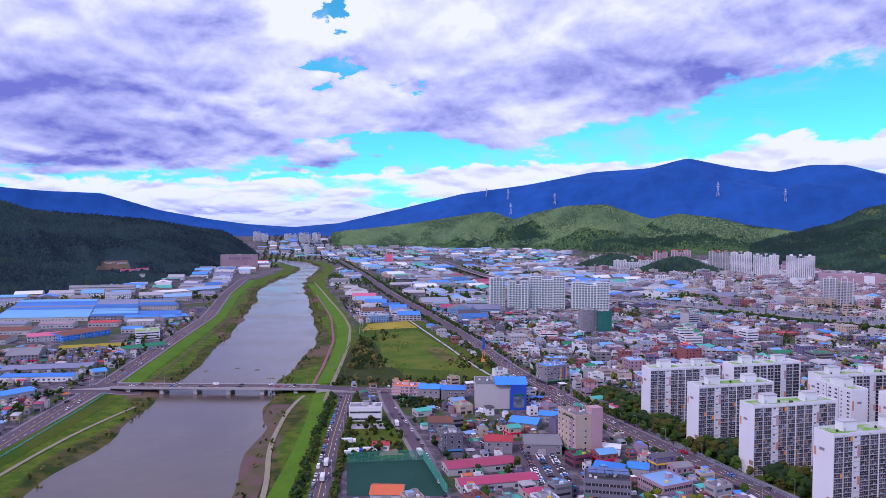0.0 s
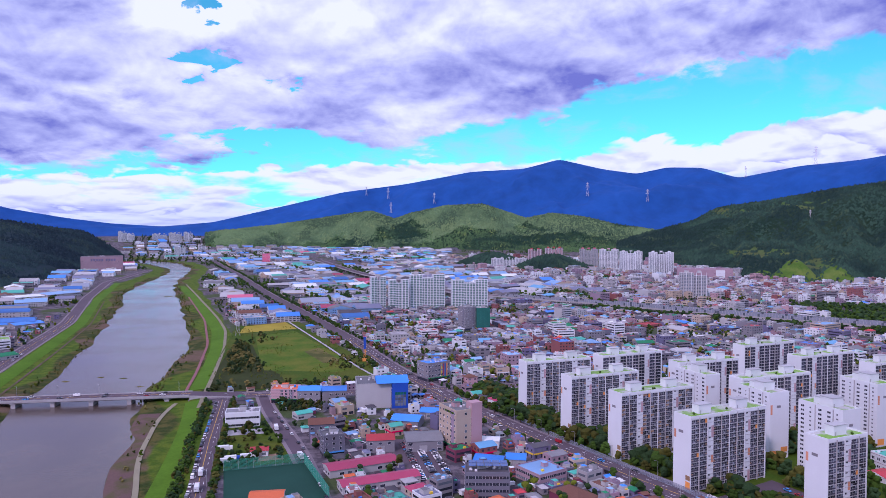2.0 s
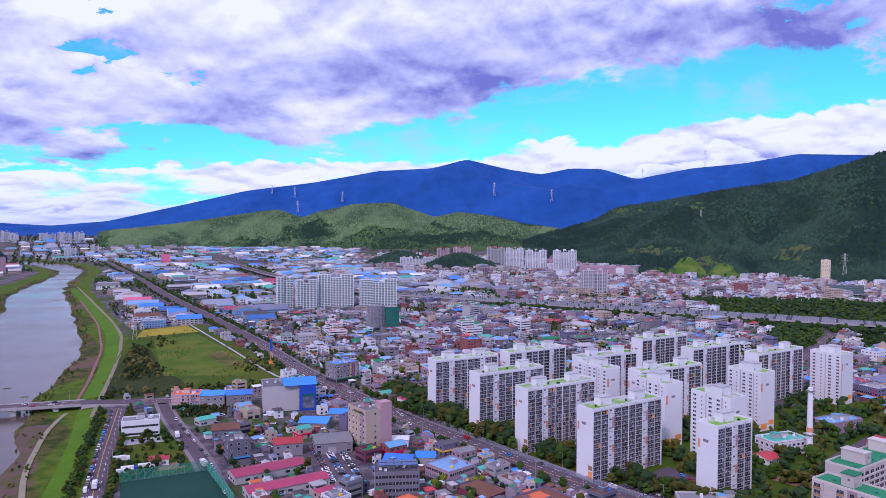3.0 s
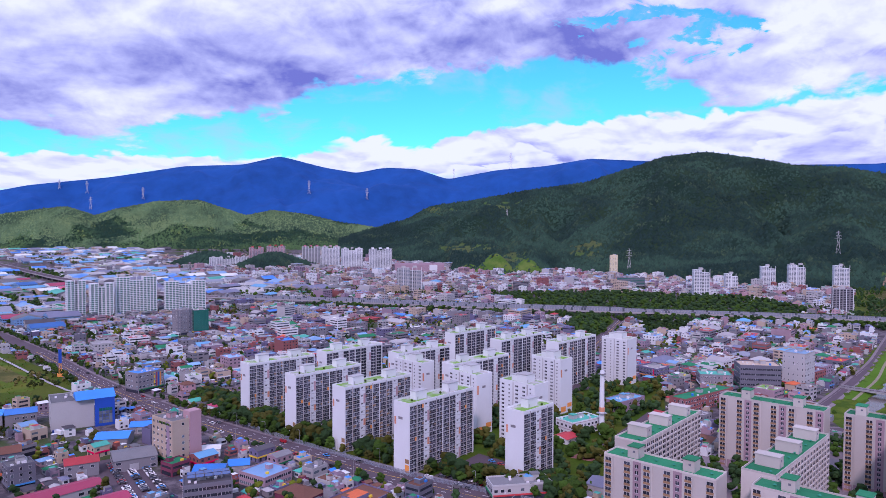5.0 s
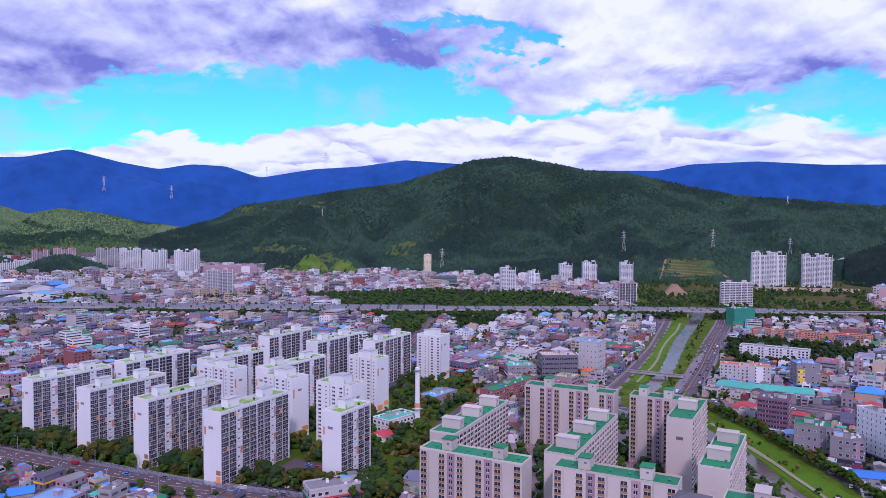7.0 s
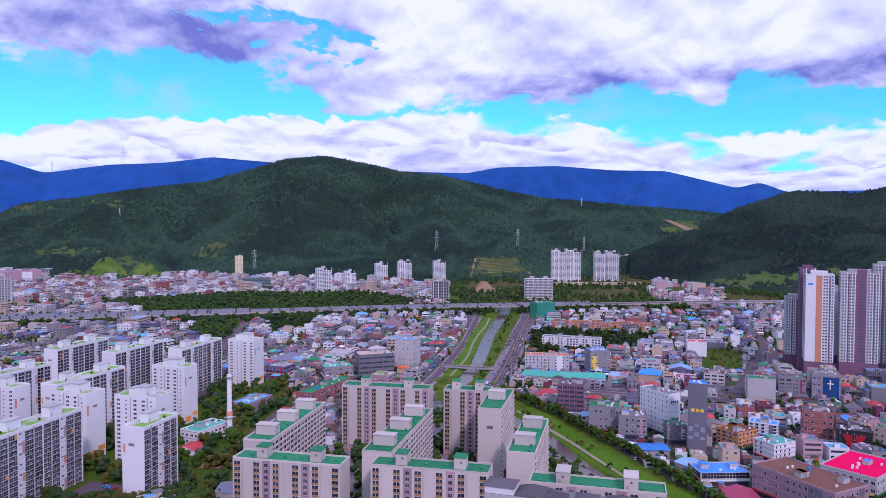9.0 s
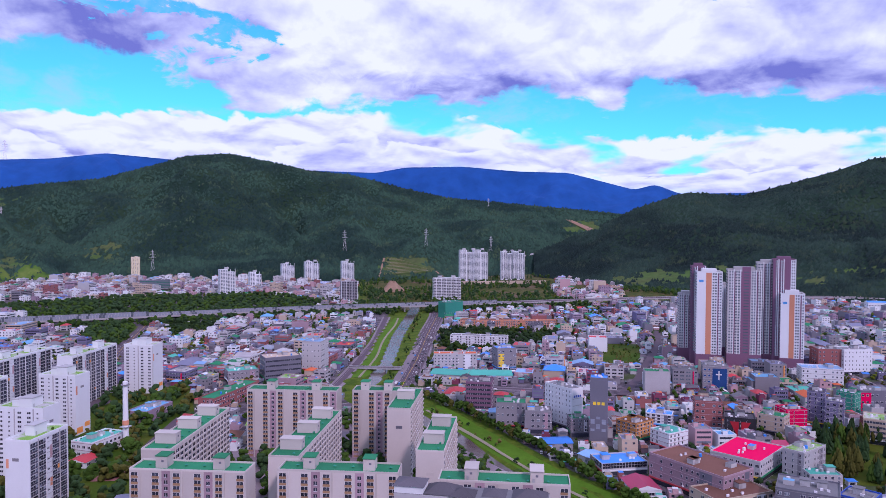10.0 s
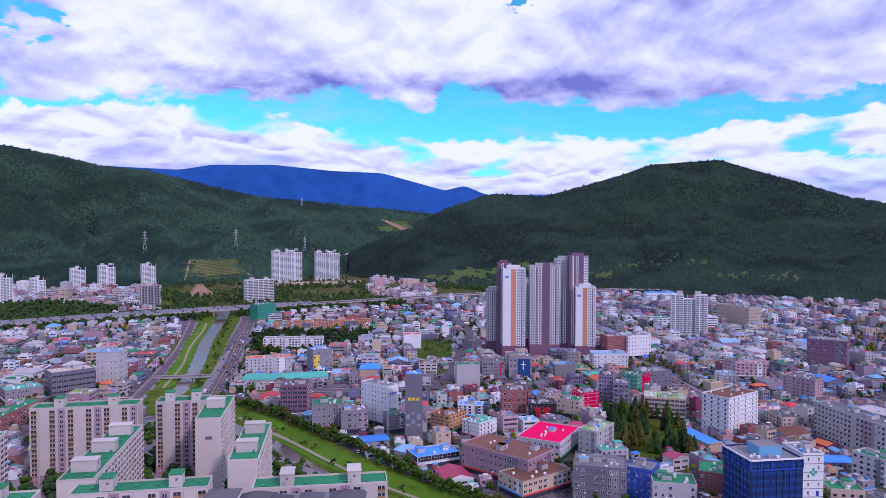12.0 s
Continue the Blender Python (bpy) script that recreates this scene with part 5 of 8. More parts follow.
building("shop_house", "grey-blue shop house with rooftop tanks", 474.4, 115.9, -75.1, 18.7, 15, 15.1, wall="grey_wall", roof="roof_grey", floors=4)
building("department_store", "broad pinkish brown store with flat dark roof", 382.4, -10.7, -36.1, 26.0, 47.7, 16.0, wall="grey_pink", roof="roof_brown", floors=4, dense=0.35, plants=2)
building("hall", "white hall with vivid crimson roof", 428.2, -31.1, -23.5, 39.7, 28.9, 12.0, wall="off_white", roof="crimson", floors=3, plants=0)
building("clinic", "pale grey clinic with yellow-green roof terrace", 436.1, -54.0, -32.9, 25.2, 12.4, 17.3, wall="off_white", roof="roof_lawn", floors=5, dense=0.35)
triangles = building("shop_block", "black building with red triangle panels", 505.8, -14.3, -88.8, 19.4, 16, 16.0, wall="car_black", roof="roof_dark", floors=5, dense=0.1, shops=False)
building("shop_block", "red-brown shop block with balconies", 524.4, 5.0, -84.0, 18.3, 16, 21.0, wall="brick_red", roof="roof_dark", floors=5)
building("shop_block", "crimson clad shop block", 545.3, -55.7, -63.6, 15.7, 14, 14.9, wall="crimson", roof="roof_dark", floors=5, dense=0.15)
church = building("church", "dark glass church front with a pale cross", 659.2, 0.1, -83.8, 21.3, 16, 21.4, wall="grey_wall", roof="roof_grey", floors=4, glass="glass_blue", shops=False, category="church")
building("office", "white seven-storey office with dark small windows", 497.7, -151.3, -48.7, 37.0, 21.1, 25.2, wall="white_paint", roof="roof_brown", floors=8, dense=0.28, pitch=4.6, shops=False)
red_shop = building("shop", "black and red shop with white roof house", 625.7, -116.0, -70.1, 29.7, 18, 16.0, wall="dark_wall", roof="roof_grey", floors=3, shops=False, box="white_paint")
building("shop_block", "beige shop block with rounded front", 535.3, -101.1, -100.9, 29.7, 20, 16.3, wall="cream", roof="roof_lawn", floors=4, bands=True)
glass_office = building("office", "dark blue glass office with white roof frame", 338.8, -113.5, -75.8, 26.8, 24, 34.0, wall="navy_glass", roof="roof_grey", floors=9, bands=True, glass="glass_blue", shops=False, plants=2, mull="cobalt")
wing = building("office_wing", "white panelled wing with a green emblem", 345.1, -139.6, -79.8, 10.2, 18, 36.0, wall="white_paint", roof="roof_grey", floors=9, dense=0.2, shops=False)
building("brick_block", "dark brick block with blue rooftop shelters", 371.7, -33.8, -98.8, 27.5, 22, 18.0, wall="dark_wall", roof="roof_grey", floors=5, plants=2, shops=False)
building("shop_house", "beige shop house with brown flat roof", 365.4, -7.4, -49.4, 35.7, 20, 10.0, wall="cream", roof="roof_brown", floors=3)
building("shop_house", "brick house with green and red roof terraces", 380.3, -100.5, -106.6, 19.9, 20, 14.0, wall="brick_red", roof="roof_green", floors=4)
building("flats", "long white-pink block of flats with many windows", 508.9, -212.4, -164.3, 62.7, 14, 22.0, wall="off_white", roof="roof_grey", floors=7, shops=False, plants=2, category="flats")
building("flats", "pale pink block of flats with green roof", 420.7, -196.9, -145.4, 18.8, 14, 15.0, wall="off_white", roof="roof_green", floors=5, shops=False, category="flats")
building("wedding_hall", "dark purple hall with a grid of framed panels", 752.4, -305.5, -119.6, 36.0, 26, 28.7, wall="purple_brown", roof="roof_grey", floors=5, dense=0.5)
building("school", "beige school with curved corner and pale roof", 1071.2, -304.9, -151.4, 61.3, 24, 29.4, wall="cream", roof="roof_grey", floors=6, category="school", shops=False)
building("shop_house", "white and red shop house", 776.8, -129.2, -67.7, 28.2, 20, 24.2, wall="white_paint", roof="roof_grey", floors=6, dense=0.3)
building("shop_house", "brick red shop house", 774.9, -106.5, -74.2, 23.1, 20, 23.5, wall="brick_red", roof="roof_grey", floors=6)
building("office", "white office with blue glass end wall", 706.8, -84.0, -84.0, 34.5, 20, 16.4, wall="white_paint", roof="roof_steel", floors=4)
building("shop_house", "pinkish shop house with window bands", 684.1, -213.6, -65.8, 35.6, 18, 16.1, wall="pink_wall", roof="roof_grey", floors=5)
building("school", "long orange-brown brick school with green roof end", 941.0, 325.1, -71.6, 136.5, 16, 9.4, wall="orange_wall", roof="roof_brown", floors=4, category="school", shops=False, plants=2)
building("flats", "white flats with green flat roof", 778.4, 281.1, -80.5, 67.5, 14, 14.4, wall="white_paint", roof="roof_grey", floors=5, shops=False, category="flats", plants=2)
building("flats", "cream and red-edged flats", 655.5, 254.3, -68.4, 43.5, 14, 14.9, wall="off_white", roof="roof_orange", floors=5, shops=False, category="flats")
shed("market_hall", "long market hall with green roof", 618.7, 206.7, -70.8, 42.3, 26, 6.8, roof="roof_teal", rise=2)
shed("market_hall", "long market hall with pale green roof", 610.9, 240.9, -84.1, 34.8, 26, 7.2, roof="roof_teal", rise=2)
academy = building("academy", "grey building with yellow corner and blue dome roof", 669.7, 191.7, -55.4, 19.9, 18, 21.8, wall="grey_wall", roof="roof_blue", floors=5)
building("office", "dark blue banded office with cream top", 543.4, 377.0, -42.0, 33.8, 22, 21.6, wall="dark_wall", roof="cream", floors=4, bands=True)
building("office", "pale grey office with blue glazed end", 597.5, 350.5, 11.1, 23.9, 19.2, 29.8, wall="off_white", roof="roof_steel", floors=6, dense=0.3)
building("school", "red brick school wing with green roof", 437.5, 349.8, 5.0, 66.5, 14, 11.0, wall="brick_red", roof="roof_green", floors=3, shops=False, category="school")
building("shop_house", "grey shop house with teal roof", 522.5, 401.9, -42.2, 27.5, 20, 11.2, wall="grey_wall", roof="roof_teal", floors=3)
building("kindergarten", "white kindergarten with bright green roof", 325.9, 352.9, 2.8, 28.4, 16, 9.0, wall="white_paint", roof="roof_teal", floors=2, shops=False, category="kindergarten")
building("shop_house", "low white shop with red sign band", 213.6, 291.0, -21.2, 32.6, 14, 8.0, wall="off_white", roof="roof_grey", floors=2)
shed("kindergarten_wing", "white kindergarten wing with red metal roof", 311, 342, 10, 13, 12, 5.0, roof="roof_red", wall="white_paint", rise=1.6)
shed("sports_hall", "small hall with yellow-green curved roof", 409, 300, -70, 22, 16, 7.0, roof="roof_lawn", wall="off_white", rise=3.0)
building("shop_house", "beige-purple hall with sky blue roof end", 398, 378, 8, 32, 16, 8.0, wall="mauve_wall", roof="sky_paint", floors=2, shops=False)


def tiled_block(x, y, yaw, w, d, h):
    """Pale apartment block whose top storeys carry dark hipped roofs of several heights."""
    plot(x, y, yaw, w, d, 5)
    t = thing("apartment_block", x, y, yaw, "pale apartment block with dark grey tiled hip roofs", "apartment block")
    s = Shape()
    s.box(0, w, 0, d, 0, h, "off_white", "roof_grey")
    part("wall", s, t)
    for face in ("side", "back"):
        m, ln = faces(w, d)[face]
        q = Shape()
        windows_on(q, m, ln, h, 15, pitch=4.0)
        part("glazing", q, t, kind="stuff")
    for x0, x1, y0, y1, base, rise in ((0.0, 11.0, 0.5, 10, 2.6, 1.8), (11.5, 24, 1, 11, 0.2, 3.0), (21, 30, 0, 8, 0.2, 2.2), (44, 56, 1, 11, 0.2, 2.6), (33, 41, 3, 11, 0.1, 1.6)):
        q = Shape()
        q.box(x0, x1, y0, y1, h - 0.1, h + base, "white_paint", bottom=False)
        part("attic", q, t)
        q = Shape()
        q.hip(x0 - 0.5, x1 + 0.5, y0 - 0.5, y1 + 0.5, h + base, h + base + rise, "roof_dark")
        part("roof", q, t, "dark grey tiled hip roof")


tiled_block(235, 107, -80, 57, 11, 45.5)

shed("clubhouse", "low clubhouse with orange pitched roof", -37.7, 363.0, -1.7, 17.0, 15, 6.5, roof="roof_orange", wall="off_white")
shed("house", "small white house with red pitched roof", -44.8, 447.2, 2.1, 10.7, 9, 5.2, roof="roof_red", wall="white_paint", rise=1.6)
corner = building("showroom_corner", "cobalt blue glazed corner block of the showroom", 53.6, 549.0, 1.3, 12.9, 22, 20.0, wall="cobalt", roof="roof_blue", floors=4, glass="glass_blue", shops=False, plants=0, plain=True, rim=0.3)


def stripes_and_signs():
    """Painted panels, crosses and sign bars on the landmark buildings."""
    w, d, h = HOTEL
    s = Shape()
    s.box(w - 7.5, w + 0.4, -0.5, 6.5, 0, h + 4.5, "pink_wall")
    part("pink_corner", s, hotel, "pink plastered corner shaft")
    s = Shape()
    s.tube(w * 0.5, d * 0.6, h, h + 2.6, 2.6, 2.6, "glass_green", 12)
    s.tube(w * 0.5, d * 0.6, h + 2.6, h + 5.2, 3.0, 0.3, "net_green", 12)
    part("pavilion", s, hotel, "green domed roof pavilion")
    m = faces(w, d)["side"][0]
    mark(hotel, m @ pose(d * 0.35, 0, h - 2.4), d * 0.5, 1.3, "leaf", "sign_bar")
    # showroom corner: glazed panel and a pitched blue canopy
    for i in range(4):
        for j in range(5):
            s = Shape()
            s.box(2.6 + i * 2.2, 4.6 + i * 2.2, -0.12, 0, 2 + j * 2.2, 4 + j * 2.2, "glass_light" if j < 4 else "glass_green", bottom=False)
            part("glass_panel", s, corner)
    s = Shape()
    s.gable(-12, 13.6, -0.4, 20, 20.2, 24.6, "roof_blue", "roof_blue")
    part("canopy", s, corner, "bright blue pitched canopy")
    for k in range(5):
        mark(hospital, pose(1.0, -0.02, 3.0 + k * 5.0), 8.6, 0.5, "off_white", "wall_joint")
    # glass office: bright blue fins, white crown frame and roof screen
    for face in ("front", "side"):
        m, ln = faces(26.8, 24)[face]
        for k in range(1, 8):
            s = Shape()
            s.box(k * ln / 8 - 0.12, k * ln / 8 + 0.12, -0.45, -0.14, 1, 33, "cobalt" if k % 3 == 0 else "glass_blue")
            part("fin", s, glass_office, m=m)
        s = Shape()
        s.box(0, ln, -0.5, 0, 29.5, 30.0, "cobalt")
        s.box(0, ln, -0.5, 0, 34.2, 34.9, "frame_white")
        part("crown_band", s, glass_office, "white metal crown band", m=m)
        for k in range(6):
            s = Shape()
            s.box(k * ln / 5 - 0.3, k * ln / 5 + 0.3, -0.45, 0, 30.0, 34.2, "cobalt")
            part("crown_post", s, glass_office, m=m)
    s = Shape()
    s.box(8, 20, 6, 16, 34, 39, "sky_paint", "roof_grey")
    part("roof_screen", s, glass_office, "blue-grey louvred roof screen")
    # church cross
    s = Shape()
    s.box(0, 12, -0.1, 0, 1.5, 19.5, "glass_blue")
    part("glass_front", s, church, "dark blue glass front", m=pose(8, -0.05, 0))
    for x0, x1, za, zb in ((13.0, 13.9, 9.5, 17.5), (11.0, 15.9, 13.8, 14.7)):
        s = Shape()
        s.box(x0, x1, -0.35, -0.15, za, zb, "white_paint")
        part("cross_bar", s, church, "pale cross on the glass")
    # red triangles on black
    for pts in (((3, 14), (8.8, 14), (8.8, 3)), ((10.4, 14), (16.2, 14), (10.4, 3))):
        s = Shape()
        s.poly([(x, -0.12, z) for x, z in pts][::-1], "car_red")
        s.poly([(x, -0.02, z) for x, z in pts], "car_red")
        part("red_panel", s, triangles)
    # slim tower: pale chequers, yellow sign bars
    for k in range(9):
        mark(slim, pose(0.6 + (k % 3) * 3.6, 0, 9 + (k // 3) * 3.2 + (k % 2) * 1.6), 2.6, 1.6, "panel_pale", "chequer_panel")
    for k in range(3):
        mark(slim, pose(2.0 + k * 2.8, 0, 26.5), 2.0, 2.0, "yellow_paint", "sign_bar")
    # wing with a green emblem, hospital sign bars
    for x, z in ((3.2, 27.0), (5.6, 27.0), (4.4, 28.2), (4.4, 25.8)):
        mark(wing, pose(x, 0, z), 1.4, 1.4, "roof_teal", "emblem_petal")
    for k in range(4):
        mark(wing, pose(6.5, 0, 6 + k * 3.4), 1.6, 2.4, "cobalt", "sign_bar")
    m = faces(10.9, 27.5)["front"][0]
    for k in range(4):
        mark(hospital, m @ pose(2.0 + k * 1.9, 0, 24), 1.4, 1.6, "cobalt", "sign_bar")
    mark(academy, pose(1.0, 0, 1), 6.0, 16, "yellow_paint", "yellow_panel")
    mark(red_shop, pose(0.4, 0, 1), 8.0, 14, "crimson", "red_panel")
    for k, colour in enumerate(("yellow_paint", "roof_magenta", "cobalt", "orange_paint")):
        mark(stripes, pose(15.0 + k * 2.0, 0, 3.6), 1.2, 12, colour, "colour_stripe")
    s = Shape()
    for k in range(5):
        for j in range(2):
            s.box(2 + k * 4.2, 5.8 + k * 4.2, 3 + j * 5, 7 + j * 5, 17.4, 17.55, "glass_blue")
    part("solar_panel", s, solar, "dark solar panels", kind="stuff")


stripes_and_signs()
# industrial estate west of the river
_est = random.Random(33)
for k in range(8):
    x0, y0 = -658 - 13 * k, 1026 + 30 * k
    for j, (u, w) in enumerate(((0, 128), (131, 66), (200, 60))):
        if j == 2 and k in (2, 3):
            continue
        roof = _est.choice(("roof_dull", "roof_slate", "roof_dull", "roof_dull", "sky_paint") if j < 2 else ("roof_dull", "roof_dull", "roof_grey", "grey_pink"))
        shed("factory_hall", f"long low factory hall with {TONES[roof]} metal roof", x0 + u * 0.985, y0 + u * 0.174, 10, w, 27, 8.5 + _est.uniform(0, 1.6), roof=roof, wall=_est.choice(("off_white", "roof_steel", "grey_wall")), rise=2.4, group="estate halls")
for x, y, w, d, roof in ((-585, 905, 46, 40, "roof_brown"), (-640, 960, 60, 26, "roof_slate"), (-560, 968, 44, 24, "grey_pink"), (-500, 985, 40, 22, "roof_red"), (-452, 1000, 36, 20, "off_white"), (-428, 930, 26, 20, "roof_blue"), (-575, 830, 50, 40, "roof_brown")):
    shed("factory_hall", f"low workshop hall with {TONES[roof]} roof", x, y, 12, w, d, 8.0, roof=roof, wall="off_white", rise=2.0, group="estate halls")
shed("factory_hall", "factory hall with pink metal roof", -507.2, 852.9, 31.4, 36.3, 34, 9.0, roof="roof_pink", wall="off_white", group="estate halls")
shed("factory_hall", "factory hall with brown roof and blue walls", -468.5, 862.9, 62.9, 66.1, 40, 9.0, roof="roof_brown", wall="roof_blue", group="estate halls")
shed("factory_hall", "long low hall with mustard yellow roof", -435.3, 791.9, 21.0, 69.1, 18, 6.0, roof="crop_gold", wall="cream", group="estate halls")
shed("factory_hall", "long hall with green metal roof", -358.5, 786.5, 49.9, 51.2, 22, 6.0, roof="roof_green", wall="off_white", group="estate halls")
shed("factory_hall", "long hall with dull grey-blue arched roof", -423.2, 667.2, 13.2, 79.5, 26, 7.0, roof="roof_slate", wall="grey_wall", group="estate halls")
shed("factory_hall", "white-walled hall with bright blue roof", -404.2, 637.0, 5.6, 63.1, 13, 7.0, roof="roof_blue", wall="white_paint", group="estate halls")
shed("factory_hall", "small hall with bright blue arched roof", -357.1, 562.5, 55.1, 26.9, 18, 8.0, roof="roof_blue", wall="off_white", group="estate halls")
shed("factory_hall", "workshop with blue roof", -333.5, 666.0, 40.5, 12.6, 14, 6.0, roof="roof_blue", wall="off_white", group="estate halls")
shed("factory_hall", "white vaulted factory hall", -567.5, 1415.9, 44.4, 56.7, 50, 10.0, roof="white_paint", wall="white_paint", group="estate halls")
shed("factory_hall", "pale blue factory hall", -525.8, 1468.7, 52.4, 71.7, 55, 10.0, roof="roof_steel", wall="off_white", group="estate halls")
shed("factory_hall", "workshop with bright blue roof", -475.3, 1043.9, 17.1, 51.1, 30, 8.0, roof="roof_blue", wall="off_white", group="estate halls")
shed("factory_hall", "workshop with sky blue roof", -417.0, 1045.9, 45.0, 39.5, 30, 8.0, roof="roof_blue", wall="grey_wall", group="estate halls")
building("factory_office", "long white factory office with window bands", -774.6, 1450.8, 15.7, 125.6, 18, 16.4, wall="off_white", roof="roof_grey", floors=3, bands=True, shops=False)
plant = building("factory", "vast pale factory block with a long sign", -738, 2326, 16, 120, 60, 44, wall="grey_pink", roof="roof_grey", floors=2, dense=0.2, pitch=9, shops=False, plants=2, category="factory", group="estate halls")
for k in range(9):
    mark(plant, pose(28 + k * 7.5 + (5 if k > 4 else 0), 0, 30), 5.0, 7.0, "slate_purple", "sign_bar")
building("pink_block", "vivid pink block among the factories", -213, 2590, 5, 27, 24, 40, wall="roof_pink", roof="roof_pink", floors=9, dense=0.2, shops=False, group="estate halls")
fence("pale green railing along the estate road", ((-268, 330), (-274, 430), (-284, 560), (-289, 600)), 1.4, "roof_teal", step=8.0)
# scaffolded block and stadium by the highway
building("scaffolded_block", "building site wrapped in bright green netting", 1020.7, 376.8, -31.1, 35.4, 18, 24.5, wall="net_green", roof="net_green", floors=1, dense=0.01, shops=False, plants=0)
shed("stadium_stand", "white stadium stand with bright blue roof", 1369.3, -261.7, -83.5, 54.5, 18, 18.4, roof="roof_blue", wall="white_paint", rise=2)
# purple, white and orange high-rises over the old town: left foot, width, height, style
high_rise(795.3, 25.2, 14.3, 71.4, "pale")
high_rise(778.7, 12.5, 14.3, 102.4, "purple")
high_rise(762.7, 7.1, 24.3, 97.9, "orange")
high_rise(815.2, -17.1, 6.2, 80.3, "pale")
high_rise(776.6, -22.6, 32.3, 99.8, "split")
high_rise(787.0, -50.7, 18.6, 107.3, "pale")
high_rise(780.1, -65.1, 20.4, 111.1, "purple_white")
high_rise(770.1, -71.6, 21.2, 77.9, "orange")
# more of the old town
building("inn", "ochre inn with brown roof turrets and balconies", 476.0, 40.7, -31.5, 18.8, 16.4, 13.3, wall="ochre", roof="roof_brown", floors=5, plants=2, box="ochre")
building("shop_house", "white corner house with pale green roof", 465.5, 19.6, -38.7, 18.1, 15.6, 11.9, wall="white_paint", roof="roof_teal", floors=4, dense=0.3)
building("shop_house", "small white house with blue roof terrace", 520.7, 38.2, -92.8, 18.1, 12.0, 10.2, wall="white_paint", roof="roof_blue", floors=4)
building("shop_house", "cream shop house with green roof coating", 534.9, -36.2, -111.9, 17.5, 13.0, 13.5, wall="cream", roof="roof_green", floors=4, dense=0.35)
building("shop_house", "grey chequered house with green roof", 477.2, 84.3, -67.6, 12.9, 12.0, 12.1, wall="grey_wall", roof="roof_green", floors=5)
building("office_tower", "slate purple office tower", 567.2, -71.2, -102.8, 11.3, 13.0, 25.2, wall="slate_purple", roof="roof_dark", floors=8, dense=0.3)
building("office_tower", "slate purple stepped office block", 555.8, -81.1, -100.0, 12.1, 14.0, 21.4, wall="slate_purple", roof="roof_grey", floors=6)
building("shop_house", "small white house with bright green roof", 427.2, -55.9, -73.7, 17.5, 13.0, 8.4, wall="off_white", roof="roof_teal", floors=3)
building("shop_row", "low glazed shops with blue roof", 407.8, 53.8, -59.5, 28.3, 18.0, 6.8, wall="off_white", roof="roof_blue", floors=2, bands=True)
shed("shop_row", "low shop hall with pale blue roof", 429.8, 71.4, -124.1, 19.4, 14.0, 6.0, roof="roof_steel", wall="off_white", rise=1.2)
shed("shop_row", "low market shed with bright blue roof", 441.2, 94.5, -64.7, 18.5, 14.0, 6.0, roof="roof_blue", wall="grey_wall", rise=1.2)
building("green_house", "dark green clad corner house", 615.0, -97.5, -120.1, 13.2, 12.0, 16.8, wall="net_green", roof="roof_green", floors=5, dense=0.2)
shed("warehouse", "long narrow store with bright blue roof", 488.8, -115.3, -158.5, 33.2, 10.0, 7.0, roof="roof_blue", wall="cream", rise=1.4)
building("shop_house", "beige brown shop house with dark roof", 510.9, -192.2, -74.1, 17.3, 21.5, 9.2, wall="cream", roof="roof_dark", floors=3)
building("flats", "tall salmon pink flats with stepped roof", 611.6, -229.4, -138.6, 26.9, 14.0, 19.2, wall="pink_wall", roof="roof_grey", floors=7, shops=False, category="flats")
building("shop_house", "white shop house with green roof deck", 359.2, -72.6, -95.6, 21.4, 16.0, 15.0, wall="off_white", roof="roof_green", floors=4)
building("annex", "dark grey block with bright blue panels", 375.4, -61.5, -115.1, 14.1, 16.0, 17.0, wall="cobalt", roof="roof_grey", floors=4, dense=0.3, shops=False)
building("shop_house", "low yellow house with green roof", 377.3, -166.5, -92.0, 16.9, 14.0, 8.0, wall="cream", roof="roof_green", floors=2)
shed("store_shed", "low store with blue metal roof", 435.4, -188.4, -91.7, 16.9, 14.0, 5.0, roof="roof_blue", wall="grey_wall", rise=1.2)
building("shop_house", "grey three-storey shop house", 433.9, -128.6, -161.4, 18.2, 14.0, 12.0, wall="grey_pink", roof="roof_grey", floors=3, bands=True)
building("shop_house", "pale blue-grey shop house", 654.2, -189.8, -100.2, 14.6, 12.0, 9.2, wall="off_white", roof="roof_steel", floors=4)
building("shop_house", "pink shop house with flat roof", 684.7, -214.4, -93.8, 27.1, 16.0, 14.7, wall="pink_wall", roof="roof_grey", floors=5)

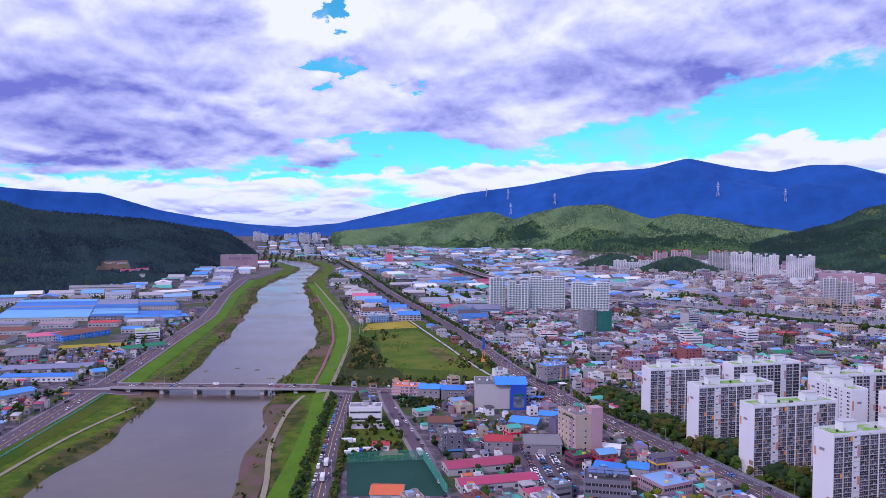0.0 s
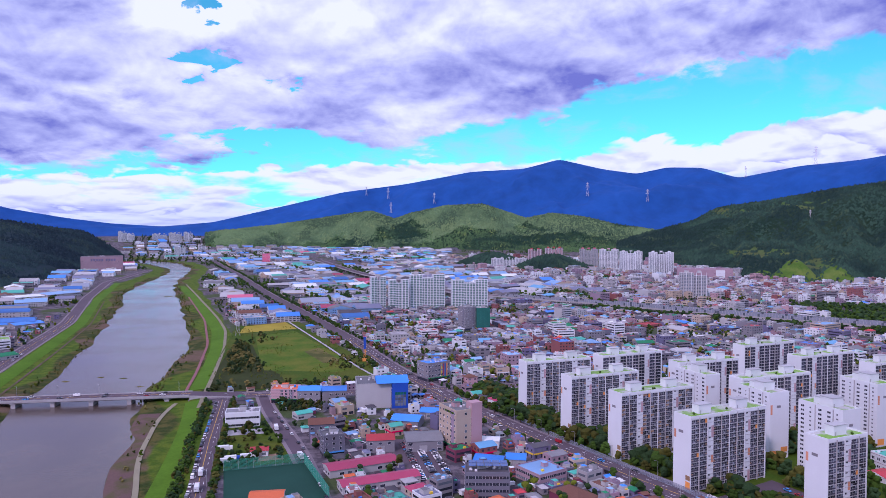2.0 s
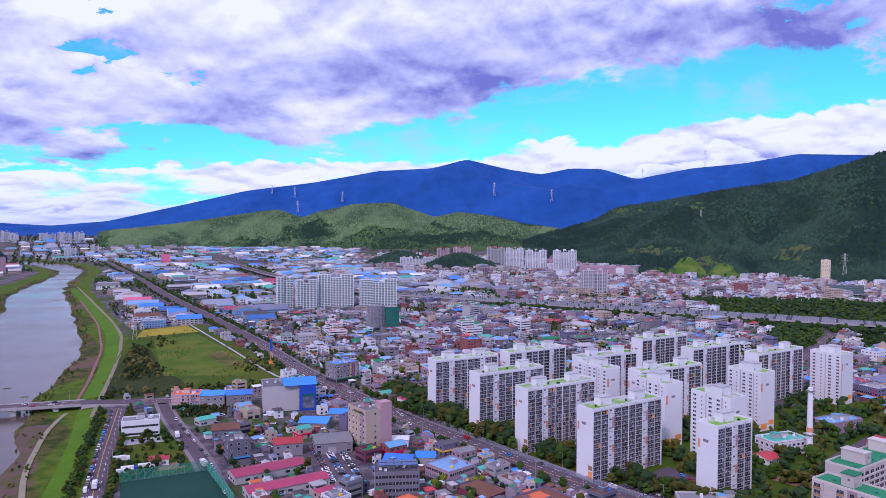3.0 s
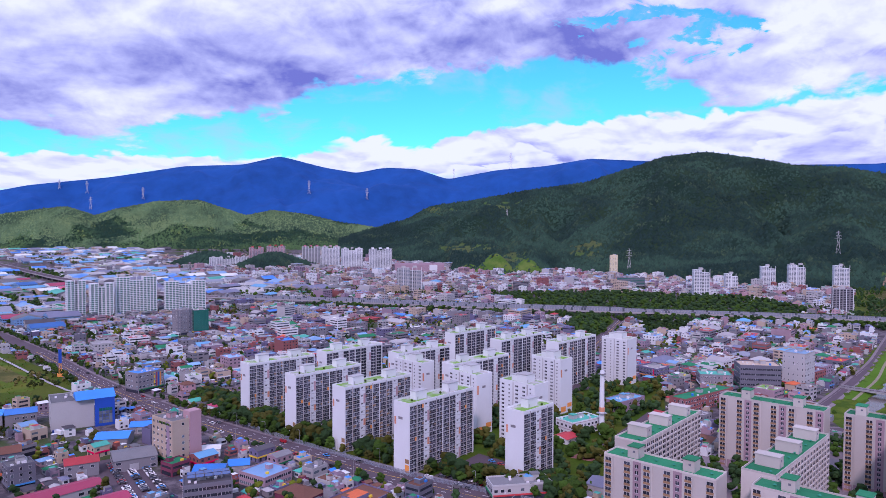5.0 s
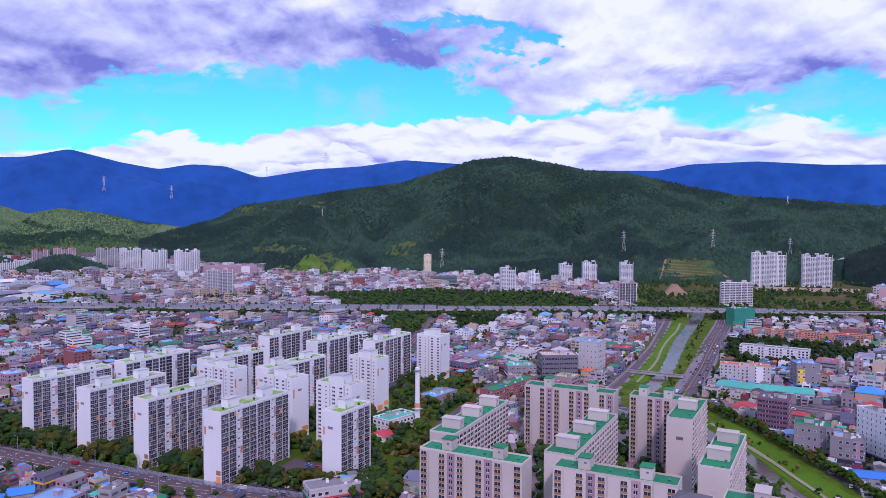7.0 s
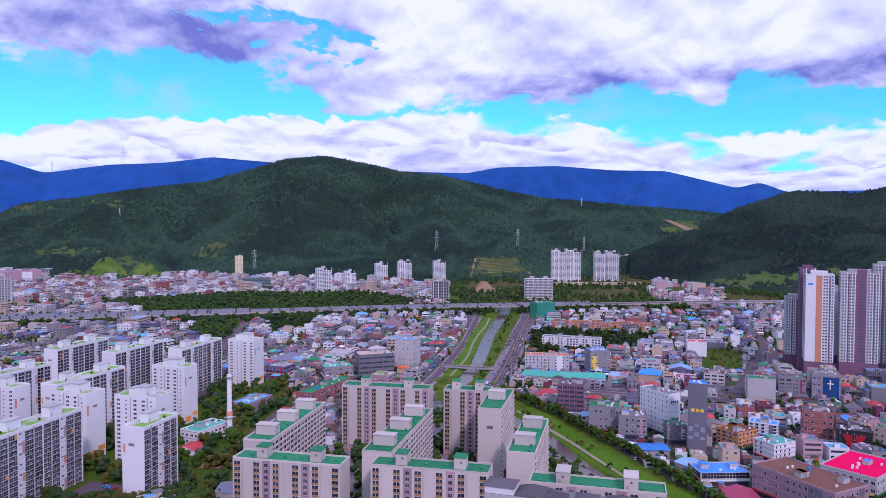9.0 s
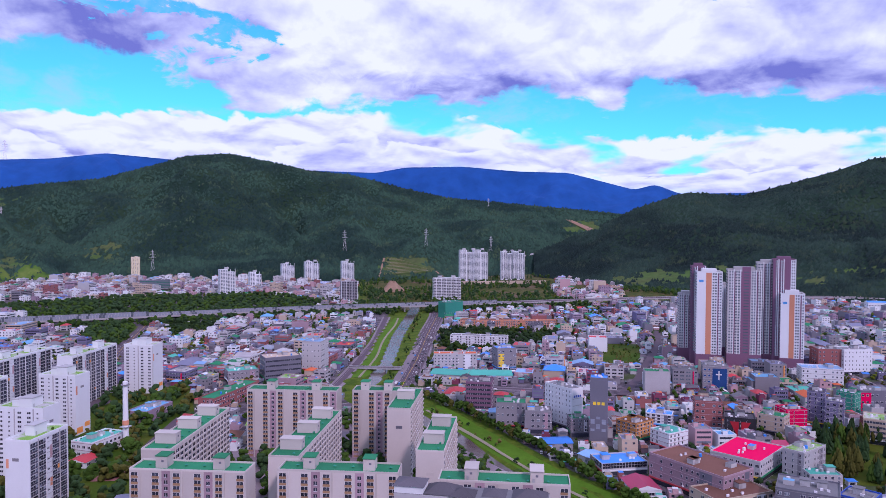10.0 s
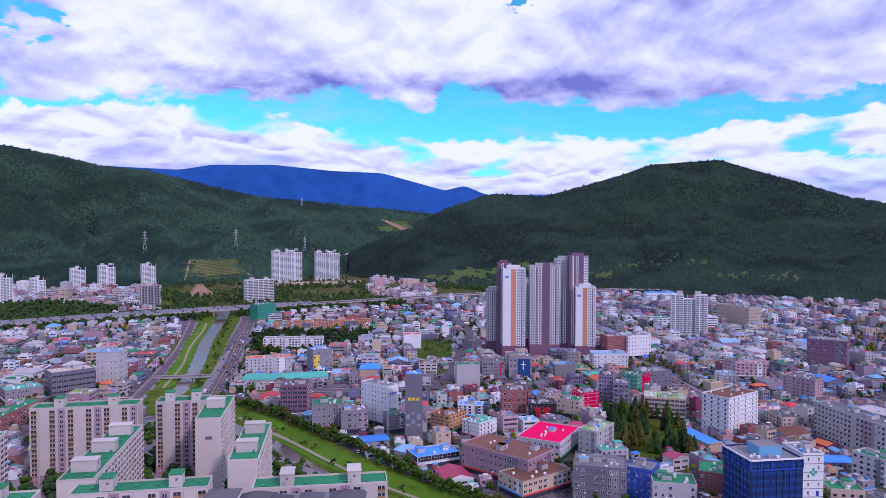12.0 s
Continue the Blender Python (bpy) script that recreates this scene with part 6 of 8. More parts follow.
# ---- towers further off ----
def far_tower(x, y, w, d, h, wall="white_paint", trim="grey_wall", glass="glass_light", turn=0.0, floors=0, label="tall white apartment tower with rows of windows", crown=True, steps=1, group="distant apartment towers", cap="off_white"):
    """A tower seen from afar: stepped body, window columns, corner piers and roof house."""
    yaw = -math.degrees(math.atan2(x, y)) + turn
    plot(x, y, yaw, w, d, 6)
    t = thing("apartment_tower", x, y, yaw, label, "apartment tower", group, z=float(land(x, y)))
    floors = floors or round(h / 2.9)
    fh = h / floors
    s = Shape()
    for k in range(steps):
        s.box(w * k / steps, w * (k + 1) / steps, (k % 2) * 2.5, d, 0, h - (k % 2) * fh * 2, wall)
    part("wall", s, t)
    n = max(2, round(w / 5.0))
    for i in range(n):
        q = Shape()
        off = (int((i + 0.5) / n * steps) % 2) * 2.5
        for f in range(1, floors - (2 if off else 0)):
            q.box((i + 0.16) * w / n, (i + 0.84) * w / n, off - 0.15, off, f * fh, f * fh + fh * 0.58, glass, bottom=False)
        part("window_column", q, t, kind="stuff")
    q = Shape()
    for f in range(1, floors):
        for yy in (d * 0.25, d * 0.7):
            q.box(-0.12, 0, yy - 1, yy + 1, f * fh, f * fh + fh * 0.5, glass, bottom=False)
    part("side_glazing", q, t, kind="stuff")
    for i in range(0, n + 1, 2):
        p = Shape()
        p.box(i * w / n - 0.4, i * w / n + 0.4, -0.7, 0.0, 0, h + 0.8, trim)
        part("pier", p, t)
    if crown:
        for k in range(max(1, round(w / 22))):
            cx = (k + 0.5) * w / max(1, round(w / 22))
            r = Shape()
            r.box(cx - 3.5, cx + 3.5, d * 0.3, d * 0.8, h - 0.2, h + 4, cap)
            part("roof_house", r, t)
    return t


for x, y, w, h, turn in ((82, 1204, 26, 56, 12), (111, 1172, 32, 53, 12), (148, 1186, 60, 60, 12), (219, 1180, 62, 51, 12)):
    far_tower(x, y, w, 13, h, "white_paint", "white_paint", "glass_green", turn, label="white apartment slab with green-tinted balcony glass", group="valley apartment slabs", steps=3)
for x, y, w, h, wall, cap in ((520, 2469, 70, 40, "white_paint", "off_white"), (560, 2290, 120, 34, "white_paint", "off_white"), (700, 2330, 46, 62, "pink_wall", "roof_red"), (760, 2330, 60, 66, "pink_wall", "roof_red"), (855, 2250, 60, 66, "off_white", "roof_pink"), (905, 2200, 60, 66, "white_paint", "pink_wall"), (890, 2005, 66, 66, "white_paint", "off_white"), (955, 1945, 70, 66, "white_paint", "white_paint")):
    far_tower(x, y, w, 14, h, wall, "white_paint", "glass_light", 10, steps=3, cap=cap, group="hillside apartment towers", label="pale apartment tower with coloured roof caps below the hills")
for x, y, w, h in ((-1040, 3860, 40, 52), (-985, 3820, 34, 44), (-880, 3900, 70, 40), (-790, 3860, 60, 48), (-712, 3840, 44, 52), (-640, 3240, 46, 44), (-570, 3420, 30, 30)):
    far_tower(x, y, w, 16, h, "white_paint", "white_paint", "glass_light", 8, steps=2, group="valley end towers", label="far pale apartment tower at the valley end")
far_tower(711, 1308, 50, 16, 50, "off_white", "white_paint", "glass_light", 14, steps=2)
for x, y, w, h in ((1683, 582, 72, 82), (1795, 505, 62, 76)):
    far_tower(x, y, w, 22, h, "white_paint", "off_white", "glass_light", 10, steps=4, group="hill foot towers", label="pale grey stepped high-rise at the foot of the mountain")
for x, y, w, h in ((1164, 913, 30, 54), (1317, 952, 26, 38), (1479, 975, 30, 48), (1523, 936, 36, 52), (1552, 848, 30, 54)):
    far_tower(x, y, w, 16, h, "white_paint", "white_paint", "glass_light", 16, steps=2, group="slim white towers", label="slim white apartment tower above low houses")
far_tower(1166, 639, 30, 14, 38, "grey_wall", "white_paint", "glass", 10)
far_tower(1268, 492, 54, 14, 42, "white_paint", "grey_wall", "glass", 12, label="white apartment slab beside the elevated highway")
far_tower(953, -214, 46, 15, 54, "white_paint", "steel", "glass_light", 6, steps=3, label="white apartment block with blue-grey stair columns")
# ---- elevated highway ----


def highway():
    t = thing("elevated_highway", 0, 0, 0, "long elevated concrete highway with pale noise walls", "highway", kind="structure")
    ROADS.append((EXPRESS, 20))
    pts = np.array(EXPRESS, float)
    seg = np.hypot(*np.diff(pts, axis=0).T)
    cum = np.concatenate([[0], np.cumsum(seg)])
    deck, rail, piers = Shape(), Shape(), Shape()
    k = np.arange(0, cum[-1], 25.0)
    x, y = np.interp(k, cum, pts[:, 0]), np.interp(k, cum, pts[:, 1])
    for arr in (x, y):
        arr[2:-2] = np.convolve(arr, np.ones(5) / 5, "valid")
    for i in range(len(k) - 1):
        a, b = np.array([x[i], y[i]]), np.array([x[i + 1], y[i + 1]])
        ln = np.hypot(*(b - a))
        m = pose(a[0], a[1], 0, 0, 0, math.degrees(math.atan2(b[1] - a[1], b[0] - a[0])))
        deck.box(0, ln + 0.3, -12, 12, 6.4, 8.0, "concrete", "asphalt", at=m)
        for side in (-12, 11.7):
            deck.box(0, ln + 0.3, side, side + 0.3, 8.0, 9.0, "concrete", at=m)
            if 66 < i < 119:
                tall = 13.2 if 75 < i < 96 else 11.6
                for j in range(6):
                    rail.box(j * ln / 6 + 0.4, (j + 1) * ln / 6 - 0.4, side + 0.05, side + 0.2, 9.0, tall, "panel_pale" if (i * 7 + j * j) % 5 else "glass_light", at=m)
                    rail.box(j * ln / 6 - 0.25, j * ln / 6 + 0.25, side, side + 0.25, 9.0, tall, "steel", at=m)
        if i % 2 == 0:
            piers.box(-1, 1, -8, -6, -3, 6.4, "concrete", at=m)
            piers.box(-1, 1, 6, 8, -3, 6.4, "concrete", at=m)
        part("lane_marks", _lanes(ln, m), t, kind="stuff") if i % 30 == 0 else None
    part("deck", deck, t)
    part("noise_wall", rail, t, "pale translucent noise wall panels", kind="stuff")
    part("piers", piers, t, kind="stuff")


def _lanes(ln, m):
    s = Shape()
    for o in (-6, -2, 2, 6):
        s.box(2, 10, o - 0.1, o + 0.1, 8.0, 8.02, "line_white", at=m)
    return s


highway()

# ---- the low town ----
FIELD = ((-105, 628), (-122, 1030), (-37, 1075), (56, 700), (40, 628))
YARD_A = ((128, 590), (150, 480), (186, 330), (225, 265), (345, 285), (500, 425), (470, 590), (300, 610))
YARD_C = ((215, 240), (225, 100), (270, 20), (335, 30), (470, 200), (470, 260), (330, 290))
PARK = ((443, -68), (540, -70), (545, -125), (455, -122))
GROVE = ((744, 279), (764, 215), (878, 180), (935, 184), (911, 318), (863, 327))
LOT = ((737, 100), (741, 61), (868, 71), (885, 116))
BELT = tuple((*p, 44) for p in EXPRESS[4:14])
VERGE_WEST = ((734, 802), (778, 751), (640, 652), (632, 694))
VERGE_EAST = ((803, 736), (839, 671), (757, 606), (720, 645))
VACANT = ((-66, 428), (-13, 434), (-36, 548), (-74, 548))
CARPARK = ((38, 472), (78, 474), (84, 380), (52, 376))
WOODS = ((745, 915), (900, 740), (1020, 620), (1130, 650), (1210, 826), (1064, 1035), (839, 1160))
ESTATE = ((-760, 930), (-640, 1330), (-420, 1330), (-400, 960), (-392, 800), (-600, 800))
COURT = ((-74, 358), (-76, 446), (-2, 446), (14, 358))


def inside(x, y, ring):
    hit = np.zeros(np.shape(x), bool)
    for (ax, ay), (bx, by) in zip(ring, ring[1:] + ring[:1]):
        with np.errstate(divide="ignore", invalid="ignore"):
            c = ((ay > y) != (by > y)) & (x < (bx - ax) * (y - ay) / (by - ay + 1e-9) + ax)
        hit ^= c
    return hit


def road_gap(x, y):
    best = np.full(np.shape(x), 1e9)
    for line, half in ROADS:
        flat = tuple((*p[:2], half) for p in line)
        best = np.minimum(best, bank(x, y, flat))
    return best


def plot_gap(x, y, r):
    ok = np.ones(np.shape(x), bool)
    for cx, cy, c, s, hw, hd in PLOTS:
        u, v = (x - cx) * c + (y - cy) * s, -(x - cx) * s + (y - cy) * c
        ok &= (np.abs(u) > hw + r) | (np.abs(v) > hd + r)
    return ok


FOOT = ((-48, 1500), (-32, 1600), (-25, 1700), (-20, 2100), (-15, 2900), (-14.3, 4090), (-9.6, 4090), (-9, 3600), (23, 3150), (24, 2800), (30, 2500), (32.3, 2430), (33, 2060), (40.4, 2010), (41, 2180), (50, 1950), (60, 1750), (70, 1900), (77, 2000), (82, 1750), (90, 1560), (106, 1500), (134, 1600))


def free(x, y, r, gap):
    az = np.degrees(np.arctan2(x, y))
    d = np.hypot(x, y)
    ok = (d > 345) & (az > -40) & (az < 126) & (d < np.interp(az, [f[0] for f in FOOT], [f[1] for f in FOOT]) - 15) & (d < 4100)
    ok &= (bank(x, y, RIVER) > 62 + r) & (bank(x, y, STREAM) > 26 + r)
    ok &= ~((d > np.interp(az, EXP_AZ, EXP_R)) & (az > 62.5) & ((az < 78.5) | (az > 84)))
    ok &= bank(x, y, BELT) > r
    ok &= ~inside(x, y, ESTATE)
    for ring in (WOODS, FIELD, YARD_A, YARD_C, PARK, COURT, GROVE, LOT, VACANT, CARPARK, VERGE_WEST, VERGE_EAST):
        ok &= ~inside(x, y, ring)
    return ok & (road_gap(x, y) > gap + r) & plot_gap(x, y, r)


def candidates(cell, lo, hi, seed, turn=15.0):
    rng = np.random.default_rng(seed)
    n = int(2 * hi / cell)
    p, q = np.meshgrid((np.arange(n) - n / 2) * cell, (np.arange(n) - n / 2) * cell)
    p, q = p + rng.uniform(-0.12, 0.12, p.shape) * cell, q + rng.uniform(-0.12, 0.12, p.shape) * cell
    c, s = math.cos(radians(turn)), math.sin(radians(turn))
    x, y = (p * c - q * s).ravel(), (p * s + q * c).ravel()
    d = np.hypot(x, y)
    keep = (d >= lo) & (d < hi)
    return x[keep], y[keep]


WALLS = ("off_white", "white_paint", "cream", "grey_wall", "grey_pink", "mauve_wall", "cream", "slate_purple", "pink_wall", "off_white", "brick_red", "dark_wall", "wine_wall", "concrete", "white_paint", "grey_wall")
PALE = ("off_white", "white_paint", "pink_wall", "cream", "white_paint", "grey_pink", "off_white", "white_paint", "mauve_wall", "brick_red", "cream", "grey_wall", "white_paint", "off_white", "pink_wall")
# cooler palettes for houses past 700 m: distance haze put into their colours
COOL = ("off_white", "white_paint", "cream", "grey_wall", "white_paint", "grey_wall", "off_white", "grey_pink", "slate_purple", "brick_red", "dark_wall", "mauve_wall")
COOL_ROOF = ("roof_grey", "roof_slate", "roof_steel", "sky_paint", "roof_teal", "roof_green", "concrete", "panel_pale", "off_white", "roof_blue", "roof_red", "roof_dark", "roof_slate", "roof_brown", "roof_green", "concrete")
FLAT = ("roof_grey", "roof_green", "roof_grey", "roof_dark", "roof_green", "concrete", "roof_brown", "roof_brown", "roof_slate", "sky_paint", "roof_lawn", "roof_dark", "roof_teal")
PITCH = ("roof_blue", "roof_teal", "roof_slate", "roof_red", "roof_dark", "roof_brown", "roof_magenta", "roof_orange", "roof_steel", "roof_grey", "roof_brown", "sky_paint", "roof_grey", "roof_red", "roof_dark")
BOARD = ("sign_blue", "roof_red", "white_paint", "roof_green", "yellow_paint", "crimson", "orange_paint", "sky_paint")


def leafy(x, y):
    """Where gardens and rows of trees take the room of houses."""
    return np.sin(x * 0.021 + 2 * np.sin(y * 0.013)) + np.sin(y * 0.027 + x * 0.008) > 0.85


def is_works(x, y):
    """Where the industrial sheds stand."""
    return (x < -285) or (y > 1000 and x < 40 + (y - 1000) * 0.25) or (y > 1350 and x < 700 and x < 900 - 0.2 * y)


def house_shape(rng, w, d, h, wall, roof, style, wall_s, roof_s, win_s, m, extra=None, tank=None):
    """Writes one low building into three shapes (or the same one thrice)."""
    def moved(sh, start):
        sh.v[start:] = [tuple(m @ Vector(p)) for p in sh.v[start:]]

    i, j, k = len(wall_s.v), len(roof_s.v), len(win_s.v)
    joined = wall_s is roof_s
    wall_s.box(-w / 2, w / 2, -d / 2, d / 2, -1, h, wall, bottom=False)
    if not joined and h > 9 and w > 15 and rng.random() < 0.5:
        wall_s.box(w * 0.1, w / 2 + 2.5, -d / 2 + 1, d / 2 - 2, -1, h - 3.2, wall, roof, bottom=False)
    if joined:
        j = len(roof_s.v)
        moved(wall_s, i)
    if style == "flat":
        roof_s.tray(-w / 2, w / 2, -d / 2, d / 2, h - 0.05, h + 0.7, 0.3, wall, roof)
        cx, cy = rng.uniform(-0.25, 0.25) * w, rng.uniform(0, 0.25) * d
        up = extra if extra is not None else roof_s
        up.box(cx - 1.6, cx + 1.6, cy - 1.5, cy + 1.5, h, h + 2.4, wall, roof, bottom=False)
        tx, ty = rng.uniform(-0.3, 0.3) * w, -0.25 * d
        (tank if tank is not None else roof_s).box(tx - 0.8, tx + 0.8, ty - 0.6, ty + 0.6, h, h + 1.1, rng.choice(("roof_blue", "frame_white", "roof_teal", "steel", "steel", "yellow_paint")), bottom=False)
        if rng.random() < 0.45:
            rx, rw = rng.uniform(-0.2, 0.1) * w, min(w, d) * rng.uniform(0.3, 0.55)
            roof_s.box(rx - rw / 2, rx + rw / 2, -0.2 * d, 0.2 * d, h, h + 2.3, rng.choice(("off_white", "grey_pink", wall)), rng.choice(PITCH), bottom=False)
        for _ in range(rng.randint(1, 4) if not joined else 1):
            ax, ay = rng.uniform(-0.42, 0.36) * w, rng.uniform(-0.42, 0.36) * d
            roof_s.box(ax, ax + rng.uniform(0.7, 2.2), ay, ay + rng.uniform(0.6, 1.4), h, h + rng.uniform(0.6, 1.4), rng.choice(("frame_white", "steel", "roof_slate")), bottom=False)
    elif style == "hip":
        roof_s.hip(-w / 2 - 0.6, w / 2 + 0.6, -d / 2 - 0.6, d / 2 + 0.6, h, h + min(w, d) * 0.22, roof)
    else:
        roof_s.gable(-w / 2 - 0.4, w / 2 + 0.4, -d / 2 - 0.4, d / 2 + 0.4, h, h + d * 0.14 + 0.3, roof, wall)
    if joined:
        moved(roof_s, j)
        k = len(win_s.v)
    floors = max(1, round(h / 3.2))
    look_of = rng.random()
    shop = h > 6 and rng.random() < 0.6
    board = rng.choice(BOARD)
    for mm, ln in ((pose(-w / 2, -d / 2, 0), w), (pose(-w / 2, d / 2, 0, 0, 0, -90), d)):
        if look_of < 0.3:
            n, half = 1, ln / 2 - 0.8
        elif look_of < 0.6:
            n = max(1, int(ln // 5.0))
            half = ln / n * 0.34
        else:
            n, half = max(1, int(ln // 3.4)), 0.75
        for a in range(n):
            for f in range(floors):
                if look_of >= 0.3 and rng.random() < 0.12:
                    continue
                x0, x1 = (a + 0.5) * ln / n - half, (a + 0.5) * ln / n + half
                z0, z1 = 0.95 + f * h / floors, 2.3 + f * h / floors
                glass = "glass" if rng.random() < 0.75 else "glass_light"
                if f == 0 and shop:
                    z0, z1, glass = 0.3, 2.5, "glass"
                if joined:
                    win_s.poly([tuple(mm @ Vector(p)) for p in ((x0, -0.06, z0), (x1, -0.06, z0), (x1, -0.06, z1), (x0, -0.06, z1))], glass)
                else:
                    win_s.box(x0, x1, -0.07, 0.03, z0, z1, glass, bottom=False, at=mm)
                    if look_of < 0.6 and x1 - x0 > 2.4:
                        for q in range(1, int((x1 - x0) // 1.6)):
                            win_s.box(x0 + q * 1.6, x0 + q * 1.6 + 0.12, -0.11, -0.06, z0, z1, "frame_white", bottom=False, at=mm)
        if shop and not joined:
            win_s.box(0.2, ln - 0.2, -0.35, -0.05, 2.6, 3.5, board, bottom=False, at=mm)
        if not joined and floors > 2 and rng.random() < 0.4:
            win_s.box(ln * 0.8, ln * 0.8 + 0.9, -0.6, -0.1, 3.8, h - 0.6, rng.choice(BOARD), bottom=False, at=mm)
    if joined:
        moved(win_s, k)


def low_town():
    rng = random.Random(4)
    far = {}
    made = 0
    count = {"flat": 0, "hip": 0, "gable": 0}
    # cell, nearest, furthest, seed, works, share built: large lots first, then what fits between them
    for cell, lo, hi, seed, want, share in ((46, 345, 1250, 3, True, 0.88), (58, 1250, 4100, 5, True, 0.88), (46, 345, 1150, 6, False, 0.15), (29, 345, 1150, 7, False, 0.42), (16.5, 345, 1150, 1, False, 0.86), (36, 1150, 2900, 10, False, 0.22), (17, 1150, 2250, 2, False, 0.80), (25, 2250, 2900, 12, False, 0.82)):
        x, y = candidates(cell, lo, hi, seed)
        ok = free(x, y, cell * 0.37, 0.5)
        for a, b in zip(x[ok], y[ok]):
            if is_works(a, b) != want or rng.random() > share:
                continue
            if not want and leafy(a, b) and rng.random() < 0.75:
                continue
            r, wk = math.hypot(a, b), want
            behind = r > np.interp(math.degrees(math.atan2(a, b)), EXP_AZ, EXP_R) and b > -300
            east = b < 170 and a > 400 and not behind
            if wk:
                w, d, h = rng.uniform(26, 44), rng.uniform(18, 38), rng.uniform(6, 10)
                if r > 1250:
                    w, d = rng.uniform(30, 54), rng.uniform(22, 46)
                style, wall = "gable" if rng.random() < 0.75 else "flat", rng.choice(("off_white", "grey_wall", "roof_steel", "white_paint"))
                roof = rng.choice(("roof_blue", "roof_steel", "roof_blue", "sky_paint", "roof_slate", "roof_dull", "roof_dull", "roof_pink", "roof_grey", "off_white", "roof_slate", "roof_brown", "roof_grey", "roof_dark", "roof_magenta")) if style == "gable" else rng.choice(FLAT)
                # most far sheds turn paler: haze carried by roof and wall colours
                if r > 1250 and rng.random() < 0.80:
                    roof = rng.choice(("roof_steel", "off_white", "panel_pale", "roof_slate", "white_paint", "sky_paint", "roof_grey", "roof_blue", "concrete", "roof_steel", "roof_slate", "roof_teal"))
                    wall = rng.choice(("off_white", "white_paint", "cream", "grey_wall", "white_paint"))
            else:
                w, d = rng.uniform(0.55, 0.80) * cell, rng.uniform(0.45, 0.74) * cell
                if cell > 40:
                    d *= 0.7
                hall = rng.random() < (0.6 if cell > 40 and not east else 0.35 if cell > 26 else 0.15)
                h = rng.choice((3.4, 3.6, 6.2, 6.4, 6.6, 9.4)) + rng.uniform(0, 0.6)
                if cell > 26 and rng.random() < 0.6:
                    h += rng.choice((3.2, 3.2, 6.4, 9.6 if east else 3.2))
                if east and cell < 26 and rng.random() < 0.5:
                    h += 3.2
                if hall:
                    h = rng.uniform(3.8, 6.8)
                if behind and not hall:
                    h = rng.choice((3.6, 6.4, 6.4, 9.4, 9.8, 12.6)) + rng.uniform(0, 0.8)
                if behind and r > 1150 and cell > 30 and rng.random() < 0.35:
                    h = rng.uniform(15, 24)
                style = "flat" if h > 7.5 or rng.random() < 0.62 else rng.choice(("hip", "gable", "gable"))
                wall = rng.choice(PALE if behind else COOL if r > 700 else WALLS)
                roof = rng.choice(COOL_ROOF) if r > 700 else rng.choice(("roof_teal", "roof_slate", "roof_magenta", "roof_steel", "roof_grey", "roof_steel", "roof_dark", "roof_brown", "roof_grey", "roof_slate")) if hall else rng.choice(FLAT) if style == "flat" else rng.choice(PITCH)
            turn = 15 + rng.choice((0, 0, 0, 90)) + rng.uniform(-3, 3) + 9 * math.sin(a * 0.006 + b * 0.004)
            if b < 150:
                turn += 4
            if r < 2300:
                plot(a - (w * math.cos(radians(turn)) - d * math.sin(radians(turn))) / 2, b - (w * math.sin(radians(turn)) + d * math.cos(radians(turn))) / 2, turn, w, d, 0.5)
            if r < 900 and (wk or (r < 760 and count[style] < 160)):
                count[style] += 1
                made += 1
                kind = "warehouse" if wk else {"flat": "shop_house", "hip": "house", "gable": "house"}[style]
                shape = {"flat": "flat", "hip": "hipped", "gable": "pitched"}[style]
                ws, rs, gs, es, ts = Shape(), Shape(), Shape(), Shape(), Shape()
                house_shape(rng, w, d, h, wall, roof, style, ws, rs, gs, Matrix(), es, ts)
                ob = new(kind, ws.mesh(kind))
                ob.matrix_basis = pose(a, b, 0, 0, 0, turn)
                tagged(ob, f"{BASES[wall]} walled {kind.replace('_', ' ')} with {TONES[roof]} {shape} roof", kind.replace("_", " "), "low town buildings")
                part("roof", rs, ob)
                part("glazing", gs, ob, kind="stuff")
                if es.v:
                    part("stair_house", es, ob)
                    part("water_tank", ts, ob)
            else:
                key = int((math.degrees(math.atan2(a, b)) + 60) // 25)
                sh = far.setdefault(key, Shape())
                house_shape(rng, w, d, h, wall, roof, style, sh, sh, sh, pose(a, b, float(land(a, b)), 0, 0, turn))
    # lean-tos, stores and cottages squeezed into the gaps
    small = {}
    for cell, room, skip, seed in ((10.5, 3.0, 0.15, 9), (7.5, 2.0, 0.30, 19)):
        x, y = candidates(cell, 345, 1300 if cell > 8 else 950, seed)
        ok = free(x, y, room, 0.2)
        for a, b in zip(x[ok], y[ok]):
            if rng.random() < skip or (leafy(a, b) and rng.random() < 0.8) or (a < -285 and rng.random() < 0.5):
                continue
            key = int((math.degrees(math.atan2(a, b)) + 60) // 25)
            sh = small.setdefault(key, Shape())
            w, d, h = rng.uniform(0.5, 0.85) * cell, rng.uniform(0.45, 0.7) * cell, rng.uniform(2.4, 3.6) + rng.choice((0, 0, 0, 2.8 if cell > 8 else 0))
            style = rng.choice(("flat", "flat", "flat", "gable", "hip"))
            turn = 15 + rng.choice((0, 90)) + rng.uniform(-5, 5)
            plot(a - (w * math.cos(radians(turn)) - d * math.sin(radians(turn))) / 2, b - (w * math.sin(radians(turn)) + d * math.cos(radians(turn))) / 2, turn, w, d, 0.2)
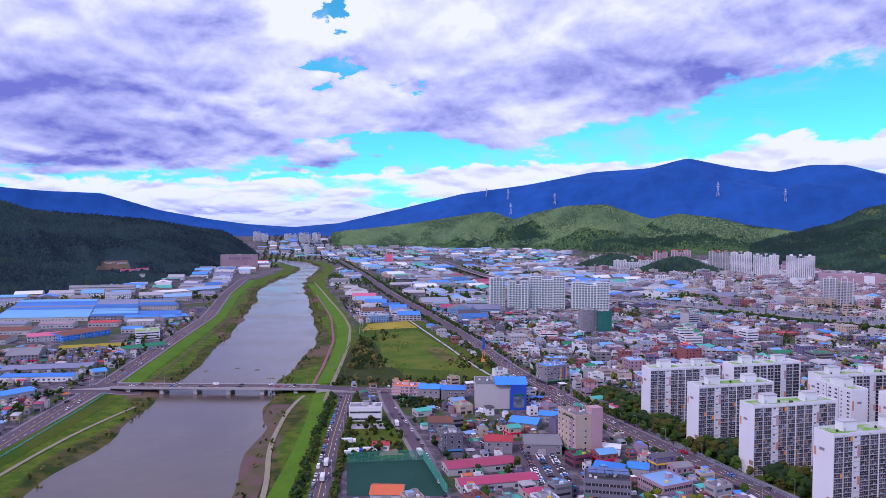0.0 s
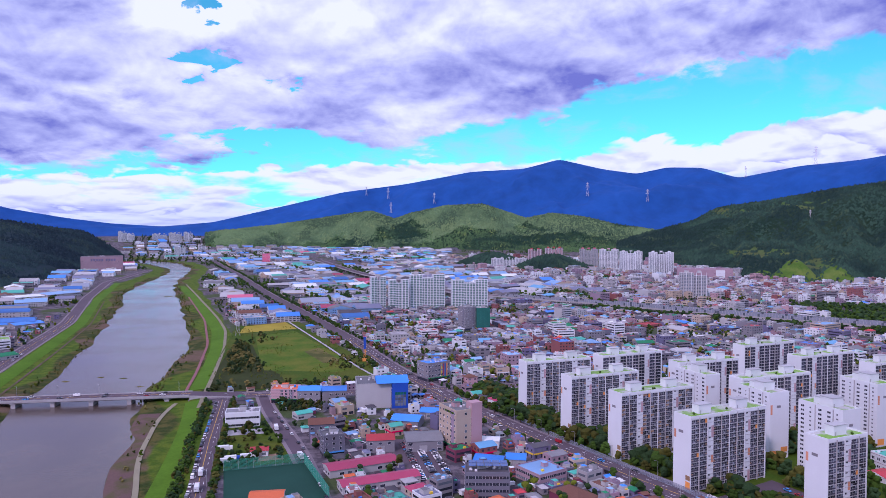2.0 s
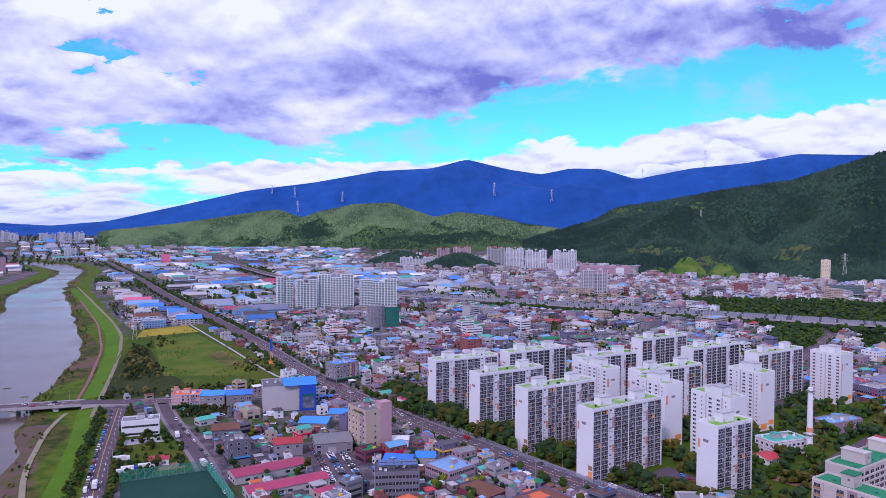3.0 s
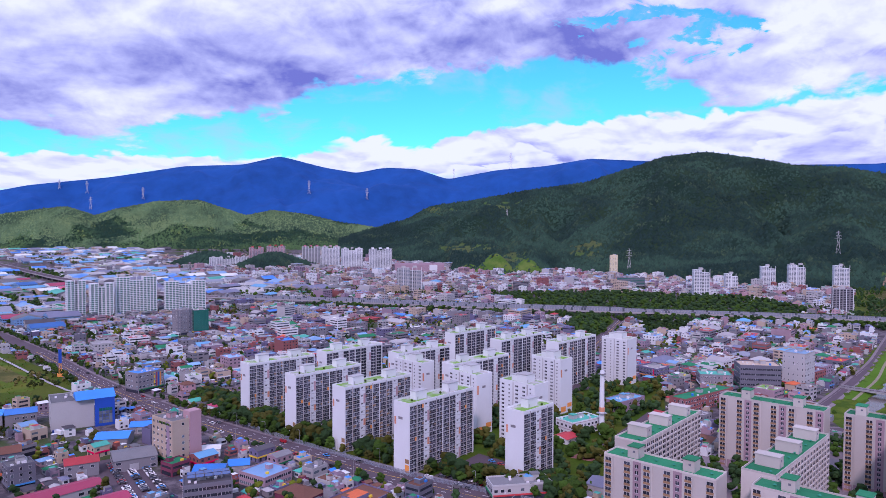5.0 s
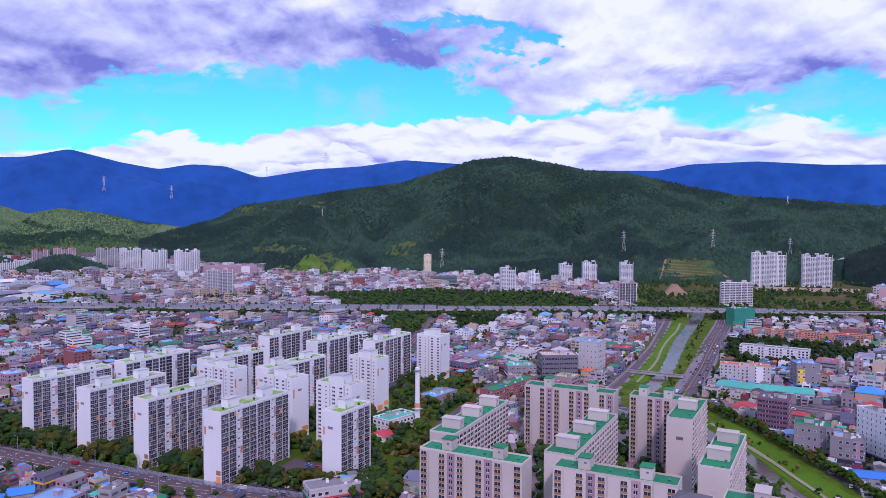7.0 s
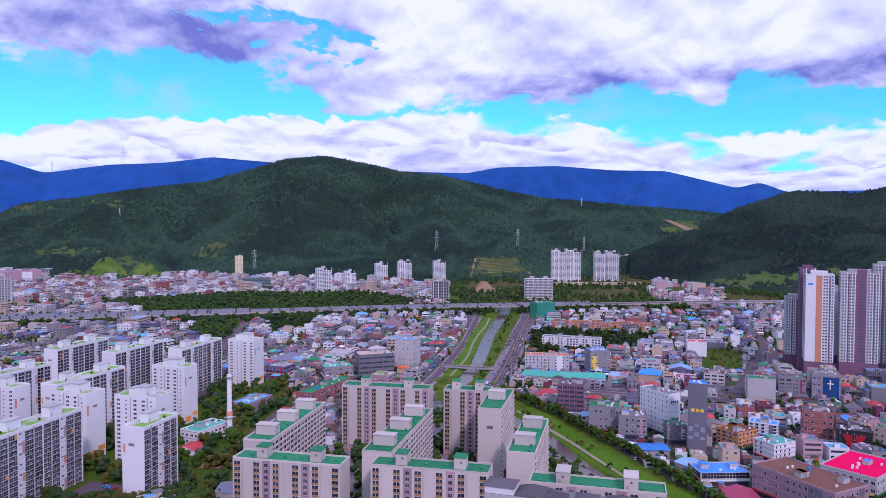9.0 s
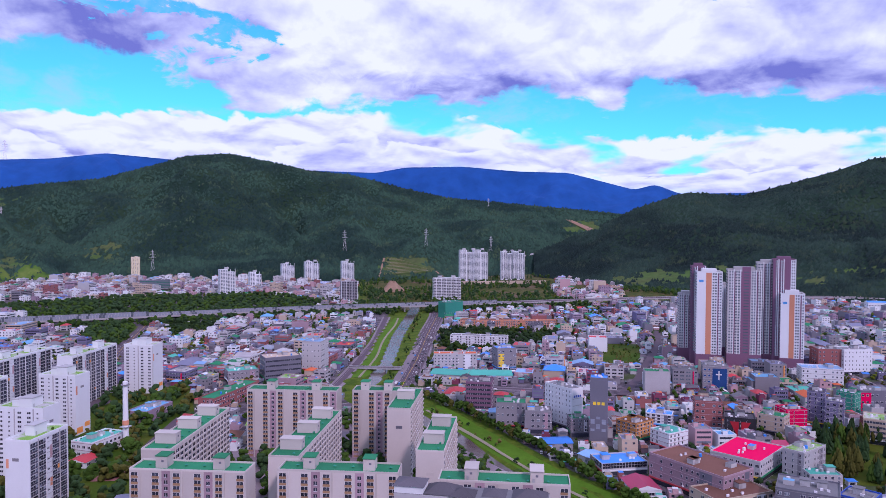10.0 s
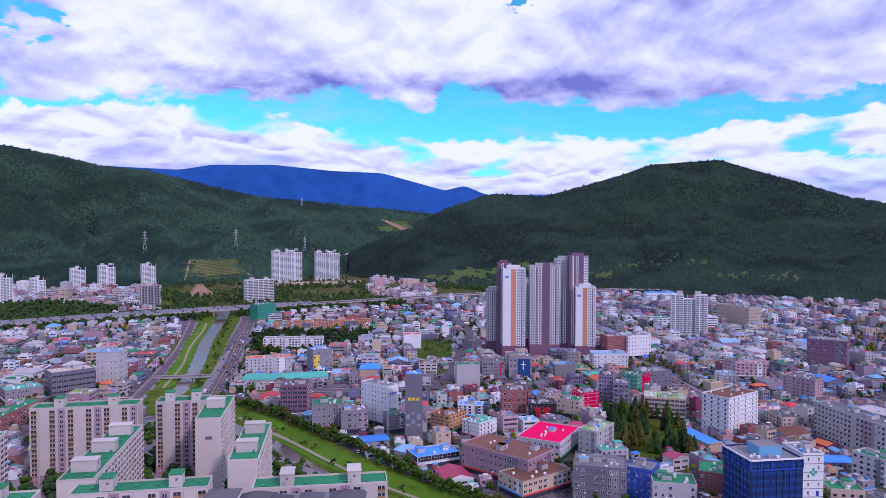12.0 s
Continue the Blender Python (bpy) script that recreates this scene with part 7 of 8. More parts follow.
            house_shape(rng, w, d, h, rng.choice(COOL + WALLS), rng.choice(PITCH + COOL_ROOF + ("white_paint", "white_paint", "roof_blue")), style, sh, sh, sh, pose(a, b, 0, 0, 0, turn))
    for sh in small.values():
        tagged(new("small_outbuildings", sh.mesh("small_outbuildings")), "small sheds and lean-tos between the town houses", "sheds", kind="stuff")
    for sh in far.values():
        tagged(new("distant_town", sh.mesh("distant_town")), "crowded low houses and sheds with coloured roofs", "town", kind="stuff")
    return made


TOWN = low_town()

# ---- bridge ----
def bridge():
    t = thing("bridge", -291, 618, -0.8, "low concrete road bridge on stout piers", "bridge", z=2.3, kind="structure")
    s = Shape()
    s.box(0, 181, -7.5, 7.5, -0.9, 0.25, "concrete", "asphalt")
    part("deck", s, t)
    s = Shape()
    s.box(0, 181, -7.9, -7.2, -1.2, 0.85, "concrete")
    part("parapet", s, t)
    s = Shape()
    s.box(0, 181, 7.2, 7.9, -1.2, 0.85, "concrete")
    part("parapet", s, t)
    s = Shape()
    s.box(0, 181, -5.6, 5.6, -2.2, -0.9, "concrete")
    part("girder", s, t)
    for k in range(6):
        s = Shape()
        s.box(13.6 + k * 29.5, 17.0 + k * 29.5, -6.5, 6.5, -10.5, -1.9, "concrete")
        s.box(13 + k * 29.5, 17.6 + k * 29.5, -7.2, 7.2, -2.3, -1.4, "concrete")
        part("pier", s, t)
    for k in range(6):
        s = Shape()
        s.tube(0, 0, 0.25, 9.0, 0.14, 0.09, "steel", 6)
        s.bar((0, 0, 9.0), (0, -2.0, 9.4), 0.07, "steel")
        s.box(-0.2, 0.2, -2.6, -1.9, 9.3, 9.5, "steel")
        part("lamp_post", s, t, m=pose(10 + k * 32, 7.0, 0))
    s = Shape()
    for o in (-3.4, 0.0, 3.4):
        for k in range(22):
            s.box(k * 8.2 + 1, k * 8.2 + (8.0 if o == 0 else 4), o - 0.1, o + 0.1, 0.26, 0.28, "line_yellow" if o == 0 else "line_white")
    part("lane_marks", s, t, kind="stuff")
    for x0, x1 in ((181, 222), (0, -36)):
        s = Shape()
        top = [(x0, -7.5, 0.25), (x1, -7.5, -2.15), (x1, 7.5, -2.15), (x0, 7.5, 0.25)]
        s.poly(top if x1 > x0 else top[::-1], "asphalt")
        for y in (-7.5, 7.5):
            s.poly([(x0, y, 0.25), (x1, y, -2.15), (x1, y, -3.5), (x0, y, -3.5)], "concrete")
        part("ramp", s, t)


bridge()


def small_bridge():
    t = thing("footbridge", 645, 288, 105, "narrow concrete bridge over the stream", "bridge", kind="structure")
    s = Shape()
    s.box(-4, 52, -4, 4, -0.6, 0.2, "concrete", "asphalt")
    part("deck", s, t)
    for y in (-4.0, 3.7):
        s = Shape()
        s.box(-4, 52, y, y + 0.3, 0.2, 1.2, "steel")
        part("railing", s, t)
    for x in (14, 32):
        s = Shape()
        s.box(x, x + 1.2, -3, 3, -5, -0.6, "concrete")
        part("pier", s, t)


small_bridge()

# ---- river banks and fields ----
def patch(name, label, ring, material, z, category):
    s = Shape()
    s.poly([(x, y, z) for x, y in ring], material)
    ob = tagged(new(name, s.mesh(name)), label, category, kind="structure")
    return ob


def track(name, label, line, half, material, z=0.05):
    tagged(new(name, ribbon(line, half, z, material)), label, "path", kind="structure")


LOTS = (((208, 340), (252, 358), (262, 322), (222, 306)), ((345, 470), (440, 500), (440, 450), (350, 440)), ((225, 480), (262, 500), (262, 440), (232, 430)), ((330, 330), (420, 370), (400, 330), (345, 300)))


patch("field", "rough green meadow with weeds beside the river", FIELD[::-1], "grass", 0.02, "field")
patch("field_gold", "strip of ripening golden crop", ((-111, 966), (-109, 1030), (-55, 1066), (-36, 995)), "crop_gold", 0.06, "field")
patch("field_rows", "dark green vegetable plot", ((-21, 812), (-5, 838), (18, 755), (1, 741)), "reed", 0.06, "field")
patch("field_wild", "dark overgrown corner of the meadow", ((-104, 632), (-107, 890), (-84, 870), (-62, 740), (-40, 690), (-30, 632)), "reed_dark", 0.045, "field")
patch("field_bright", "lighter green mown part of the meadow", ((-86, 931), (-38, 976), (36, 722), (17, 694), (-58, 715), (-70, 800)), "grass_lit", 0.05, "field")
track("field_wall", "pale concrete channel wall between meadow and main road", ((-74, 1152), (-54, 1081), (5, 842), (41, 689), (51, 668)), 1.3, "concrete", 0.5)
patch("vacant_lot", "rough vacant lot with grass and gravel", VACANT, "grass", 0.03, "lot")
patch("vacant_gravel", "bare gravel yard", ((-60, 436), (-24, 440), (-27, 452), (-60, 448)), "soil", 0.06, "lot")
patch("vacant_gravel", "pale forecourt of the white office", ((-70, 495), (-40, 497), (-43, 510), (-71, 508)), "concrete", 0.06, "lot")
patch("yard_towers", "worn lawn between the apartment towers", YARD_A, "grass", 0.02, "yard")
for ring in LOTS:
    patch("car_park", "asphalt car park between the apartment towers", ring, "asphalt", 0.06, "car park")
patch("playground", "reddish brown playground beside the kindergarten", ((296, 322), (318, 330), (326, 318), (302, 310)), "path_red", 0.07, "playground")
patch("yard_green", "paved yard between the green-roofed blocks", YARD_C, "paving", 0.02, "yard")
patch("sports_court", "dark green fenced sports court", ((-58, 424.6), (-51, 372), (3, 372), (-11.5, 431)), "court_green", 0.08, "court")
patch("park_lawn", "shaded park lawn under tall conifers", PARK, "grass", 0.05, "park")
patch("car_park_shop", "asphalt car park beside the shops", ((40, 468), (70, 470), (76, 384), (56, 380)), "asphalt", 0.05, "car park")
track("levee_path", "pale paved path along the levee crest", ((-97, 575), (-99.6, 615), (-104, 700), (-114, 850), (-131, 993), (-158, 1117), (-250, 1486), (-330, 1800)), 1.8, "path_pale", 0.44)
track("levee_path", "red-brown cycle path on the river bank", ((-118, 625), (-123, 714), (-139, 893), (-178, 1116), (-268, 1485)), 1.4, "path_red", 0.44)
track("levee_path", "winding pale path in the reeds", ((-92, 340), (-96, 373), (-102, 409), (-116, 462), (-118, 508), (-124, 555), (-119, 600)), 1.6, "path_pale", 0.44)
track("levee_path", "pale path along the grassy bank", ((-256, 330), (-258, 403), (-259, 460), (-256, 506), (-247, 560)), 1.5, "path_pale", 0.44)
track("levee_lawn", "bright mown grass along the levee", ((-86, 330), (-88, 420), (-94, 520), (-104, 600)), 7.5, "grass_bright", 0.34)
track("levee_lawn", "bright mown grass along the levee", ((-108, 640), (-112, 720), (-122, 850), (-142, 1000), (-172, 1130), (-258, 1480), (-335, 1760)), 8, "grass_bright", 0.34)
track("levee_lawn", "bright mown grass along the levee", ((-284, 628), (-292, 680), (-316, 860), (-350, 1100), (-428, 1440), (-500, 1840)), 7, "grass_bright", 0.26)
track("levee_path", "worn brown path along the grassy bank", ((-272, 640), (-278, 690), (-301, 860), (-336, 1100), (-412, 1430)), 1.1, "mud", 0.36)
track("levee_lawn", "bright mown grass along the levee", ((-272, 330), (-274, 450), (-281, 590)), 8, "grass", 0.14)
track("stream_lawn", "bright lawn beside the stream", ((1010, 451), (860, 402), (698, 341), (600, 310)), 7.5, "grass_bright", 0.1)
track("stream_lawn", "lawn below the tree row", ((520, 205), (480, 160), (425, 108), (380, 58), (330, -30)), 9, "grass_bright", 0.1)
track("stream_path", "pale footpath on the stream lawn", ((1004, 450), (930, 421), (860, 400), (780, 372), (700, 339), (598, 309)), 1.3, "path_pale", 0.22)
track("stream_path", "pale footpath on the stream lawn", ((512, 205), (470, 157), (414, 104), (372, 57), (322, -30)), 1.3, "path_pale", 0.22)


fence("green wire fence round the sports court", ((-58, 424.6), (-11.5, 431), (3, 372)), 6.0, "net_green")
fence("pale green noise fence along the main road", ((133, 545), (152, 470), (170, 415), (196, 345), (215, 310), (240, 262)), 2.6, "panel_pale", step=6.0)

# ---- islets in the river ----
def islet(x, y, r, seed):
    rng = random.Random(seed)
    s = Shape()
    n = 14
    ring = [(r * rng.uniform(0.6, 1.2) * math.cos(2 * math.pi * k / n) * 1.8, r * rng.uniform(0.6, 1.2) * math.sin(2 * math.pi * k / n)) for k in range(n)]
    for k in range(n):
        a, c = ring[k], ring[(k + 1) % n]
        s.poly([(a[0], a[1], -0.5), (c[0], c[1], -0.5), (0, 0, 0.55)], "reed")
    ob = new("islet", s.mesh("islet"))
    ob.matrix_basis = pose(x, y, -3.5)
    tagged(ob, "small gravel islet with reeds in the river", "islet", kind="structure")


for k, (x, y, r) in enumerate(((-313.6, 1520.5, 9), (-240.0, 708.9, 4), (-165.9, 676.0, 3.5), (-212.8, 723.6, 3), (-190.1, 715.5, 4))):
    islet(x, y, r, k)

# ---- trees ----
def blob(rng, n=10, r=1.0, flat=1.0, spread=0.75):
    """A crown of many uneven clumps, unit size, its foot at z=0."""
    v, f = [], []
    base = bmesh.new()
    bmesh.ops.create_icosphere(base, subdivisions=1, radius=1.0)
    bv, bf = [tuple(p.co) for p in base.verts], [tuple(q.index for q in p.verts) for p in base.faces]
    base.free()
    for k in range(n):
        a, h = rng.uniform(0, 2 * math.pi), (k + 0.5) / n
        rad = spread * math.sin(math.pi * (0.15 + 0.8 * h)) * rng.uniform(0.45, 1.0)
        c = (rad * math.cos(a), rad * math.sin(a), flat * (0.25 + 1.35 * h))
        s = r * rng.uniform(0.32, 0.56)
        i = len(v)
        for p in bv:
            j = s * rng.uniform(0.72, 1.25)
            v.append((c[0] + p[0] * j, c[1] + p[1] * j, c[2] + p[2] * j * 0.85))
        f.extend(tuple(i + q for q in t) for t in bf)
    return v, f


def tree_meshes(kind, leaf, seed):
    key = (kind, leaf, seed)
    if key in SHARED:
        return SHARED[key]
    rng = random.Random(seed)
    crown = Shape()
    if kind == "conifer":
        v, f = blob(rng, 20, 0.9, 1.0, 0.85)
        crown.v = [(x * 3.1 * (1.15 - 0.42 * z), y * 3.1 * (1.15 - 0.42 * z), 0.6 + z * 6.2) for x, y, z in v]
        crown.f, crown.m = f, [crown.slot(leaf)] * len(f)
    else:
        v, f = blob(rng, 13, 1.0)
        crown.v = [(x * 3.4, y * 3.4, 2.0 + z * 3.0) for x, y, z in v]
        crown.f, crown.m = f, [crown.slot(leaf)] * len(f)
    trunk = Shape()
    trunk.tube(0, 0, 0, 3.2, 0.28, 0.16, "bark", 6)
    for a in (0.4, 2.5, 4.4):
        trunk.bar((0, 0, 2.4), (1.3 * math.cos(a), 1.3 * math.sin(a), 4.4), 0.08, "bark")
    SHARED[key] = (trunk.mesh("trunk"), crown.mesh("crown"))
    return SHARED[key]


TREES = {"leaf": "leafy green broadleaf tree", "leaf_autumn": "broadleaf tree turning yellow-brown", "leaf_dark": "dark green tree with dense crown"}
_trees = random.Random(21)


def tree(x, y, size=1.0, kind="round", leaf="leaf", group="street trees", where="beside the road"):
    tr, cr = tree_meshes(kind, leaf, _trees.randrange(4))
    label = ("tall dark conifer " if kind == "conifer" else TREES[leaf] + " ") + where
    t = thing("tree", x, y, _trees.uniform(0, 360), label, "tree", group, z=float(land(x, y)) - 0.1)
    t.scale = (size, size, size * _trees.uniform(0.9, 1.15))
    part("trunk", tr, t)
    part("crown", cr, t)


def spots(line, step, off, jitter):
    pts = np.array([p[:2] for p in line], float)
    cum = np.concatenate([[0], np.cumsum(np.hypot(*np.diff(pts, axis=0).T))])
    for k in np.arange(0, cum[-1], step):
        p, q = [np.array([np.interp(e, cum, pts[:, 0]), np.interp(e, cum, pts[:, 1])]) for e in (k, k + 1)]
        t = (q - p) / max(1e-6, np.hypot(*(q - p)))
        o = off + _trees.uniform(-jitter, jitter)
        yield p[0] - t[1] * o + _trees.uniform(-1, 1), p[1] + t[0] * o


for x, y in spots(((222, 277), (178, 371), (148, 440), (119, 520), (97, 592)), 11, -13.5, 0.6):
    tree(x, y, _trees.uniform(0.75, 1.1), leaf=_trees.choice(("leaf", "leaf", "leaf_autumn")))
for x, y in spots(((66, 712), (34, 885), (-21, 1121)), 14, 13.5, 1.0):
    tree(x, y, _trees.uniform(0.7, 1.0), leaf=_trees.choice(("leaf", "leaf_autumn")))
for x, y in spots(((222, 277), (178, 371), (148, 440), (119, 520)), 16, 13.8, 0.6):
    tree(x, y, _trees.uniform(0.7, 1.0), leaf=_trees.choice(("leaf", "leaf_dark")))
for x, y in spots(((555, 236), (509, 172), (448, 106), (409, 68), (376, 34), (330, -40)), 6.2, 0, 1.2):
    tree(x, y, _trees.uniform(0.85, 1.15), leaf=_trees.choice(("leaf", "leaf_autumn", "leaf")), group="stream side trees", where="in the row along the stream")
for x, y in spots(((-72, 330), (-80, 440), (-88, 560)), 9, 3.5, 1.0):
    tree(x, y, _trees.uniform(0.5, 0.8), leaf=_trees.choice(("leaf", "leaf_dark")), group="riverside trees", where="between river and road")
for x, y in spots(((-56, 330), (-66, 440), (-72, 590)), 8, -2.5, 1.0):
    tree(x, y, _trees.uniform(0.45, 0.75), leaf=_trees.choice(("leaf", "leaf_autumn")), group="riverside trees", where="between houses and river road")
for k in range(52):
    x, y = _trees.uniform(446, 540), _trees.uniform(-122, -72)
    tree(x, y, _trees.uniform(0.9, 1.5), "conifer", _trees.choice(("leaf_dark", "leaf_autumn", "leaf_dark", "leaf")), "park trees", "in the small park")


def wood(name, label, pts, lo, hi, leaf, seed, clumps=6):
    """Many trees or bushes joined: each a trunk-high crown of uneven clumps."""
    rng = random.Random(seed)
    kinds = [blob(rng, clumps, 1.0) for _ in range(6)]
    sh = Shape()
    s0 = [sh.slot(k) for k in leaf]
    for x, y in pts:
        v, f = rng.choice(kinds)
        s, a = rng.uniform(lo, hi), rng.uniform(0, 6.28)
        c, d, z0, i = math.cos(a) * s, math.sin(a) * s, float(land(x, y)), len(sh.v)
        sh.v.extend((x + c * p[0] - d * p[1], y + d * p[0] + c * p[1], z0 + s * (p[2] * 0.95 - 0.05)) for p in v)
        sh.f.extend(tuple(i + q for q in t) for t in f)
        sh.m.extend([rng.choice(s0)] * len(f))
    tagged(new(name, sh.mesh(name)), label, "trees", kind="stuff")


def scatter(ring, count, seed, gap=2.0, keep_plots=True):
    rng = np.random.default_rng(seed)
    r = np.array(ring)
    x, y = rng.uniform(r[:, 0].min(), r[:, 0].max(), count * 3), rng.uniform(r[:, 1].min(), r[:, 1].max(), count * 3)
    ok = inside(x, y, tuple(ring)) & (road_gap(x, y) > gap)
    if keep_plots:
        ok &= plot_gap(x, y, -8.5)
    return list(zip(x[ok], y[ok]))[:count]


def off_lots(pts):
    return [p for p in pts if not any(bool(inside(np.array(p[0]), np.array(p[1]), q)) for q in LOTS)]


wood("tree_belt", "dense belt of mixed trees below the apartment towers", scatter(((128, 590), (140, 520), (155, 462), (174, 406), (190, 352), (212, 300), (240, 262), (262, 270), (228, 325), (206, 362), (190, 410), (172, 470), (158, 540), (150, 590)), 900, 5, 4), 4.4, 7.0, ("leaf", "leaf_dark", "leaf_dark", "leaf_autumn"), 5, 8)
wood("yard_trees", "trees and shrubs between the apartment towers", off_lots(scatter(YARD_A, 780, 6, 4)), 3.0, 6.2, ("leaf", "leaf_dark", "leaf_dark", "leaf_autumn"), 6)
wood("yard_trees", "trees and hedges round the green-roofed blocks", scatter(YARD_C, 560, 7, 3), 2.8, 5.4, ("leaf", "leaf_dark", "leaf_dark"), 7)
wood("field_bushes", "dark bushes and reeds on the meadow", [(x, y) for x, y in scatter(FIELD, 900, 8, 2) if math.sin(x * 0.06) + math.sin(y * 0.035 + 1) > 1.25] + scatter(((-102, 783), (-106, 900), (-92, 880), (-72, 761), (-88, 701)), 230, 18, 2) + scatter(((-100, 630), (30, 630), (30, 655), (-100, 660)), 90, 19, 2), 1.0, 3.4, ("reed_dark", "leaf_dark", "reed"), 8, 5)
wood("field_weeds", "low rough weeds and grass tufts on the meadow", [p for p in scatter(FIELD, 1500, 28, 1) if math.sin(p[0] * 0.11 + 1) + math.sin(p[1] * 0.047) > 0.5], 0.4, 1.1, ("reed", "grass", "grass_lit"), 28, 3)


def along(line, lo, hi, count, seed, where=None):
    rng = random.Random(seed)
    pts = np.array([p[:2] for p in line], float)
    cum = np.concatenate([[0], np.cumsum(np.hypot(*np.diff(pts, axis=0).T))])
    out = []
    for _ in range(count):
        k = rng.uniform(0, cum[-1] - 1)
        p, q = [np.array([np.interp(e, cum, pts[:, 0]), np.interp(e, cum, pts[:, 1])]) for e in (k, k + 1)]
        t = (q - p) / np.hypot(*(q - p))
        o = rng.uniform(lo, hi)
        out.append((p[0] - t[1] * o, p[1] + t[0] * o))
    return out


RIVERSIDE = ((-60, 250), (-66, 368), (-75, 481), (-82, 600))
wood("riverside_hedge", "olive hedge of shrubs along the riverside road", along(RIVERSIDE, 8, 15, 300, 13) + along(RIVERSIDE, -10.5, -7, 190, 14), 1.2, 2.4, ("leaf", "leaf_autumn", "leaf_dark"), 13, 5)
track("river_terrace", "bare red-brown earth terrace by the water", ((-104, 340), (-110, 400), (-124, 470), (-131, 530), (-132, 570)), 8.0, "mud", 0.30)


def off_plots(pts):
    x, y = np.array([p[0] for p in pts]), np.array([p[1] for p in pts])
    ok = plot_gap(x, y, -1.0) & (bank(x, y, STREAM) > 14)
    return [p for p, k in zip(pts, ok) if k]


wood("highway_trees", "dark trees along the elevated highway", off_plots(along(EXPRESS[4:14], 17, 56, 950, 9) + along(EXPRESS[4:14], -52, -17, 750, 10)), 3.8, 7.4, ("leaf_dark", "leaf", "leaf_dark"), 9, 3)
def hill_foot():
    rng = np.random.default_rng(61)
    a = rng.uniform(61, 124, 5200)
    lo, hi = np.interp(a, EXP_AZ, EXP_R) + 26, np.interp(a, [f[0] for f in FOOT], [f[1] for f in FOOT]) + 25
    r = lo + (hi - lo) * rng.random(len(a))
    x, y = r * np.sin(np.radians(a)), r * np.cos(np.radians(a))
    ok = (hi > lo) & plot_gap(x, y, 0) & (bank(x, y, STREAM) > 16) & ~((a > 78.5) & (a < 84)) & (np.sin(x * 0.02) + np.sin(y * 0.023 + 2) > -0.9)
    return list(zip(x[ok], y[ok]))


wood("hill_foot_trees", "woods between the highway and the mountain foot", hill_foot()[:2300], 3.6, 7.2, ("leaf_dark", "leaf", "leaf_dark"), 61, 3)
wood("highway_wood", "dark wood behind the elevated highway", off_plots(scatter(WOODS, 1300, 43, 4)), 4.5, 8.0, ("leaf_dark", "leaf_dark", "leaf"), 43, 3)
wood("stream_scrub", "dark willow scrub and reeds along the stream", [p for p in along(STREAM[:9], 12, 20, 110, 44) if road_gap(np.array(p[0]), np.array(p[1])) > 0.5], 0.9, 2.6, ("leaf_dark", "leaf", "reed"), 44, 4)
wood("grove", "large dark trees around the flats and school", scatter(GROVE, 300, 41, 2), 3.0, 6.0, ("leaf_dark", "leaf", "leaf_dark"), 41, 6)
patch("waste_lot", "overgrown building plot with grass", LOT, "grass", 0.05, "field")
for ring, seed in ((VERGE_WEST, 46), (VERGE_EAST, 47)):
    patch("verge", "rough grass verge beside the underpass road", ring[::-1], "grass", 0.03, "verge")
    wood("verge_trees", "dark trees beside the underpass road", scatter(ring, 130, seed, 3), 3.0, 6.0, ("leaf_dark", "leaf", "leaf_dark"), seed, 4)
wood("lot_bushes", "bushes on the overgrown plot", scatter(LOT, 70, 42, 1), 0.8, 2.2, ("leaf", "reed"), 42, 4)
wood("bank_scrub", "reeds and willow scrub on the river bank", [p for p in along(RIVER[2:], 44, 66, 900, 11) + along(RIVER[2:], -66, -44, 900, 12) if 2 < bank(np.array(p[0]), np.array(p[1]), RIVER) < 16], 0.5, 2.2, ("reed", "reed", "reed_dark", "grass"), 10, 4)


def town_trees():
    rng = np.random.default_rng(31)
    r, a = np.sqrt(rng.uniform(345 ** 2, 1600 ** 2, 26000)), np.radians(rng.uniform(-36, 124, 26000))
    x, y = r * np.sin(a), r * np.cos(a)
    ok = free(x, y, -1.2, 1.2)
    h = np.sin(x * 0.013 + 2 * np.sin(y * 0.009)) + np.sin(y * 0.017 + x * 0.004)
    ok &= (h > 0.9 * rng.random(len(h)) - 1.1)
    return [(p, q) for p, q in zip(x[ok], y[ok])]


wood("town_trees", "garden and street trees among the low houses", town_trees()[:4300], 2.6, 5.4, ("leaf", "leaf_dark", "leaf", "leaf_autumn", "leaf_dark", "leaf_lime"), 12, 3)

wood("lot_bushes", "garden trees and shrubs on the vacant lots", [q for q in scatter(VACANT, 60, 51, 2)] + scatter(((-40, 548), (10, 548), (20, 600), (-44, 600)), 90, 52, 2), 1.4, 3.6, ("leaf", "leaf_dark", "leaf_autumn"), 51, 6)

# ---- chimney, pylons, crane ----
def chimney():
    t = thing("chimney", 347.6, 347.2, 0, "tall pale concrete chimney with brown collar", "chimney")
    s = Shape()
    s.tube(0, 0, 0, 44, 1.9, 1.5, "white_paint", 16)
    part("shaft", s, t)
    s = Shape()
    s.tube(0, 0, 41.5, 42.3, 2.6, 2.6, "grey_wall", 16)
    part("platform", s, t)
    s = Shape()
    s.tube(0, 0, 16, 19, 2.05, 2.0, "orange_wall", 16)
    part("collar", s, t)
    s = Shape()
    s.box(-2.6, 2.6, -2.6, 2.6, 14.5, 15.0, "steel")
    part("gallery", s, t)


chimney()


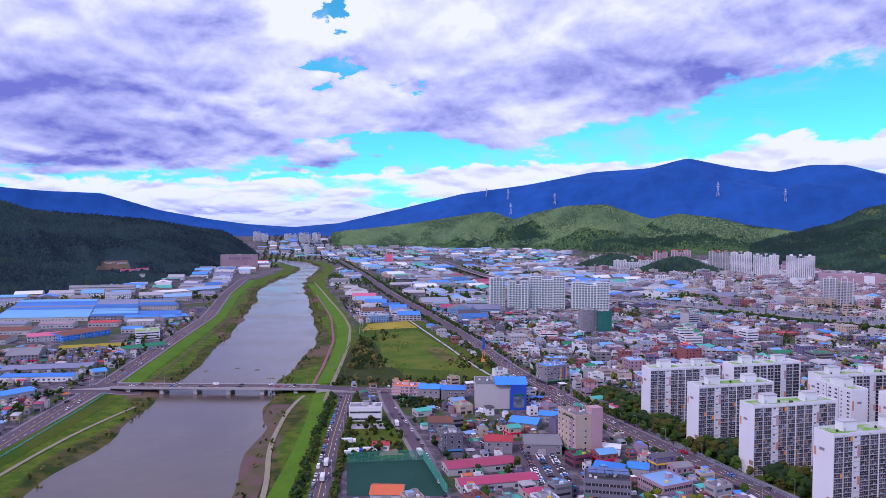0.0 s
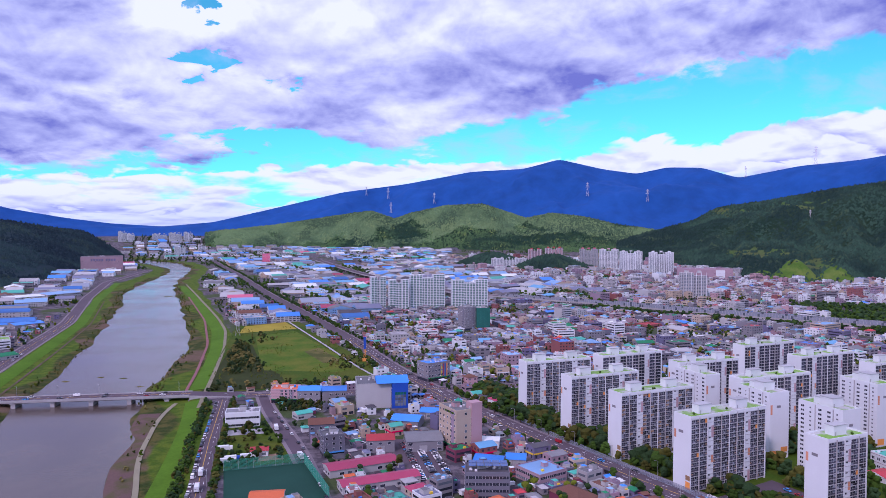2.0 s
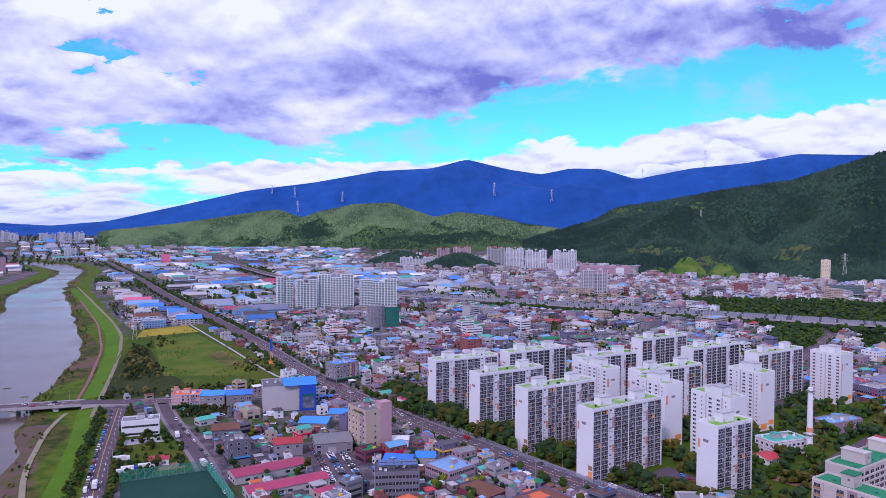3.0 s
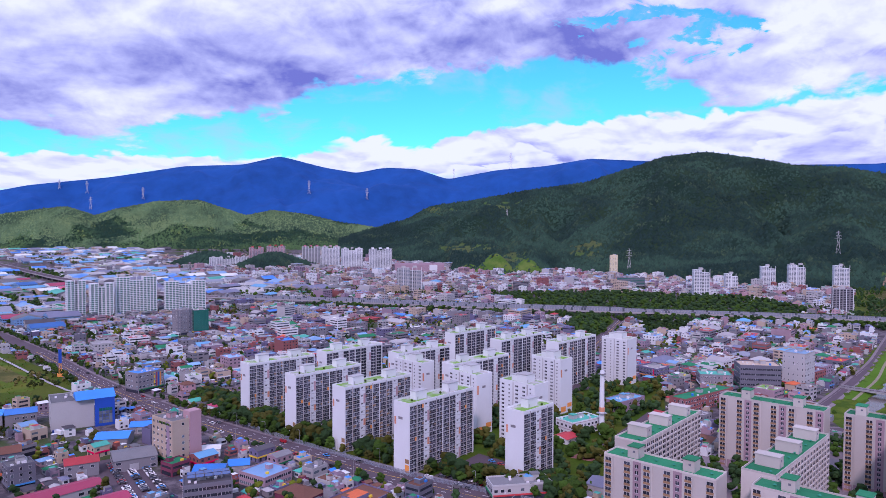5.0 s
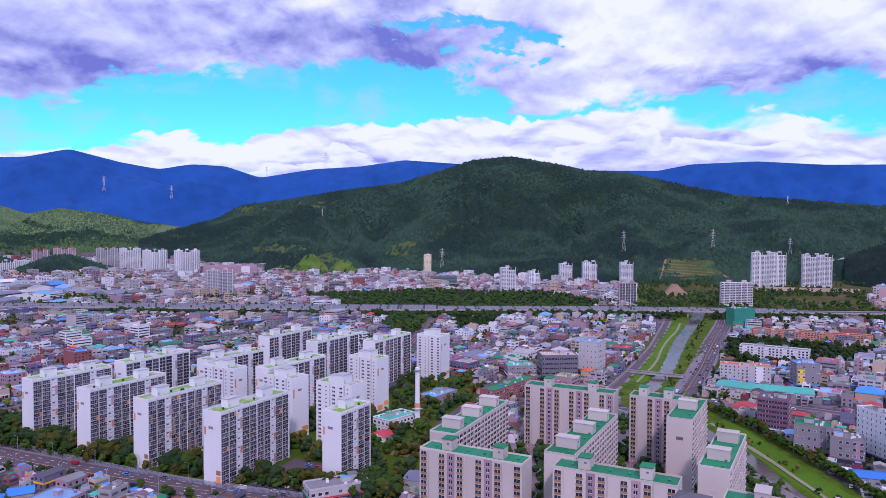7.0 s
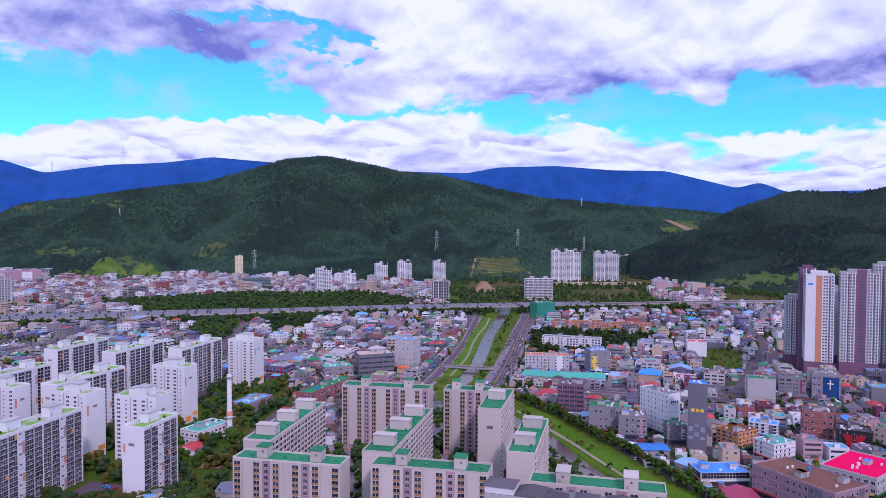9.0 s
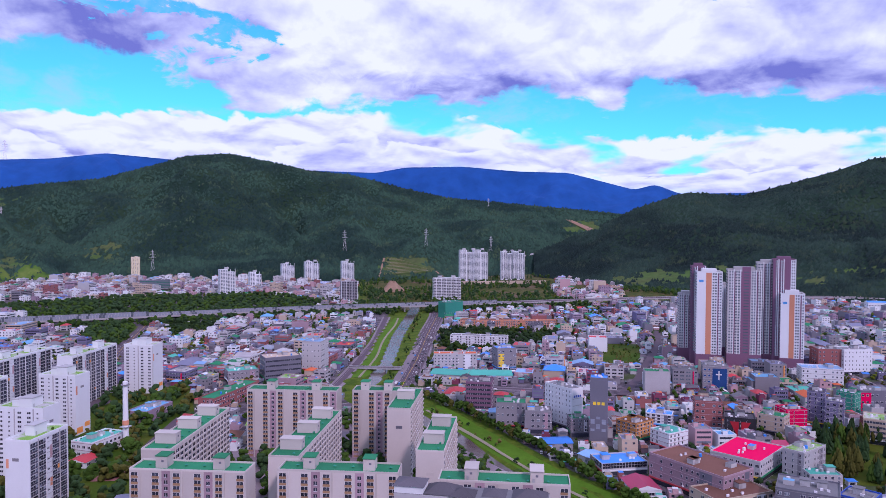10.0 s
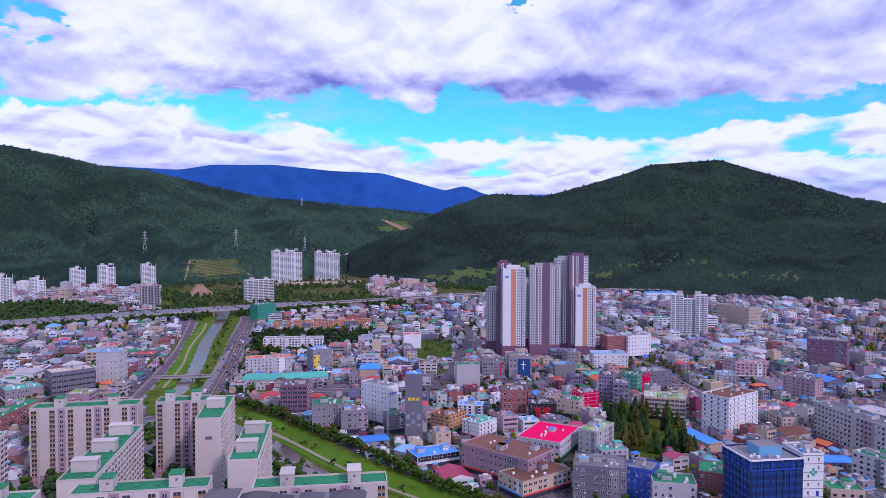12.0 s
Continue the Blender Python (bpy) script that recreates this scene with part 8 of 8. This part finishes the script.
def pylon(x, y, z, h, label="grey steel lattice power pylon on the slope"):
    """A lattice mast: four legs, cross braces and three pairs of arms."""
    t = thing("pylon", x, y, -math.degrees(math.atan2(x, y)), label, "pylon", "power pylons", z=z)
    k = h / 40.0
    r = max(0.12, 0.00026 * math.hypot(x, y)) * 0.5
    legs, arms = Shape(), Shape()
    lv = ((0, 3.6), (12, 2.2), (24, 1.2), (40, 0.5))
    for a, b in ((1, 1), (1, -1), (-1, -1), (-1, 1)):
        leg = Shape()
        for (z0, w0), (z1, w1) in zip(lv, lv[1:]):
            leg.bar((a * w0 * k, b * w0 * k, z0 * k), (a * w1 * k, b * w1 * k, z1 * k), r, "steel")
        part("leg", leg, t)
    for (z0, w0), (z1, w1) in zip(lv, lv[1:]):
        legs.bar((w0 * k, -w0 * k, z0 * k), (-w1 * k, -w1 * k, z1 * k), r * 0.7, "steel")
        legs.bar((-w0 * k, -w0 * k, z0 * k), (w1 * k, -w1 * k, z1 * k), r * 0.7, "steel")
    part("cross_braces", legs, t, kind="stuff")
    for zz, w in ((26, 5.5), (31, 4.8), (36, 4.0)):
        arm = Shape()
        arm.bar((-w * k, 0, zz * k), (w * k, 0, zz * k), r, "steel")
        arm.bar((-w * k, 0, zz * k), (0, 0, (zz + 2) * k), r * 0.7, "steel")
        arm.bar((w * k, 0, zz * k), (0, 0, (zz + 2) * k), r * 0.7, "steel")
        part("arm", arm, t)


def on_slope(surf, az, el):
    """The place on a hillside at an azimuth and elevation from the valley."""
    x, y, z = surf
    a = np.degrees(np.arctan2(x[0], y[0]))
    j = int(np.argmin(np.abs(a - az)))
    e = np.degrees(np.arctan2(z[:, j] - EYE, np.hypot(x[:, j], y[:, j])))
    i = int(np.argmin(np.abs(e - el)))
    return float(x[i, j]), float(y[i, j]), float(z[i, j])


def draped(surf, corners, nu, nv, lift=1.0):
    """Grids of a four-cornered patch laid on a hillside; corners as azimuth and elevation: upper left, upper right, lower right, lower left."""
    x, y, z = surf
    col = np.degrees(np.arctan2(x[0], y[0]))
    u, v = np.meshgrid(np.linspace(0, 1, nu), np.linspace(0, 1, nv))
    q = [np.array(c, float) for c in corners]
    pos = [(q[0][k] * (1 - u) + q[1][k] * u) * (1 - v) + (q[3][k] * (1 - u) + q[2][k] * u) * v for k in (0, 1)]
    out = np.zeros((3, nv, nu))
    for i in range(nv):
        for j in range(nu):
            f = np.interp(pos[0][i, j], col, np.arange(len(col)))
            a, w = min(int(f), len(col) - 2), f - min(int(f), len(col) - 2)
            px, py, pz = [g[:, a] * (1 - w) + g[:, a + 1] * w for g in (x, y, z)]
            e = np.maximum.accumulate(np.degrees(np.arctan2(pz - EYE, np.hypot(px, py)))) + np.arange(len(px)) * 1e-7
            k = np.interp(pos[1][i, j], e, np.arange(len(e)))
            out[:, i, j] = [np.interp(k, np.arange(len(px)), g) for g in (px, py, pz)]
    out[2] += lift
    return out


def terraced_slope():
    """Orchard terraces: a grassy slope with low pale stone walls in rows."""
    t = thing("terraced_slope", 0, 0, 0, "grassy orchard slope with rows of pale stone terraces", "terraces", kind="structure")
    g = draped(GREEN, ((64.9, -2.66), (65.6, -2.68), (68.9, -3.85), (64.7, -4.15)), 24, 25, 2.0)
    part("slope", sheet("slope", g[0], g[1], g[2], ["terrace_grass"]), t)
    for r in range(2, 24, 2):
        s = Shape()
        for j in range(1, 22):
            s.bar(g[:, r, j] + (0, 0, 0.4), g[:, r, j + 1] + (0, 0, 0.4), 0.5, "path_pale")
        part("terrace_wall", s, t)
    for side in ((64.75, -2.75), (64.35, -4.3)), ((68.9, -3.8), (69.6, -4.3)):
        (a, b), (c, d) = side
        q = draped(GREEN, ((a - 0.10, b), (a + 0.06, b), (c + 0.06, d), (c - 0.10, d)), 2, 10, 2.6)
        part("path", sheet("path", q[0], q[1], q[2], ["soil"]), t)


terraced_slope()


def hillside_patch(name, label, surf, corners, material, category, lift=1.5):
    g = draped(surf, corners, 14, 8, lift)
    tagged(new(name, sheet(name, g[0], g[1], g[2], [material])), label, category, kind="structure")


hillside_patch("earth_cut", "bare reddish earth cut across the wooded saddle", GREEN, ((79.4, 0.42), (79.9, 0.36), (82.0, -0.48), (81.2, -0.50)), "soil", "earth cut", 4.0)
hillside_patch("valley_road", "pale road climbing the wooded valley", GREEN, ((76.1, -2.52), (78.0, -2.06), (78.0, -2.16), (76.1, -2.64)), "concrete", "road", 4.0)
hillside_patch("valley_road", "pale road climbing the wooded valley", GREEN, ((78.7, -1.92), (81.4, -1.28), (81.4, -1.38), (78.7, -2.02)), "concrete", "road", 4.0)
hillside_patch("earth_terrace", "bare earth terrace on the wooded hill", LEFT, ((-26.0, -2.75), (-24.2, -2.7), (-24.0, -3.35), (-26.4, -3.4)), "mud", "terrace")
for az, el, w, roof, wall in ((-25.8, -3.0, 34, "roof_dark", "cream"), (-24.9, -3.0, 26, "roof_grey", "off_white"), (-24.6, -3.5, 44, "roof_magenta", "pink_wall"), (-23.6, -3.5, 30, "roof_magenta", "off_white"), (-23.4, -3.9, 12, "roof_grey", "white_paint")):
    hx, hy, hz = on_slope(LEFT, az, el)
    shed("hillside_hall", f"{BASES[wall]} hall with {TONES[roof]} roof on the wooded hill", hx, hy, -az + 4, w, 14, 12, roof=roof, wall=wall, rise=3.0, group="hillside halls", z=hz - 3)


def grassy_spur(az, dist, half, deep, h, lean, seed):
    """A mown grass spur at the foot of the wooded hill, steeper on one side, with a few shrubs on it."""
    a, r = np.meshgrid(np.linspace(0, 2 * np.pi, 41), np.linspace(0, 1, 13)[::-1])
    u, v = half * r * np.cos(a), deep * r * np.sin(a)
    c, s = math.cos(radians(az)), math.sin(radians(az))
    x0, y0 = dist * s, dist * c
    px, py = x0 + u * c + v * s, y0 - u * s + v * c
    pz = h * (1 - ease(r, 0, 1)) * (1 + lean * np.cos(a) * r) * (1 + 0.10 * np.sin(3 * a + seed)) - 1.5
    tagged(new("grassy_spur", sheet("grassy_spur", px, py, pz, ["grass_spur"])), "bright grassy spur at the foot of the wooded hill", "hill", kind="structure")
    forest("spur_wood", "few dark trees on the grassy spur", (px, py, pz), 120, 4.5, seed)


grassy_spur(36.2, 2090, 84, 70, 52, 0.55, 3)
grassy_spur(39.2, 2080, 74, 60, 40, -0.3, 5)
grassy_spur(34.2, 2120, 62, 60, 22, 0.3, 8)


def earth_mound(x, y, r, h):
    a, q = np.meshgrid(np.linspace(0, 2 * np.pi, 33), np.linspace(0, 1, 10)[::-1])
    px, py = x + r * q * np.cos(a) * (1 + 0.12 * np.sin(5 * a)), y + r * q * np.sin(a) * (1 + 0.12 * np.sin(5 * a))
    pz = h * (1 - ease(q, 0.1, 1)) * (1 + 0.12 * np.sin(4 * a + 6 * q)) - 1.0
    tagged(new("earth_mound", sheet("earth_mound", px, py, pz, ["soil"])), "heap of pale broken rock and earth beside the highway", "mound", kind="structure")


earth_mound(1400, 640, 30, 21)


def retaining_wall(line, h):
    t = thing("retaining_wall", 0, 0, 0, "long pale concrete retaining wall below the towers", "wall", kind="structure")
    for (ax, ay), (bx, by) in zip(line, line[1:]):
        s = Shape()
        s.box(0, math.hypot(bx - ax, by - ay) - 0.3, 0, 1.2, -1, h, "cream", "concrete")
        part("panel", s, t, m=pose(ax, ay, 0, 0, 0, math.degrees(math.atan2(by - ay, bx - ax))))


retaining_wall([(1620 + 12 * k, 560 - 21 * k) for k in range(10)], 8.0)
for surf, az, top, foot in ((GREEN, 61.46, -0.55, -2.2), (GREEN, 68.23, -0.38, -1.8), (GREEN, 73.33, -0.95, -2.1), (GREEN, 47.1, -1.99, -3.6), (GREEN, 37.29, 1.28, 0.73), (GREEN, 73.24, 2.2, 1.52)):
    px, py, pz = on_slope(surf, az, foot)
    rr = math.hypot(px, py)
    pylon(px, py, pz - 1, rr * (math.tan(radians(top)) - math.tan(radians(foot))) + 1)
for az, top, foot in ((21.43, 3.51, 2.41), (25.99, 2.83, 1.87), (9.03, 2.67, 1.77), (5.31, 3.0, 2.09), (5.55, 1.86, 0.94), (3.62, 3.0, 2.31)):
    px, py, pz = on_slope(BLUE_RANGE, az, foot)
    rr = math.hypot(px, py)
    pylon(px, py, pz - 1, rr * (math.tan(radians(top)) - math.tan(radians(foot))) + 1)
for az, foot, h in ((37.65, 4.4, 110), (32.97, 3.6, 70)):
    px, py, pz = on_slope(BLUE_RANGE, az, foot)
    pylon(px, py, pz - 1, h)
pylon(-110, 948, 0, 32, "grey steel lattice power pylon in the meadow")


def drill_rig():
    t = thing("drill_rig", 44, 747, 0, "blue and orange drilling mast on a building site", "crane")
    s = Shape()
    for a, b in ((1, 1), (1, -1), (-1, -1), (-1, 1)):
        s.bar((a, b, 0), (a * 0.6, b * 0.6, 24), 0.22, "orange_paint")
    for k in range(8):
        s.bar((-1, -1, k * 3), (1, -1, k * 3 + 3), 0.14, "orange_paint")
    part("mast", s, t)
    s = Shape()
    s.box(-1.3, 1.3, -1.3, 1.3, 13, 26, "cobalt")
    part("shield", s, t)
    s = Shape()
    s.box(-2.5, 2.5, -1.8, 2.5, 0, 3.0, "orange_paint")
    part("carrier", s, t)


drill_rig()

# ---- cars ----
def car_meshes(colour, van=False):
    key = ("car", colour, van)
    if key not in SHARED:
        b, c = Shape(), Shape()
        ln, h = (5.0, 2.0) if van else (4.5, 0.85)
        b.box(-ln / 2, ln / 2, -0.9, 0.9, 0.35, h, colour)
        for x in (-ln * 0.3, ln * 0.3):
            for y in (-0.92, 0.72):
                b.box(x - 0.33, x + 0.33, y, y + 0.2, 0.0, 0.66, "rubber")
        z1 = 2.15 if van else 1.48
        i = len(c.v)
        x0, x1 = (-ln * 0.1, ln * 0.42) if van else (-ln * 0.36, ln * 0.28)
        c.v.extend([(x0, -0.84, h), (x1, -0.84, h), (x1, 0.84, h), (x0, 0.84, h), (x0 + 0.5, -0.7, z1), (x1 - 0.7, -0.7, z1), (x1 - 0.7, 0.7, z1), (x0 + 0.5, 0.7, z1)])
        for q, k in (((0, 1, 5, 4), "glass"), ((1, 2, 6, 5), "glass"), ((2, 3, 7, 6), "glass"), ((3, 0, 4, 7), "glass"), ((4, 5, 6, 7), colour)):
            c.f.append(tuple(i + j for j in q))
            c.m.append(c.slot(k))
        SHARED[key] = (b.mesh("car"), c.mesh("cabin"))
    return SHARED[key]


_cars = random.Random(8)
PAINTS = (("car_white", "white"),) * 6 + (("car_grey", "grey"),) * 5 + (("car_black", "black"),) * 4 + (("car_red", "red"), ("sign_blue", "blue"))


def car(x, y, yaw, group, where, van=False, z=None):
    colour, word = _cars.choice(PAINTS)
    b, c = car_meshes(colour, van)
    ob = new("van" if van else "car", b)
    ob.matrix_basis = pose(x, y, float(land(x, y)) + 0.12 if z is None else z, 0, 0, yaw)
    tagged(ob, f"{word} {'van' if van else 'car'} {where}", "van" if van else "car", group)
    part("cabin", c, ob)


def traffic(line, lanes, step, group, where, z=None):
    pts = np.array([p[:2] for p in line], float)
    cum = np.concatenate([[0], np.cumsum(np.hypot(*np.diff(pts, axis=0).T))])
    for o in lanes:
        k = _cars.uniform(0, step)
        while k < cum[-1] - 6:
            p, q = [np.array([np.interp(e, cum, pts[:, 0]), np.interp(e, cum, pts[:, 1])]) for e in (k, k + 1)]
            t = (q - p) / np.hypot(*(q - p))
            car(p[0] - t[1] * o, p[1] + t[0] * o, math.degrees(math.atan2(t[1], t[0])) + (180 if o > 0 else 0), group, where, _cars.random() < 0.14, z)
            k += step * _cars.uniform(0.35, 1.7)


traffic(((222, 277), (178, 371), (148, 440), (119, 520), (97, 592), (66, 712), (34, 885)), (-8, -4.5, 4.5, 8), 75, "moving cars", "driving on the main road")
traffic(((-66, 368), (-75, 481), (-82, 600)), (4.2,), 9, "parked cars", "parked along the riverside road")
traffic(((861, 343), (688, 287), (572, 253)), (-7, -3.5, 3.5, 7), 40, "moving cars", "driving beside the stream")
traffic(((-297, 528), (-305, 633), (-338, 865)), (-5, 5), 50, "moving cars", "driving past the industrial estate")
traffic(((-280, 618), (-115, 616)), (-3.5, 3.5), 24, "moving cars", "crossing the bridge", 2.55)
traffic(((4, 340), (-1, 369), (-16, 457), (-42, 558)), (-3.2,), 14, "parked cars", "parked in the shop street")
traffic(((865, -95), (762, -138), (614, -163)), (-3, 3), 40, "moving cars", "driving along the town avenue")


def parked(ring, u, step, rows, group, where, fill=0.8):
    """Rows of cars in a car park: ring's first two corners give the direction of the rows."""
    (ax, ay), (bx, by), (cx, cy) = ring[0], ring[1], ring[2]
    ln = math.hypot(bx - ax, by - ay)
    tx, ty = (bx - ax) / ln, (by - ay) / ln
    nx, ny = ty, -tx
    for r in range(rows):
        for k in range(int(ln / 2.7)):
            if _cars.random() < fill:
                x, y = ax + tx * (k * 2.7 + 1.5) + nx * (r * u + step), ay + ty * (k * 2.7 + 1.5) + ny * (r * u + step)
                car(x, y, math.degrees(math.atan2(ny, nx)) + _cars.choice((0, 180)), group, where)


parked(((208, 338), (254, 345), (258, 320)), 7.5, 3, 4, "parked cars", "parked below the apartment towers", 0.6)
parked(((72, 466), (76, 388), (60, 380)), 8.0, 4, 3, "parked cars", "parked beside the shops", 0.8)
parked(((350, 468), (430, 492), (440, 450)), 8.0, 4, 2, "parked cars", "parked below the apartment towers", 0.6)
parked(((330, 62), (348, 108), (400, 60)), 8.0, -52, 1, "parked cars", "parked beside the stream", 0.7)


def yard_cars():
    """Cars and vans left in yards and alleys all over town, joined."""
    rng = random.Random(77)
    q = np.random.default_rng(78)
    r, a = np.sqrt(q.uniform(345 ** 2, 1050 ** 2, 16000)), np.radians(q.uniform(-36, 122, 16000))
    x, y = r * np.sin(a), r * np.cos(a)
    ok = free(x, y, -0.4, 0.4)
    sh = Shape()
    for px, py in list(zip(x[ok], y[ok]))[:1500]:
        m, colour = pose(px, py, 0.1, 0, 0, 15 + rng.choice((0, 90, 180)) + rng.uniform(-6, 6)), rng.choice(PAINTS)[0]
        tall = rng.random() < 0.2
        sh.box(-2.2, 2.2, -0.88, 0.88, 0.3, 0.85, colour, at=m)
        sh.box(-1.5 if not tall else -2.1, 1.0 if not tall else 1.4, -0.78, 0.78, 0.85, 1.45 if not tall else 2.1, "glass" if not tall else colour, colour, bottom=False, at=m)
    tagged(new("yard_cars", sh.mesh("yard_cars")), "cars and vans parked in yards and alleys", "cars", kind="stuff")


yard_cars()


def truck(x, y, yaw, colour, label):
    """A lorry: cab, box or tank body, wheels."""
    t = thing("truck", x, y, yaw, label, "truck", "parked trucks", z=0.1)
    s = Shape()
    s.box(2.6, 4.6, -1.2, 1.2, 0.6, 3.0, colour)
    s.box(4.55, 4.64, -1.0, 1.0, 1.8, 2.8, "glass")
    part("cab", s, t)
    s = Shape()
    s.box(-4.6, 2.4, -1.25, 1.25, 1.0, 3.6, "white_paint")
    part("box_body", s, t)
    s = Shape()
    for wx in (-3.6, -2.4, 3.4):
        for wy in (-1.25, 0.95):
            s.box(wx - 0.5, wx + 0.5, wy, wy + 0.3, 0, 1.0, "rubber")
    part("wheel_set", s, t, kind="stuff")


for k, (x, y, yaw) in enumerate(((-57, 437, 12), (-55, 441, 10), (-46, 443, 5), (-33, 505, 100), (-14, 440, 105), (30, 540, 120), (-62, 462, 8), (-68, 395, 95), (-70, 420, 95), (76, 365, 30))):
    truck(x, y, yaw, ("car_white", "cobalt", "car_white", "car_red")[k % 4], ("white box truck parked on a gravel yard", "white box truck with blue cab parked at the roadside")[k % 2])


def knoll(x, y, rx, ry, h):
    """A low wooded rise among the houses."""
    a, r = np.meshgrid(np.linspace(0, 2 * np.pi, 29), np.linspace(0, 1, 9)[::-1])
    px, py = x + rx * r * np.cos(a), y + ry * r * np.sin(a)
    pz = h * (1 - ease(r, 0, 1)) * (1 + 0.15 * np.sin(3 * a)) - 1.5
    tagged(new("wooded_knoll", sheet("wooded_knoll", px, py, pz, ["forest_floor"])), "low wooded knoll between town and factories", "hill", kind="structure")
    forest("knoll_wood", "dense dark trees covering the knoll", (px, py, pz), 2200, 5.6, 77)


knoll(740, 2190, 190, 130, 44)
knoll(600, 2440, 200, 110, 42)


def street_lamp(x, y, yaw, h, where):
    """A tapered steel mast with a curved arm and a flat head."""
    t = thing("street_lamp", x, y, yaw, "tall grey steel street lamp " + where, "street lamp", "street lamps", z=float(land(x, y)))
    if "lamp" not in SHARED:
        p, a, q = Shape(), Shape(), Shape()
        p.tube(0, 0, 0, 9.0, 0.16, 0.09, "steel", 8)
        a.bar((0, 0, 8.8), (0.9, 0, 9.5), 0.07, "steel")
        a.bar((0.9, 0, 9.5), (2.2, 0, 9.6), 0.07, "steel")
        q.box(1.9, 2.9, -0.18, 0.18, 9.5, 9.68, "grey_wall")
        SHARED["lamp"] = (p.mesh("pole"), a.mesh("arm"), q.mesh("lamp_head"))
    for name, me in zip(("pole", "arm", "lamp_head"), SHARED["lamp"]):
        part(name, me, t)


for line, off, step, yaw, where in ((((222, 277), (178, 371), (148, 440), (119, 520), (97, 592)), 12.2, 34, 20, "beside the main road"), (((222, 277), (178, 371), (148, 440), (119, 520)), -12.2, 34, 200, "beside the main road"), (((-66, 340), (-75, 481), (-82, 590)), -6.2, 30, 170, "on the riverside road"), (((-288, 420), (-297, 528), (-305, 633), (-338, 865)), 9, 40, 0, "on the estate road"), (((861, 343), (688, 287), (572, 253)), 11, 40, 290, "beside the stream road")):
    for x, y in spots(line, step, off, 0.1):
        street_lamp(x, y, yaw, 9, where)
wood("avenue_trees", "rows of trees lining the main road", along(DIAG[5:], 13, 16, 330, 91) + along(DIAG[5:], -16, -13, 330, 92), 2.4, 4.2, ("leaf", "leaf_dark"), 91, 3)
wood("valley_trees", "tree rows at the far end of the valley", [(r * math.sin(radians(a)), r * math.cos(radians(a))) for a, r in ((-14.5 + 6 * ((k * 0.618) % 1), 2900 + 1500 * ((k * 0.414) % 1)) for k in range(260))], 5.0, 10.0, ("leaf_dark", "leaf"), 71, 3)


def works_trees():
    rng = np.random.default_rng(81)
    r, a = np.sqrt(rng.uniform(1150 ** 2, 3200 ** 2, 9000)), np.radians(rng.uniform(-16, 24, 9000))
    x, y = r * np.sin(a), r * np.cos(a)
    h = np.sin(x * 0.011 + 2 * np.sin(y * 0.006)) + np.sin(y * 0.009 + x * 0.005)
    ok = (h > 0.35) & (bank(x, y, RIVER) > 64) & (road_gap(x, y) > 2) & plot_gap(x, y, 0)
    return list(zip(x[ok], y[ok]))[:1700]


wood("works_trees", "dark trees in rows between the factories", works_trees(), 4.0, 8.5, ("leaf_dark", "leaf"), 81, 3)
